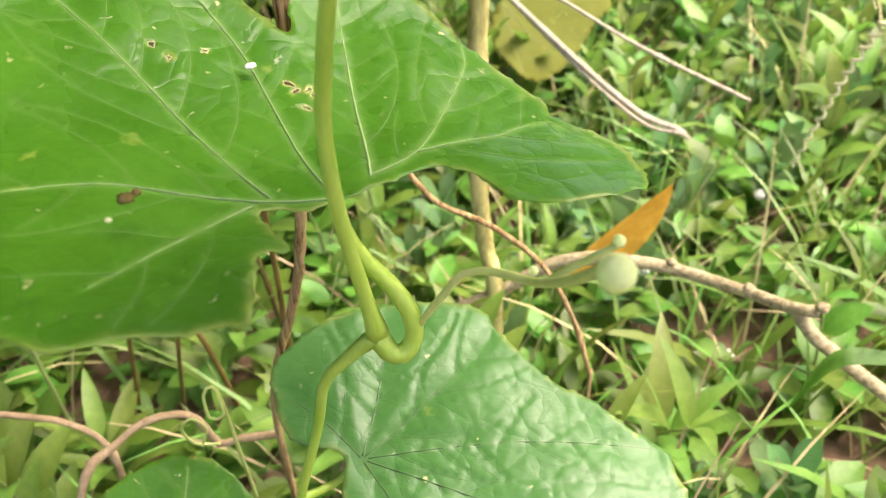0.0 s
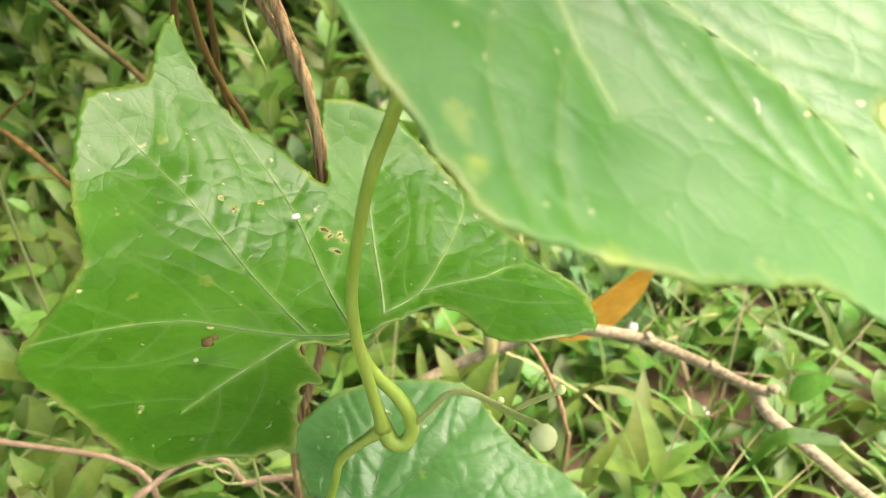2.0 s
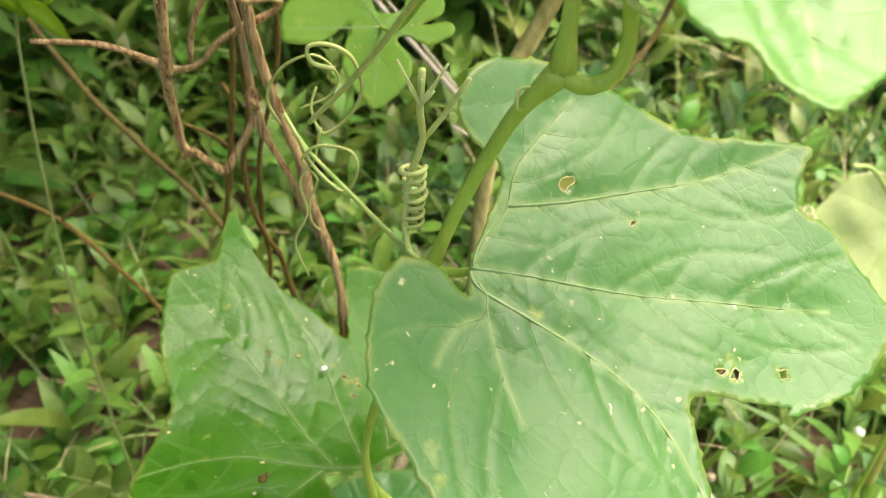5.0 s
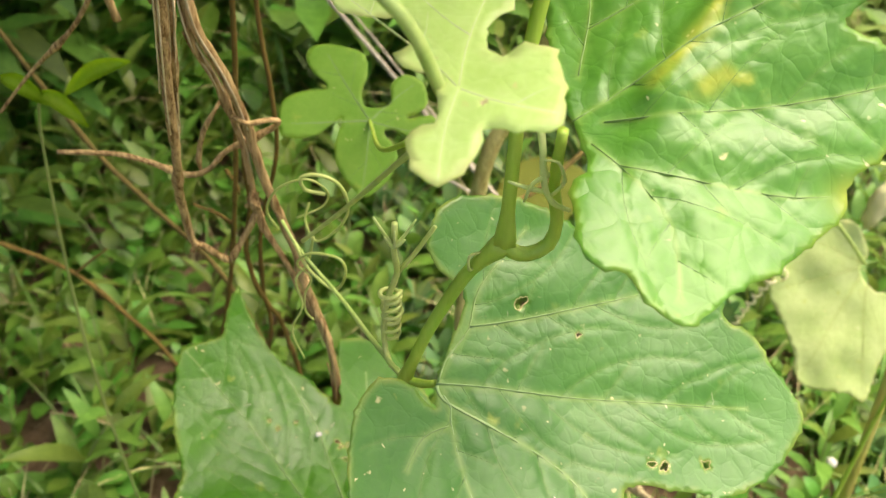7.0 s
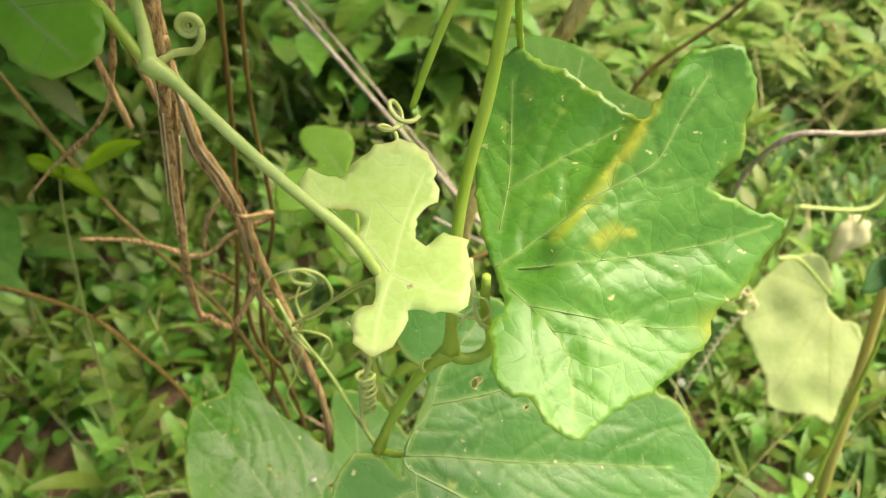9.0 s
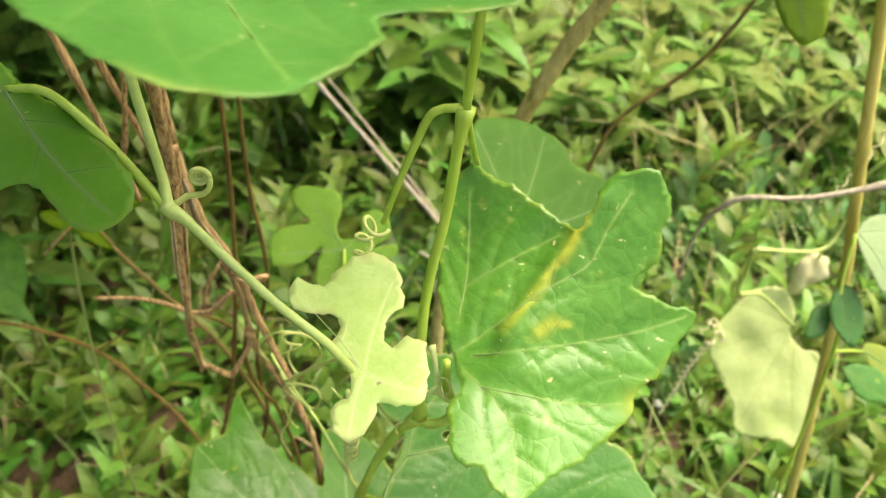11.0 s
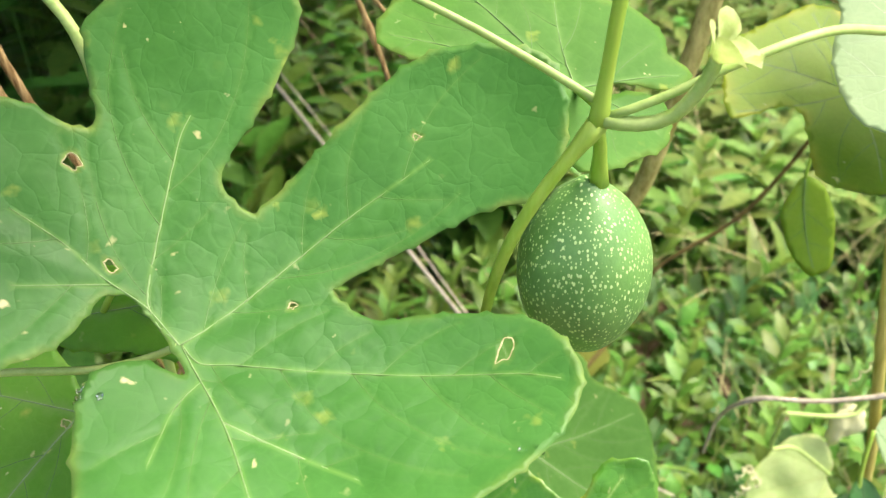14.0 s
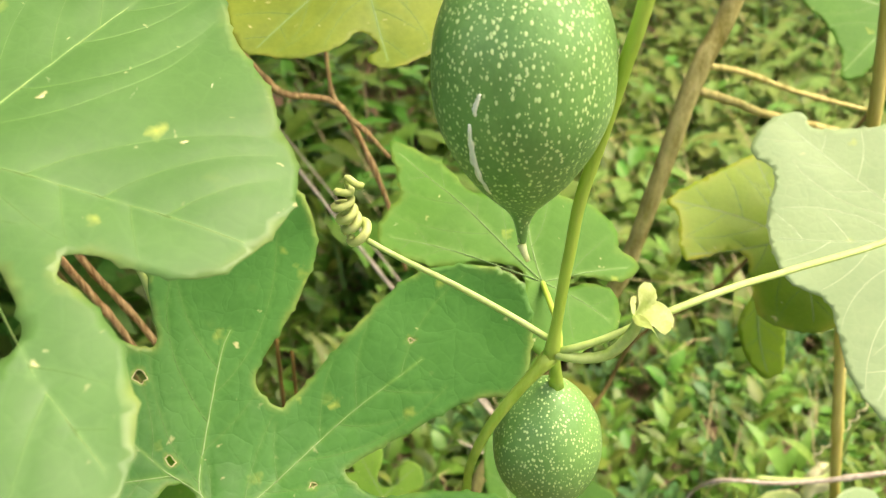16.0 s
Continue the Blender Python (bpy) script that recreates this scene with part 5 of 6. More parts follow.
# ---- dead stalks and twigs ----
def stick(name, label, category, strands, mat, group="", spurs=(), fray=0):
    """One dry stalk: its strands are parts of one thing; fray: loose fibres along its upper half."""
    top = strands[0][0][0]
    ob = thing(name, Matrix.Translation(top), label, category, group)
    for pts, r0, r1, rough in strands:
        local_part("stalk", tube(pts, r0 * 0.86, r1 * 0.86, step=0.005 if rough < 0.8 else 0.003, sides=8 if rough < 0.8 else 12, rough=rough * 0.5, knots=((0.38, 0.0006), (0.7, 0.0007))), mat, ob)
    for pts, r in spurs:
        local_part("side_twig", tube(pts, r, r * 0.5, step=0.003, sides=6, rough=0.3), mat, ob)
    rnd = random.Random(len(label))
    for k in range(fray):
        pts, r0, r1, _ = strands[k % 2]
        path = spline(pts, 0.004)
        first = int(len(path) * rnd.uniform(0.12, 0.45))
        run = path[first:first + rnd.randint(10, 20)]
        off = Vector((rnd.uniform(-1, 1), rnd.uniform(-1.0, -0.3), 0)).normalized() * r0 * 0.86
        loose = [q + off * (1.0 + 0.5 * (abs(2 * i / len(run) - 1)) ** 3) for i, q in enumerate(run)]
        local_part("fibre", tube(loose[::2], 0.0004, 0.0003, step=0.006, sides=5, rough=0.4), M_PEEL if k % 3 else mat, ob)
    return ob


frayed = stick("dry_stalk", "brown dried hanging stalk, kinked, with a peeling split", "dead stem", [
    ([(-0.06, 0.03, 0.72), (-0.066, 0.06, 0.63), (-0.073, 0.075, 0.587), (-0.079, 0.088, 0.550), (-0.083, 0.100, 0.519), (-0.088, 0.113, 0.490), (-0.0885, 0.118, 0.477), (-0.088, 0.119, 0.465), (-0.0866, 0.1195, 0.4612), (-0.084, 0.120, 0.4595), (-0.081, 0.120, 0.457), (-0.077, 0.121, 0.453), (-0.0742, 0.122, 0.4503), (-0.0726, 0.122, 0.4508), (-0.071, 0.122, 0.4535), (-0.066, 0.123, 0.462), (-0.0595, 0.124, 0.474)], 0.0027, 0.0017, 0.9),
    ([(-0.064, 0.062, 0.63), (-0.071, 0.079, 0.583), (-0.0765, 0.090, 0.553), (-0.0805, 0.099, 0.528)], 0.0017, 0.0010, 0.9)], M_DRY, "dried stalks", fray=6)
local_part("peel", tube([(-0.0768, 0.0905, 0.552), (-0.0790, 0.0945, 0.538), (-0.0806, 0.0975, 0.526), (-0.0838, 0.1030, 0.514), (-0.0868, 0.1090, 0.503)], 0.0009, 0.0007, step=0.003, sides=6, rough=0.5, flat=0.35), M_PEEL, frayed, "pale peeling strip of bark")
for k, (dx, dz) in enumerate(((-0.0020, -0.0022), (-0.0008, -0.0032), (0.0022, -0.0018), (0.0030, 0.0004))):
    local_part("side_twig", tube([(-0.0868, 0.1185, 0.4625), (-0.0868 + dx * 0.6, 0.1175, 0.4612 + dz * 0.7), (-0.0868 + dx, 0.1165 + 0.0006 * k, 0.4612 + dz)], 0.0009, 0.0004, step=0.001, sides=5, rough=0.4), M_DRY, frayed)
knotted = stick("dry_stalk", "long brown dried double stalk hanging through the leaves", "dead stem", [
    ([(-0.062, 0.05, 0.72), (-0.075, 0.10, 0.62), (-0.073, 0.110, 0.574), (-0.071, 0.112, 0.561), (-0.065, 0.115, 0.545), (-0.060, 0.118, 0.527), (-0.058, 0.120, 0.515), (-0.056, 0.121, 0.500), (-0.0525, 0.122, 0.485), (-0.048, 0.121, 0.470), (-0.043, 0.118, 0.456), (-0.040, 0.115, 0.441), (-0.035, 0.111, 0.426), (-0.030, 0.108, 0.407), (-0.028, 0.107, 0.377), (-0.032, 0.115, 0.309), (-0.038, 0.120, 0.273), (-0.051, 0.125, 0.225), (-0.055, 0.130, 0.176), (-0.052, 0.14, 0.05), (-0.05, 0.14, -0.01)], 0.0024, 0.0019, 0.9),
    ([(-0.0755, 0.11, 0.60), (-0.0745, 0.112, 0.562), (-0.068, 0.118, 0.539), (-0.062, 0.122, 0.511), (-0.060, 0.124, 0.486), (-0.058, 0.124, 0.469), (-0.053, 0.122, 0.458), (-0.047, 0.119, 0.447), (-0.043, 0.117, 0.435), (-0.037, 0.113, 0.424), (-0.033, 0.110, 0.417)], 0.0015, 0.0015, 0.9),
    ([(-0.141, 0.136, 0.498), (-0.118, 0.134, 0.498), (-0.105, 0.133, 0.495), (-0.093, 0.131, 0.491), (-0.086, 0.130, 0.490), (-0.078, 0.128, 0.494), (-0.070, 0.127, 0.503), (-0.060, 0.126, 0.509), (-0.0495, 0.124, 0.5155), (-0.0465, 0.122, 0.520), (-0.051, 0.118, 0.5225), (-0.058, 0.116, 0.522), (-0.064, 0.118, 0.5245)], 0.0012, 0.0015, 0.8),
    ([(-0.069, 0.126, 0.527), (-0.078, 0.128, 0.512), (-0.082, 0.130, 0.498), (-0.082, 0.131, 0.490)], 0.0009, 0.0006, 0.3)], M_DRY, "dried stalks", fray=6)
local_part("knot", ball((-0.0600, 0.1215, 0.4815), 0.0030, 1.3, 0.9, 14), M_DRY, knotted, "shrivelled knot")
stick("reddish_stem", "thin upright reddish brown stem", "stem", [([(-0.06, 0.15, 0.66), (-0.067, 0.170, 0.559), (-0.073, 0.180, 0.497), (-0.087, 0.200, 0.403), (-0.105, 0.220, 0.319), (-0.15, 0.27, 0.15), (-0.18, 0.30, -0.02)], 0.0014, 0.0018, 0.3)], M_RED, "reddish stems", [([(-0.0871, 0.2000, 0.4153), (-0.0933, 0.2000, 0.4217), (-0.1054, 0.2000, 0.4277)], 0.0013), ([(-0.0846, 0.1950, 0.4526), (-0.0790, 0.1900, 0.4455), (-0.0784, 0.1900, 0.4402)], 0.0011)])
stick("reddish_stem", "thin crooked reddish brown stem", "stem", [([(-0.05, 0.14, 0.66), (-0.056, 0.160, 0.558), (-0.054, 0.165, 0.512), (-0.055, 0.170, 0.476), (-0.068, 0.180, 0.424), (-0.072, 0.190, 0.379), (-0.075, 0.205, 0.318), (-0.12, 0.26, 0.15), (-0.15, 0.30, -0.02)], 0.0012, 0.0016, 0.3)], M_RED, "reddish stems", [([(-0.0683, 0.1780, 0.4480), (-0.0706, 0.1760, 0.4571), (-0.0713, 0.1720, 0.4667)], 0.0012)])
stick("reddish_stem", "reddish stem hanging behind the dried knot", "stem", [([(-0.0625, 0.132, 0.523), (-0.064, 0.140, 0.504), (-0.067, 0.150, 0.481), (-0.068, 0.158, 0.455), (-0.074, 0.166, 0.425), (-0.073, 0.174, 0.394), (-0.068, 0.182, 0.370), (-0.062, 0.190, 0.343), (-0.055, 0.21, 0.24), (-0.06, 0.23, -0.02)], 0.0015, 0.0017, 0.3)], M_RED, "reddish stems")
stick("reddish_stem", "reddish stem leaning across the herbs", "stem", [([(-0.40, 0.33, 0.34), (-0.306, 0.330, 0.316), (-0.278, 0.330, 0.306), (-0.236, 0.330, 0.280), (-0.200, 0.320, 0.244), (-0.170, 0.310, 0.205), (-0.12, 0.29, 0.10), (-0.10, 0.29, -0.02)], 0.0019, 0.0022, 0.3)], M_RED, "reddish stems", [([(-0.2357, 0.3300, 0.2780), (-0.2258, 0.3300, 0.2860), (-0.2062, 0.3300, 0.3016)], 0.0014)])
stick("leaning_branch", "dull brown stem leaning through the undergrowth", "stem", [([(-0.36, 0.44, 0.60), (-0.280, 0.400, 0.466), (-0.212, 0.360, 0.373), (-0.175, 0.340, 0.338), (-0.118, 0.310, 0.284), (-0.08, 0.31, 0.15), (-0.06, 0.32, -0.02)], 0.0019, 0.0024, 0.3)], M_TRUNK)
stick("dry_twig", "dark dry crooked twig", "twig", [([(-0.09, 0.12, 0.66), (-0.112, 0.150, 0.579), (-0.128, 0.160, 0.547), (-0.162, 0.180, 0.513), (-0.185, 0.190, 0.488)], 0.0016, 0.0009, 0.4)], M_DRY)
woody = stick("woody_branch", "pale knobbly woody branch with a forked end", "branch", [
    ([(-0.06, 0.20, 0.0), (-0.015, 0.220, 0.080), (0.007, 0.240, 0.118), (0.037, 0.250, 0.131), (0.065, 0.245, 0.150), (0.098, 0.235, 0.177), (0.132, 0.220, 0.184), (0.150, 0.212, 0.184), (0.172, 0.185, 0.191), (0.185, 0.155, 0.203), (0.192, 0.146, 0.208)], 0.0058, 0.0034, 0.25),
    ([(0.187, 0.154, 0.203), (0.194, 0.148, 0.192), (0.203, 0.142, 0.185), (0.232, 0.130, 0.162), (0.256, 0.120, 0.144), (0.34, 0.10, 0.08), (0.40, 0.09, -0.005)], 0.0042, 0.0044, 0.25)], M_BARK)
for c in ((0.150, 0.2125, 0.188), (0.176, 0.178, 0.196), (0.193, 0.145, 0.211)):
    local_part("knob", ball(c, 0.0030, 0.8, 0.4, 10), M_BARK, woody)
stick("brown_creeper", "thin brown creeping stem arching over the grass", "stem", [([(0.000, 0.170, 0.30), (0.009, 0.170, 0.286), (0.021, 0.170, 0.270), (0.042, 0.165, 0.260), (0.064, 0.160, 0.240), (0.078, 0.155, 0.213), (0.087, 0.150, 0.183), (0.089, 0.150, 0.161), (0.088, 0.15, -0.01)], 0.0014, 0.0013, 0.2)], M_DRY)
stick("dead_grass_stalk", "bleached grey dead grass stalk", "dead stem", [([(0.05, 0.43, 0.30), (0.124, 0.420, 0.258), (0.193, 0.400, 0.219), (0.275, 0.390, 0.177)], 0.0013, 0.0016, 0.2)], M_GREYTWIG)
stick("tan_creeper", "tan looping creeper near the ground", "stem", [([(-0.16, 0.09, 0.0), (-0.14, 0.10, 0.15), (-0.130, 0.110, 0.195), (-0.119, 0.120, 0.201), (-0.106, 0.127, 0.206), (-0.091, 0.130, 0.204), (-0.085, 0.130, 0.195), (-0.081, 0.130, 0.183), (-0.071, 0.130, 0.185), (-0.055, 0.130, 0.185)], 0.0018, 0.0020, 0.3),
    ([(-0.22, 0.15, 0.21), (-0.162, 0.140, 0.204), (-0.142, 0.140, 0.195), (-0.128, 0.135, 0.184), (-0.124, 0.130, 0.154), (-0.11, 0.12, 0.0)], 0.0016, 0.0016, 0.2)], M_TAN)
stick("bare_twig", "bare pale twig with a bent drooping end", "twig", [([(0.211, 0.205, 0.440), (0.207, 0.190, 0.482), (0.206, 0.175, 0.510), (0.210, 0.165, 0.526), (0.219, 0.159, 0.535), (0.248, 0.155, 0.536), (0.277, 0.150, 0.544), (0.304, 0.145, 0.555), (0.36, 0.14, 0.57)], 0.0012, 0.0021, 0.3)], M_GREYTWIG)
cane = stick("cane_pole", "yellowish upright cane with joints", "pole", [([(0.226, 0.155, 0.88), (0.245, 0.165, 0.80), (0.270, 0.182, 0.664), (0.288, 0.190, 0.595), (0.312, 0.198, 0.500), (0.330, 0.204, 0.424), (0.365, 0.220, 0.219), (0.402, 0.240, 0.0)], 0.0038, 0.0050, 0.06)], M_POLE)
stick("leaning_branch", "brown ridged stem crossing behind the vine", "stem", [([(0.40, 0.40, 0.74), (0.344, 0.410, 0.612), (0.293, 0.420, 0.507), (0.225, 0.427, 0.440), (0.19, 0.41, 0.375), (0.12, 0.34, 0.35), (0.062, 0.271, 0.37)], 0.0018, 0.0026, 0.3)], M_TRUNK)
stick("bare_shrub", "light brown woody shrub with bare side branches", "shrub", [
    ([(0.23, 0.27, 0.95), (0.205, 0.260, 0.848), (0.197, 0.255, 0.812), (0.180, 0.245, 0.772), (0.167, 0.240, 0.712), (0.152, 0.248, 0.628), (0.132, 0.260, 0.584), (0.108, 0.270, 0.528), (0.080, 0.272, 0.455), (0.064, 0.270, 0.420), (0.058, 0.270, 0.382), (0.054, 0.270, 0.315), (0.053, 0.265, 0.257), (0.054, 0.260, 0.214), (0.058, 0.255, 0.175), (0.062, 0.245, 0.146), (0.064, 0.235, -0.01)], 0.0070, 0.0056, 0.2),
    ([(0.178, 0.245, 0.770), (0.208, 0.250, 0.759), (0.243, 0.270, 0.741), (0.354, 0.330, 0.695), (0.45, 0.38, 0.66)], 0.0031, 0.0022, 0.2),
    ([(0.186, 0.250, 0.782), (0.227, 0.290, 0.762), (0.285, 0.330, 0.732), (0.362, 0.360, 0.704)], 0.0024, 0.0018, 0.2)], M_SHRUB)
stick("grey_stick", "long straight weathered grey stick leaning in the herbs", "twig", [
    ([(0.238, 0.404, 0.144), (0.175, 0.455, 0.175), (-0.06, 0.69, 0.365), (-0.30, 0.93, 0.565), (-0.50, 1.13, 0.73)], 0.0028, 0.0024, 0.15),
    ([(0.240, 0.400, 0.143), (0.178, 0.448, 0.168), (-0.03, 0.69, 0.345), (-0.25, 0.92, 0.52)], 0.0016, 0.0012, 0.15)], M_GREYTWIG)
stick("dry_twig", "jointed brown dry twig", "twig", [([(-0.12, 0.18, 0.86), (-0.079, 0.190, 0.824), (-0.063, 0.195, 0.802), (-0.051, 0.200, 0.786), (-0.024, 0.206, 0.778), (-0.012, 0.210, 0.753), (0.002, 0.215, 0.707), (0.01, 0.22, 0.66)], 0.0022, 0.0016, 0.25), ([(-0.028, 0.210, 0.809), (-0.027, 0.208, 0.794), (-0.024, 0.206, 0.778), (-0.006, 0.200, 0.761), (0.004, 0.200, 0.748)], 0.0012, 0.0012, 0.25)], M_DRY)
for pts in ([(-0.15, 0.09, 0.80), (-0.141, 0.100, 0.750), (-0.134, 0.110, 0.717), (-0.126, 0.120, 0.678), (-0.11, 0.15, 0.55)], [(-0.146, 0.10, 0.80), (-0.136, 0.110, 0.742), (-0.128, 0.120, 0.710), (-0.120, 0.130, 0.677), (-0.10, 0.17, 0.55)], [(-0.10, 0.16, 0.86), (-0.11, 0.17, 0.78), (-0.09, 0.18, 0.70), (-0.095, 0.19, 0.60)]):
    stick("dry_stalk", "tangled brown dried stalk behind the leaves", "dead stem", [(pts, 0.0022, 0.0018, 0.4)], M_DRY, "dried stalks")

# ---- plants beside the cane ----
gourd_leaf(LEAF_Q, M_LEAF_LIME, "pointed olive green leaf hanging from a thin stem", quilt=0.3, wave=1.0, teeth=0, aged=0.1, seed=31, name="hanging_leaf", group="", spacing=3.5)
gourd_leaf(LEAF_Y1, M_LEAF_YELLOW, "yellow fallen leaf lying among the herbs", quilt=0.3, wave=1.5, teeth=0, aged=0.5, ragged=2.0, seed=32, name="yellow_leaf", group="", spacing=5)
stick("thin_stem", "thin stem carrying a hanging leaf", "stem", [([(0.2127, 0.169, 0.6766), (0.215, 0.17, 0.72), (0.235, 0.17, 0.76), (0.245, 0.170, 0.745)], 0.0009, 0.0012, 0.1)], M_STEM)
shrub = thing("broadleaf_herb", Matrix.Translation((0.33, 0.18, 0.0)), "leafy herb with dark and light oval leaves round a cane", "herb")
local_part("stem", tube([(0.33, 0.18, -0.02), (0.31, 0.16, 0.25), (0.292, 0.14, 0.43), (0.288, 0.150, 0.474), (0.293, 0.162, 0.505)], 0.0018, 0.0012), M_STEM, shrub)
local_part("stem", tube([(0.292, 0.14, 0.43), (0.31, 0.15, 0.42), (0.3267, 0.1578, 0.4111)], 0.0012, 0.0010), M_STEM, shrub)
for spec, mat, seed in ((LEAF_P1, M_LEAF_BLUE, 33), (LEAF_P2, M_LEAF_FRESH, 34), (LEAF_P3, M_LEAF_GREY, 35), (LEAF_P4, M_LEAF_OLIVE, 36), (LEAF_P5, M_LEAF_BLUE, 37)):
    lf = gourd_leaf(spec, mat, "smooth oval herb leaf", M_SIDE, quilt=0.5, wave=2.0, teeth=0, aged=0.05, seed=seed, name="herb_leaf", group="leaves of the herb by the cane", spacing=3.0, curl=-0.15)
pod = thing("dry_pod", Matrix.Translation((0.400, 0.345, 0.325)), "pale cream dry folded husk on a thin stalk", "seed pod")
bm = ball((0.400, 0.345, 0.325), 0.016, 1.35, 0.3, 20)
for v in bm.verts:
    low = max(0.0, 0.325 - v.co.z) / 0.022
    v.co.x = 0.400 + (v.co.x - 0.400) * (1 - 0.6 * low) - 0.012 * low
    v.co.y = 0.345 + (v.co.y - 0.345) * 0.5 + 0.006 * math.exp(-((v.co.x - 0.398) / 0.0025) ** 2)
local_part("husk", bm, M_HUSK, pod)
local_part("stalk", tube([(0.371, 0.285, 0.424), (0.385, 0.31, 0.40), (0.398, 0.34, 0.345)], 0.0014, 0.0012), M_STEM_PALE, pod)
pale = thing("pale_creeper", Matrix.Translation((0.3, 0.276, 0.408)), "pale jointed creeper stem carrying a faded leaf", "stem")
local_part("stem", tube([(0.391, 0.330, 0.276), (0.340, 0.312, 0.330), (0.312, 0.300, 0.344), (0.304, 0.285, 0.380), (0.300, 0.276, 0.408)], 0.0016, 0.0018), M_STEM_PALE, pale)
local_part("stem", tube([(0.300, 0.276, 0.408), (0.356, 0.280, 0.402), (0.371, 0.285, 0.424), (0.366, 0.27, 0.48), (0.385, 0.24, 0.52), (0.370, 0.20, 0.56), (0.345, 0.195, 0.60)], 0.0018, 0.0012), M_STEM_PALE, pale)
local_part("tendril", coil([(0.316, 0.330, 0.262), (0.304, 0.333, 0.230), (0.297, 0.338, 0.190), (0.290, 0.342, 0.150)], 0.0026, 0.0010, 13, 0.0014), M_DRYCURL, pale, "dry kinked tendril")
local_part("tendril", coil([(0.327, 0.331, 0.262), (0.312, 0.33, 0.285), (0.303, 0.33, 0.270)], 0.0030, 0.0030, 5, 0.0008), M_DRYCURL, pale)
local_part("tendril", coil([(0.352, 0.20, 0.66), (0.335, 0.205, 0.60), (0.322, 0.215, 0.53), (0.312, 0.23, 0.48)], 0.0020, 0.0014, 15, 0.0008), M_DRYCURL, pale)
# withered flower in the bend of the vine
for pts, r in (
    ([(0.028, -0.016, 0.597), (0.029, -0.019, 0.589), (0.030, -0.021, 0.581), (0.0325, -0.021, 0.576), (0.037, -0.020, 0.573)], 0.0016),
    ([(0.031, -0.020, 0.583), (0.027, -0.022, 0.582), (0.0255, -0.022, 0.577)], 0.0009),
    ([(0.030, -0.021, 0.579), (0.025, -0.020, 0.580), (0.022, -0.018, 0.580)], 0.0008),
    ([(0.032, -0.021, 0.578), (0.034, -0.023, 0.583), (0.032, -0.023, 0.588), (0.029, -0.022, 0.588)], 0.0008),
):
    vine_part("withered_petal", pts, r * 0.85, r * 0.35, M_BUD, step=0.0015, sides=6, rough=0.4, flat=0.6)
vine_part("tendril", [(0.017, -0.009, 0.5475), (0.0155, -0.0115, 0.549), (0.0155, -0.0105, 0.5525), (0.0185, -0.0095, 0.5530)], 0.0005, 0.0004, M_TENDRIL, step=0.001, sides=5)
# young shoot in the shaded corner; light from gaps is in its leaf colour
shoot = thing("young_shoot", Matrix.Translation((-0.205, 0.27, 0.0)), "thin shoot with a few pointed leaves, coloured light green as if lit", "herb")
local_part("stem", tube([(-0.205, 0.27, -0.02), (-0.212, 0.265, 0.25), (-0.197, 0.255, 0.445), (-0.181, 0.25, 0.461), (-0.172, 0.25, 0.478)], 0.0012, 0.0007), M_HERBSTEM, shoot)
for (p, q), half in ((((-0.177, 0.250, 0.466), (-0.137, 0.246, 0.488)), 0.0052), (((-0.187, 0.252, 0.459), (-0.206, 0.246, 0.479)), 0.0050), (((-0.189, 0.251, 0.468), (-0.166, 0.244, 0.450)), 0.0048)):
    p, q = Vector(p), Vector(q)
    way = q - p
    across = way.cross(Vector((0.1, -0.75, 0.65))).normalized()
    bm = bmesh.new()
    rows = []
    for i in range(9):
        f = i / 8
        w = half * math.sin(math.pi * (0.03 + 0.94 * f)) ** 0.8
        mid = p + way * f + Vector((0, -0.004, 0.006)) * math.sin(math.pi * f)
        rows.append([bm.verts.new(mid + across * w * k + Vector((0, -0.0016, 0.0016)) * abs(k)) for k in (-1, 0, 1)])
    for a, b in zip(rows, rows[1:]):
        for j in range(2):
            bm.faces.new((a[j], a[j + 1], b[j + 1], b[j]))
    bmesh.ops.solidify(bm, geom=bm.faces[:], thickness=0.0003)
    local_part("leaf", bm, M_LEAF_LIME, shoot)
# droppings and pale scar marks on the leaves and the gourd
for c, r in (((-0.0546, 0.0207, 0.3858), 0.0016), ((-0.0532, 0.0226, 0.3856), 0.0010)):
    local_part("brown_speck", ball(c, r, 0.5, 0.6, 10), M_TRUNK, leaf_a)

local_part("white_blot", ball((-0.0355, 0.0785, 0.3818), 0.0013, 0.35, 0.5, 10), M_WHITE, leaf_a, "white bird dropping")
local_part("yellow_blot", ball((-0.0568, 0.0152, 0.3852), 0.0007, 0.5, 0.3, 8), M_HUSK, leaf_a)

# loose pale tendrils over the tan creeper
coils = thing("loose_tendril", Matrix.Translation((-0.085, 0.12, 0.20)), "pale yellow-green tendril loops lying on a creeper", "tendril")
local_part("tendril", tube([(-0.0699, 0.1250, 0.1492), (-0.0721, 0.1250, 0.1822), (-0.0731, 0.1220, 0.2168), (-0.0751, 0.1200, 0.2293), (-0.0791, 0.1200, 0.2251), (-0.0790, 0.1200, 0.2116), (-0.0737, 0.1200, 0.2124), (-0.0739, 0.1200, 0.2242)], 0.0008, 0.0006, step=0.002, sides=6), M_TENDRIL, coils)
local_part("tendril", tube([(-0.0800, 0.1280, 0.1856), (-0.0893, 0.1250, 0.1911), (-0.0920, 0.1230, 0.2032), (-0.0870, 0.1220, 0.2099), (-0.0821, 0.1220, 0.2037), (-0.0853, 0.1230, 0.1929)], 0.0007, 0.0005, step=0.002, sides=6), M_TENDRIL, coils)

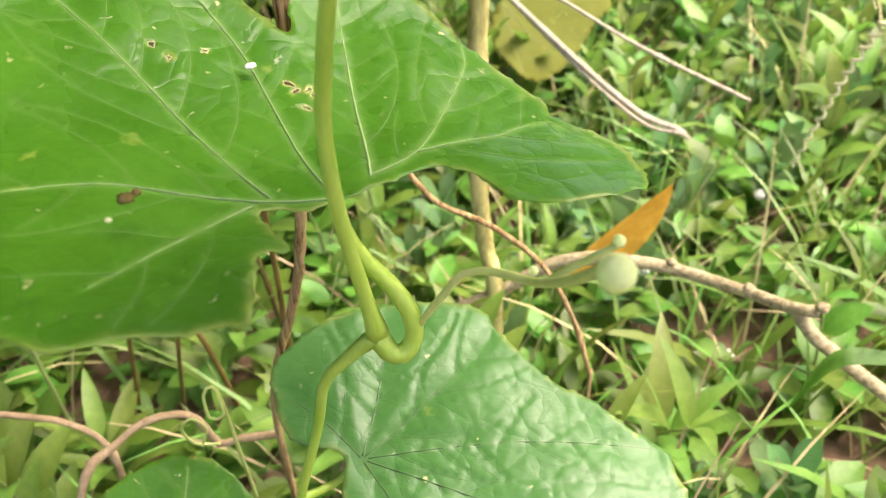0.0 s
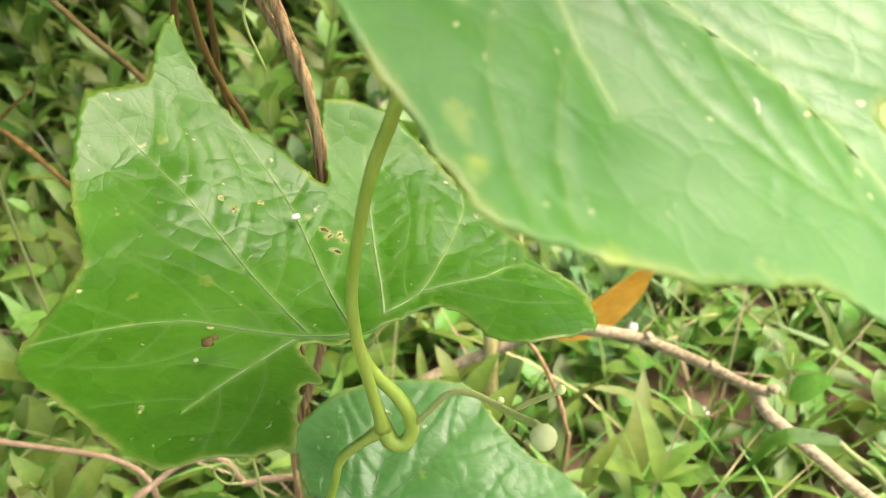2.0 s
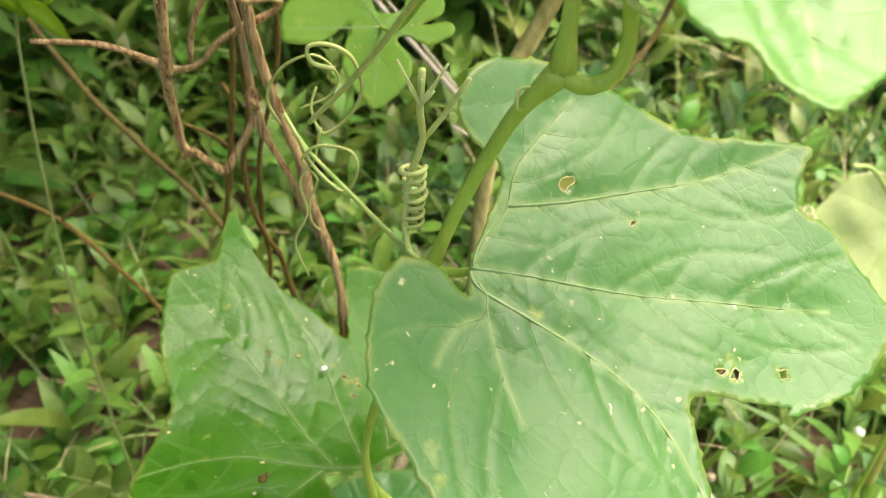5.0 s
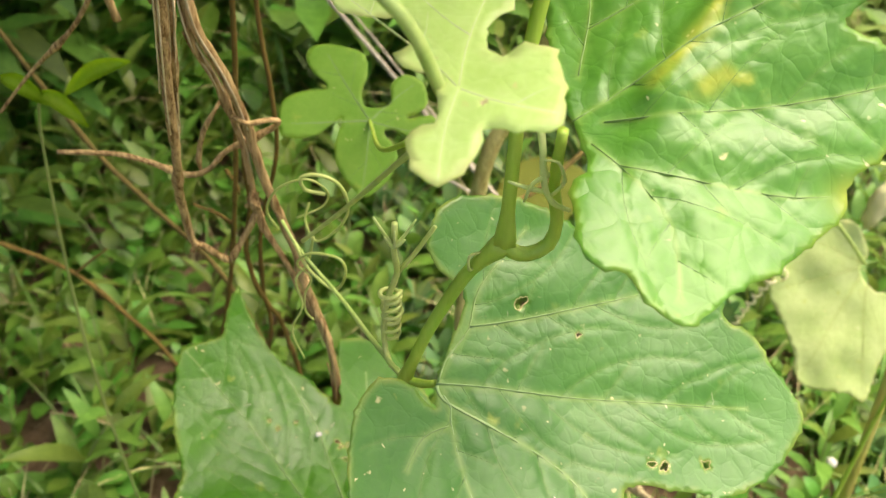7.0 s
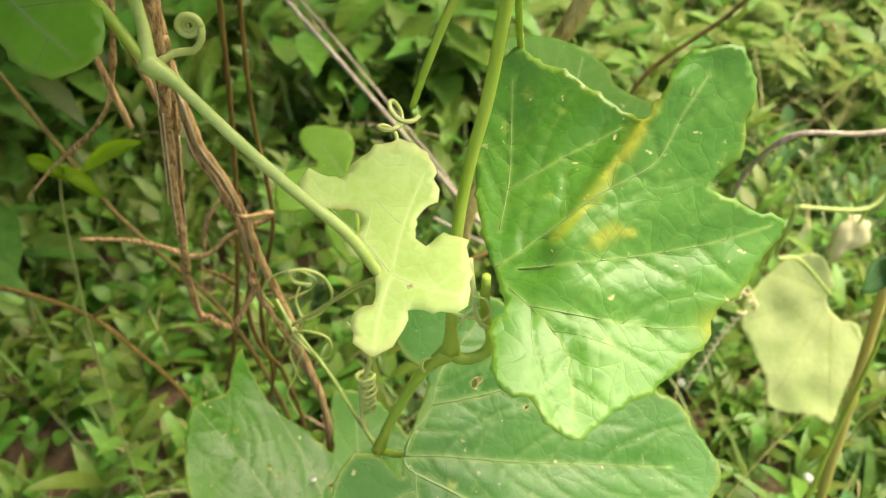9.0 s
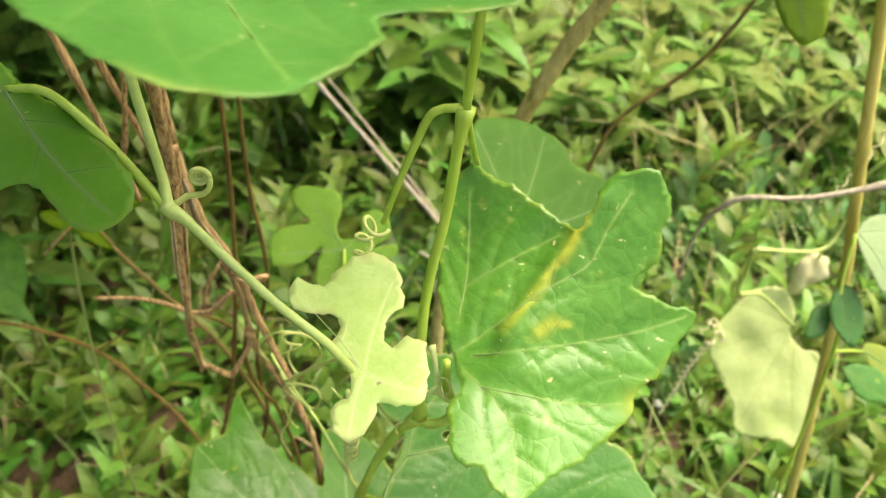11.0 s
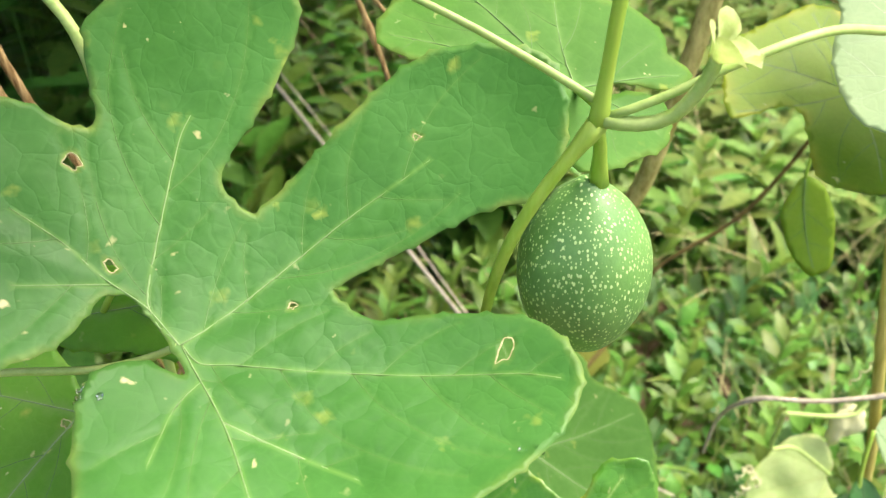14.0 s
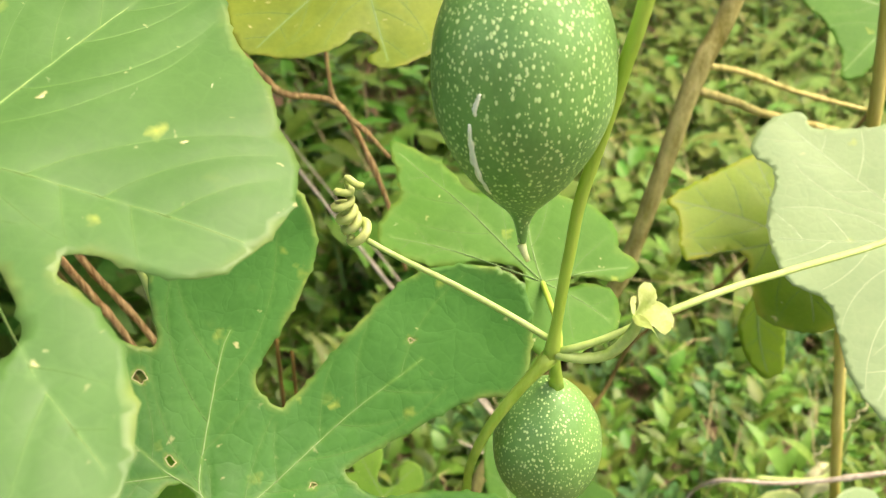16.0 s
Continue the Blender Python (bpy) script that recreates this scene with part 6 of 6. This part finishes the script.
# rain drops left on the edge of a leaf
drop_rnd = random.Random(5)
for x, y, z in ((0.0487, -0.0744, 0.7428), (-0.0464, -0.0702, 0.7533)):
    wet = thing("water_drops", Matrix.Translation((x, y, z)), "small cluster of clear water drops on a leaf's edge", "water drops", "drops on the leaf")
    for k in range(7):
        c = (x + drop_rnd.uniform(-0.003, 0.003), y + drop_rnd.uniform(-0.003, 0.003), z + drop_rnd.uniform(-0.0002, 0.0006))
        local_part("drop", ball(c, drop_rnd.uniform(0.0005, 0.0011), 0.6, 0.1, 10), M_WATER, wet)

# ---- ground ----
def soil_height(x, y):
    v = Vector((x * 1.3, y * 1.3, 0.0))
    return 0.035 * noise.noise(v) + 0.012 * noise.noise(v * 5) + 0.004 * noise.noise(v * 21) - 0.01


def ground_sheet():
    bm = bmesh.new()
    def axis(lo, hi, near_lo, near_hi, fine):
        near = list(np.arange(near_lo, near_hi, fine))
        left = [near_lo - 0.12 * 1.5 ** k for k in range(16)]
        right = [near_hi + 0.12 * 1.5 ** k for k in range(16)]
        return sorted([v for v in left if v > lo] + near + [v for v in right if v < hi])
    xs = axis(-60, 60, -0.8, 1.2, 0.02)
    ys = axis(-60, 60, -0.4, 1.6, 0.02)
    grid = [[bm.verts.new((x, y, soil_height(x, y))) for x in xs] for y in ys]
    for a, b in zip(grid, grid[1:]):
        for k in range(len(xs) - 1):
            bm.faces.new((a[k], a[k + 1], b[k + 1], b[k]))
    ob = part("ground", bm, M_SOIL, None)
    return tagged(ob, "brown crumbly soil showing between herbs and grass", "ground", kind="structure")


ground_sheet()


def blade_bm(length, width, droop, tipness=1.0, cup=0.25, rows=6, stalk=0.0, blunt=0.8):
    """One simple leaf lying along +x from the origin, rising, then drooping."""
    bm = bmesh.new()
    lines = []
    for i in range(rows + 1):
        f = i / rows
        w = width * (math.sin(math.pi * min(1, f ** (0.75 * tipness) * 0.985 + 0.015)) ** blunt) * 0.5
        x = stalk + length * f * (1 - 0.25 * droop * f)
        z = length * (0.35 * f - droop * f * f)
        lines.append([bm.verts.new((x, s * w, z + cup * w * abs(s))) for s in (-1, 0, 1)])
    for a, b in zip(lines, lines[1:]):
        for j in range(2):
            bm.faces.new((a[j], b[j], b[j + 1], a[j + 1]))
    return bm


def mesh_of(name, bm, mat):
    me = bpy.data.meshes.new(name)
    bm.to_mesh(me)
    bm.free()
    me.materials.append(mat)
    for p in me.polygons:
        p.use_smooth = True
    return me


def herb(label, leaf_mesh, height, pairs, size0, size1, tilt, whorl, r=0.0013, seed=0, lean=0.0):
    """A small plant: a stem with leaves set round it, which share one mesh."""
    rnd = random.Random(seed)
    h = thing("herb_plant", Matrix.Identity(4), label, "herb", "herbs on the ground")
    bend = Vector((lean * height, lean * 0.6 * height, 0))
    part("stem", tube([(0, 0, -0.01), bend * 0.25 + Vector((0, 0, height * 0.5)), bend + Vector((0, 0, height))], r, r * 0.6, step=height / 5, sides=5), M_HERBSTEM, h)
    for i in range(pairs):
        f = (i + 0.6) / pairs
        for j in range(whorl):
            ob = new("leaf", leaf_mesh)
            ob.parent = h
            s = size0 + (size1 - size0) * f
            s *= rnd.uniform(0.8, 1.2)
            turn = i * 100 + j * 360 / whorl + rnd.uniform(-25, 25)
            ob.matrix_basis = Matrix.Translation(bend * f * f + Vector((0, 0, height * f))) @ pose(0, 0, 0, 0, -tilt - 35 * f + rnd.uniform(-12, 12), turn) @ Matrix.Scale(s, 4)
    return h


LEAF_OVAL = mesh_of("leaf", blade_bm(0.045, 0.024, 0.25, rows=8, blunt=0.62), M_HERB)
LEAF_SPOON = mesh_of("leaf", blade_bm(0.050, 0.019, 0.15, 1.9, 0.3, blunt=0.6), M_HERB_BLUE)
LEAF_LANCE = mesh_of("leaf", blade_bm(0.080, 0.017, 0.35, 0.9, 0.35), M_HERB_LIGHT)
LEAF_HEART = mesh_of("leaf", blade_bm(0.036, 0.027, 0.3, 0.8, 0.2, stalk=0.014, blunt=0.65), M_HERB)
LEAF_PALE = mesh_of("leaf", blade_bm(0.056, 0.020, 0.25, 0.9, 0.3, rows=8), M_HERB_LIGHT)

KINDS = [
    herb("leafy green herb with opposite oval leaves", LEAF_OVAL, 0.13, 5, 1.1, 0.6, 5, 2, seed=1, lean=0.2),
    herb("bluish green herb with rosettes of spoon-shaped leaves", LEAF_SPOON, 0.07, 3, 1.0, 0.75, 15, 4, seed=2),
    herb("light green weed with long narrow drooping leaves", LEAF_LANCE, 0.12, 5, 1.2, 0.8, 20, 2, seed=3, lean=0.3),
    herb("small creeping weed with heart-shaped leaves", LEAF_HEART, 0.08, 4, 1.0, 0.7, 0, 2, seed=4, lean=0.5),
    herb("upright pale green weed with narrow pointed leaves", LEAF_PALE, 0.17, 6, 1.1, 0.55, 10, 3, seed=5, lean=0.15),
]
rng = random.Random(11)
placed = []


def free_spot(x, y, gap):
    if any((x - a) ** 2 + (y - b) ** 2 < gap * gap for a, b in placed):
        return False
    placed.append((x, y))
    return True


def kind_for(x, y):
    u = rng.random()
    if x < -0.02:
        return 2 if u < 0.42 else 3 if u < 0.55 else 0 if u < 0.78 else 4
    if y > 0.42 and x < 0.5:
        return 1 if u < 0.55 else 0 if u < 0.75 else 4
    return 2 if u < 0.22 else 4 if u < 0.36 else 1 if u < 0.66 else 0 if u < 0.86 else 3


count = 0
tries = 0
while count < 299 and tries < 6000:
    tries += 1
    x, y = rng.uniform(-0.55, 0.75), rng.uniform(0.08, 1.15)
    if y < 0.13 and abs(x) < 0.06 or (0.0 < x < 0.42 and 0.26 < y < 0.5 and rng.random() < 0.55) or (0.24 < x < 0.37 and 0.26 < y < 0.38) or not free_spot(x, y, 0.050):
        continue
    s = rng.uniform(0.6, 1.1) * (1.0 + 0.7 * max(0, y - 0.45))
    m = Matrix.Translation((x, y, soil_height(x, y))) @ pose(0, 0, 0, rng.uniform(-14, 14), rng.uniform(-14, 14), rng.uniform(0, 360)) @ Matrix.Scale(s, 4)
    src = KINDS[kind_for(x, y)]
    dup = copy_thing(src, Matrix.Identity(4))
    dup.matrix_basis = m
    count += 1
for i, src in enumerate(KINDS):
    src.matrix_basis = Matrix.Translation((-0.3 + 0.22 * i, 0.62, soil_height(-0.3 + 0.22 * i, 0.62)))


def scatter(name, label, count, area, maker, mat, seed):
    """Uncounted growth as one mesh: maker(rnd, x, y) gives lists of points and faces."""
    rnd = random.Random(seed)
    verts, faces = [], []
    for _ in range(count):
        x, y = area(rnd)
        v, f = maker(rnd, x, y)
        base = len(verts)
        verts += v
        faces += [tuple(base + i for i in q) for q in f]
    me = bpy.data.meshes.new(name)
    me.from_pydata(verts, [], faces)
    me.materials.append(mat)
    for p in me.polygons:
        p.use_smooth = True
    return tagged(new(name, me), label, name.replace("_", " "), kind="stuff")


def grass_blade(rnd, x, y, lo=0.06, hi=0.19, wide=0.0030):
    z = soil_height(x, y)
    a = rnd.uniform(0, 6.283)
    ln = rnd.uniform(lo, hi)
    out = rnd.uniform(0.25, 0.95)
    w = wide * rnd.uniform(0.6, 1.5)
    ca, sa = math.cos(a), math.sin(a)
    v, f = [], []
    for i in range(5):
        t = i / 4
        r = ln * out * t * (0.6 + 0.4 * t)
        h = ln * (t - 0.55 * out * t * t)
        ww = w * (1 - t) ** 0.6 * 0.5 + 0.0002
        v += [(x + ca * r - sa * ww, y + sa * r + ca * ww, z + h), (x + ca * r + sa * ww, y + sa * r - ca * ww, z + h + ww * 0.4)]
        if i:
            f.append((2 * i - 2, 2 * i - 1, 2 * i + 1, 2 * i))
    return v, f


def herb_sprig(rnd, x, y, tall=0.16, size=0.05, fat=1.0):
    """Some leaves on an unseen thin stem."""
    z = soil_height(x, y)
    v, f = [], []
    for k in range(rnd.randint(7, 13)):
        a = rnd.uniform(0, 6.283)
        h = rnd.uniform(0.15, 1.0) * tall * rnd.uniform(0.6, 1.2)
        ln, w = size * rnd.uniform(0.6, 1.3), size * rnd.uniform(0.15, 0.26) * fat
        ca, sa = math.cos(a), math.sin(a)
        up = rnd.uniform(-0.1, 0.9)
        base = len(v)
        for i in range(4):
            t = i / 3
            ww = w * math.sin(math.pi * (0.06 + 0.92 * t))
            r, hh = 0.004 + ln * t, h + ln * (up * t - 0.5 * t * t)
            v += [(x + ca * r - sa * ww, y + sa * r + ca * ww, z + hh), (x + ca * r, y + sa * r, z + hh - ww * 0.3), (x + ca * r + sa * ww, y + sa * r - ca * ww, z + hh)]
            if i:
                p = base + 3 * i
                f += [(p - 3, p - 2, p + 1, p), (p - 2, p - 1, p + 2, p + 1)]
    base = len(v)
    for i in range(3):
        hh = tall * i / 2
        v += [(x - 0.0009, y, z + hh), (x + 0.0009, y - 0.0008, z + hh), (x, y + 0.0009, z + hh)]
        if i:
            p = base + 3 * i
            f += [(p - 3, p - 2, p + 1, p), (p - 2, p - 1, p + 2, p + 1), (p - 1, p - 3, p, p + 2)]
    return v, f


def near_area(r):
    return r.uniform(-0.7, 1.0), r.uniform(0.0, 1.3)


def right_area(r):
    return r.uniform(0.0, 0.9), r.uniform(0.05, 1.0)


def far_area(r):
    y = 1.0 + 3.4 * r.random() ** 1.3
    return r.uniform(-1.0, 1.0) * (0.9 + 0.75 * y) + 0.15, y


def far_left_area(r):
    x, y = far_area(r)
    return 0.2 - abs(x - 0.15), y


def far_right_area(r):
    x, y = far_area(r)
    return abs(x - 0.15) + 0.1, y


def straw_area(r):
    return r.uniform(0.12, 1.3), r.uniform(0.85, 1.9)


def thicket_area(r):
    return r.uniform(-1.5, -0.42), r.uniform(0.55, 2.2)


def loose_leaves(count, spread, size, seed):
    """Small bent leaves; spread(rnd) gives each one's place."""
    rnd = random.Random(seed)
    bm = bmesh.new()
    verts, faces = [], []
    for _ in range(count):
        x, y, z = spread(rnd)
        a, ln, w = rnd.uniform(0, 6.283), size * rnd.uniform(0.7, 1.4), size * rnd.uniform(0.2, 0.34)
        ca, sa, dip = math.cos(a), math.sin(a), rnd.uniform(-0.7, 0.4)
        base = len(verts)
        for i in range(4):
            t = i / 3
            ww = w * math.sin(math.pi * (0.05 + 0.93 * t))
            verts += [(x + ca * ln * t - sa * ww, y + sa * ln * t + ca * ww, z + dip * ln * t), (x + ca * ln * t + sa * ww, y + sa * ln * t - ca * ww, z + dip * ln * t + 0.25 * ww)]
            if i:
                p = base + 2 * i
                faces.append((p - 2, p - 1, p + 1, p))
    me = bpy.data.meshes.new("leaves")
    me.from_pydata(verts, [], faces)
    bm.from_mesh(me)
    bpy.data.meshes.remove(me)
    return bm


def leafy_shrub(name, label, category, foot, lumps, size, count, mat, seed):
    """Trunk, boughs and a crown of many leaves gathered in uneven lumps (centre, radius)."""
    shrub = thing(name, Matrix.Translation(foot), label, category, "shrubs and trees around")
    top = sum((Vector(c) for c, r in lumps), Vector()) / len(lumps)
    fork = Vector(foot).lerp(top, 0.55)
    thick = 0.035 * (top.z - foot[2])
    local_part("trunk", tube([foot, Vector(foot).lerp(fork, 0.5) + Vector((0.03, 0.02, 0)), fork], thick, thick * 0.6, step=0.05, rough=0.2), M_TRUNK, shrub)
    for c, r in lumps:
        local_part("bough", tube([fork, fork.lerp(Vector(c), 0.5) + Vector((0, 0, 0.08 * r)), c], thick * 0.4, thick * 0.12, step=0.05, rough=0.2), M_TRUNK, shrub)

    def spread(rnd):
        c, r = lumps[rnd.randrange(len(lumps))]
        d = Vector((rnd.gauss(0, 1), rnd.gauss(0, 1), rnd.gauss(0, 1))).normalized() * r * rnd.random() ** 0.45
        d *= 1 + 0.35 * noise.noise(d * 4 / r + Vector(c))
        return c[0] + d.x, c[1] + d.y, c[2] + d.z * 0.72
    local_part("crown", loose_leaves(count, spread, size, seed), mat, shrub)
    return shrub


# unseen shrub added above the view to darken the left background
leafy_shrub("overhanging_shrub", "unseen leafy shrub added overhead to shade the left side", "shrub", (-1.25, 1.15, -0.02),
            [((-0.48, 0.58, 1.36), 0.36), ((-0.66, 0.42, 1.30), 0.40), ((-1.00, 0.60, 1.15), 0.46), ((-0.45, 0.90, 1.40), 0.44), ((-0.80, 1.10, 1.35), 0.48), ((-0.22, 1.25, 1.50), 0.42), ((-1.15, 1.25, 1.10), 0.50), ((-0.55, 1.60, 1.45), 0.46), ((-1.30, 0.25, 1.10), 0.48), ((-1.45, 0.80, 0.85), 0.42), ((0.02, 0.60, 1.36), 0.30), ((0.08, 1.00, 1.48), 0.36), ((-0.16, 0.38, 1.42), 0.26)],
            0.10, 13500, M_HERB, 30)
# added tree, out of view: blocks the sky that the lowest lobed leaf mirrors
leafy_shrub("overhanging_tree", "unseen taller tree added to hide sky from the leaf gloss", "tree", (-0.9, 2.6, -0.02),
            [((-0.75, 1.55, 2.10), 0.50), ((-0.25, 1.55, 2.25), 0.52), ((0.22, 1.60, 2.20), 0.50), ((-0.50, 2.20, 2.55), 0.60), ((0.15, 2.30, 2.70), 0.60), ((-1.20, 2.00, 2.00), 0.55)],
            0.13, 7500, M_HERB, 32)
tree_rnd = random.Random(40)
# unseen trees added all round the front to cut low sky from reflections
for x, y, tall in ((-3.4, 2.6, 3.6), (-1.9, 3.6, 4.2), (-0.4, 4.3, 4.0), (1.2, 4.5, 4.4), (2.8, 4.0, 3.8), (4.2, 2.6, 3.2), (-4.2, 0.4, 3.2)):
    leafy_shrub("tree", "unseen small leafy tree added to dim the low sky", "tree", (x, y, -0.02),
                [((x + tree_rnd.uniform(-0.9, 0.9), y + tree_rnd.uniform(-0.5, 0.6), tall * tree_rnd.uniform(0.3, 0.95)), tree_rnd.uniform(0.6, 0.95)) for k in range(9)],
                0.17, 3600, M_HERB, 50 + int(tall * 10))
scatter("thicket", "tall dense thicket, its green darkened for the shade there", 420, thicket_area, lambda r, x, y: herb_sprig(r, x, y, 0.85, 0.10), M_HERB_SHADED, 29)
scatter("grass", "thin green grass between the herbs", 900, near_area, grass_blade, M_GRASS, 21)
scatter("grass", "fine grass on the open side", 950, right_area, grass_blade, M_GRASS, 22)
scatter("broad_grass", "broad light green grass blades", 260, right_area, lambda r, x, y: grass_blade(r, x, y, 0.09, 0.17, 0.013), M_HERB_LIGHT, 23)
scatter("dead_grass", "straw-coloured dead grass on the soil", 1000, near_area, lambda r, x, y: grass_blade(r, x, y, 0.05, 0.2, 0.0018), M_STRAW, 24)
scatter("undergrowth", "low dark green leafy undergrowth", 900, near_area, lambda r, x, y: herb_sprig(r, x, y, 0.06, 0.036, 1.1), M_HERB, 25)
scatter("far_undergrowth", "leafy green undergrowth farther back", 620, far_left_area, lambda r, x, y: herb_sprig(r, x, y, 0.24, 0.11), M_HERB, 26)
scatter("far_undergrowth", "low green weeds farther back on the open side", 420, far_right_area, lambda r, x, y: herb_sprig(r, x, y, 0.17, 0.085), M_HERB, 36)
scatter("far_undergrowth", "lighter leafy weeds farther back", 1100, far_right_area, lambda r, x, y: herb_sprig(r, x, y, 0.20, 0.080), M_HERB_OPEN, 27)
scatter("dead_grass", "dead grass farther back", 900, far_area, lambda r, x, y: grass_blade(r, x, y, 0.12, 0.4, 0.004), M_STRAW, 31)
def round_area(r):
    a, d = r.uniform(0, 6.283), 0.75 + 5.5 * r.random() ** 0.7
    x, y = 0.02 + d * math.cos(a), -0.15 + d * math.sin(a)
    while y > 0.9 and abs(x - 0.15) < 0.9 + 0.75 * y or 0.0 < y <= 0.9 and abs(x) < 0.75:
        a, d = r.uniform(0, 6.283), 0.75 + 5.5 * r.random() ** 0.7
        x, y = 0.02 + d * math.cos(a), -0.15 + d * math.sin(a)
    return x, y


scatter("surrounding_undergrowth", "leafy weeds growing on all sides", 2800, round_area, lambda r, x, y: herb_sprig(r, x, y, 0.24, 0.12), M_HERB, 33)
scatter("grass", "short grass underfoot", 1500, lambda r: (r.uniform(-0.9, 1.0), r.uniform(-0.95, 0.04)), lambda r, x, y: grass_blade(r, x, y, 0.04, 0.13, 0.005), M_GRASS, 37)
scatter("grass", "grass growing on all sides", 4500, round_area, lambda r, x, y: grass_blade(r, x, y, 0.15, 0.4, 0.008), M_GRASS, 34)
scatter("dead_grass", "tall straw stalks on the open side", 340, straw_area, lambda r, x, y: grass_blade(r, x, y, 0.16, 0.42, 0.0022), M_STRAW, 35)
scatter("grass", "grass farther back", 2500, far_area, lambda r, x, y: grass_blade(r, x, y, 0.15, 0.4, 0.007), M_GRASS, 28)


# ---- fallen leaf, flower heads ----
fallen = thing("fallen_leaf", Matrix.Translation((0.147, 0.28, 0.150)), "orange-brown dead leaf caught among the herbs", "dead leaf")
bm = blade_bm(0.092, 0.040, 0.1, 0.9, 0.2, rows=10)
bmesh.ops.solidify(bm, geom=bm.faces[:], thickness=0.0005)
bm.transform(look((0.108, 0.255, 0.146), (0.168, 0.300, 0.194)) @ pose(0, 0, 0, 0, 90, 0) @ pose(0, 0, 0, 60))
local_part("blade", bm, M_ORANGE, fallen)
for x, y, z in ((0.2313, 0.265, 0.0503), (0.3373, 0.445, 0.05), (0.19, 0.33, 0.08), (0.42, 0.30, 0.06)):
    fl = thing("flower_head", Matrix.Translation((x, y, z)), "small round white flower head on a thin stalk", "flower", "white flower heads")
    local_part("head", ball((x, y, z), 0.0052, 0.9, 0.25, 12), M_WHITE, fl)
    local_part("stalk", tube([(x + 0.01, y + 0.01, -0.02), (x + 0.004, y, z * 0.6), (x, y, z)], 0.0007, 0.0006, step=0.01, sides=5), M_HERBSTEM, fl)

# broad leaf arching over the woody branch
arch = thing("strap_leaf", Matrix.Translation((0.312, 0.100, 0.0)), "dark green strap-like leaf arching over a woody branch", "leaf")
rows = []
bm = bmesh.new()
path = spline([(0.174, 0.12, 0.1743), (0.1843, 0.115, 0.2084), (0.212, 0.11, 0.2093)], 0.004)
for i, q in enumerate(path):
    f = i / (len(path) - 1)
    w = 0.0044 * math.sin(math.pi * (0.03 + 0.80 * f)) ** 0.8
    rows.append([bm.verts.new(q + Vector((0.25 * s, 0.85 * s, 0.35 * s + 0.30 * s * s)) * w) for s in (-1, 0, 1)])
for a, b in zip(rows, rows[1:]):
    for j in range(2):
        bm.faces.new((a[j], a[j + 1], b[j + 1], b[j]))
bmesh.ops.solidify(bm, geom=bm.faces[:], thickness=0.0004)
local_part("blade", bm, M_HERB, arch)
local_part("stalk", tube([(0.212, 0.11, 0.2093), (0.262, 0.11, 0.149), (0.312, 0.1, -0.01)], 0.0016, 0.0022), M_HERBSTEM, arch)
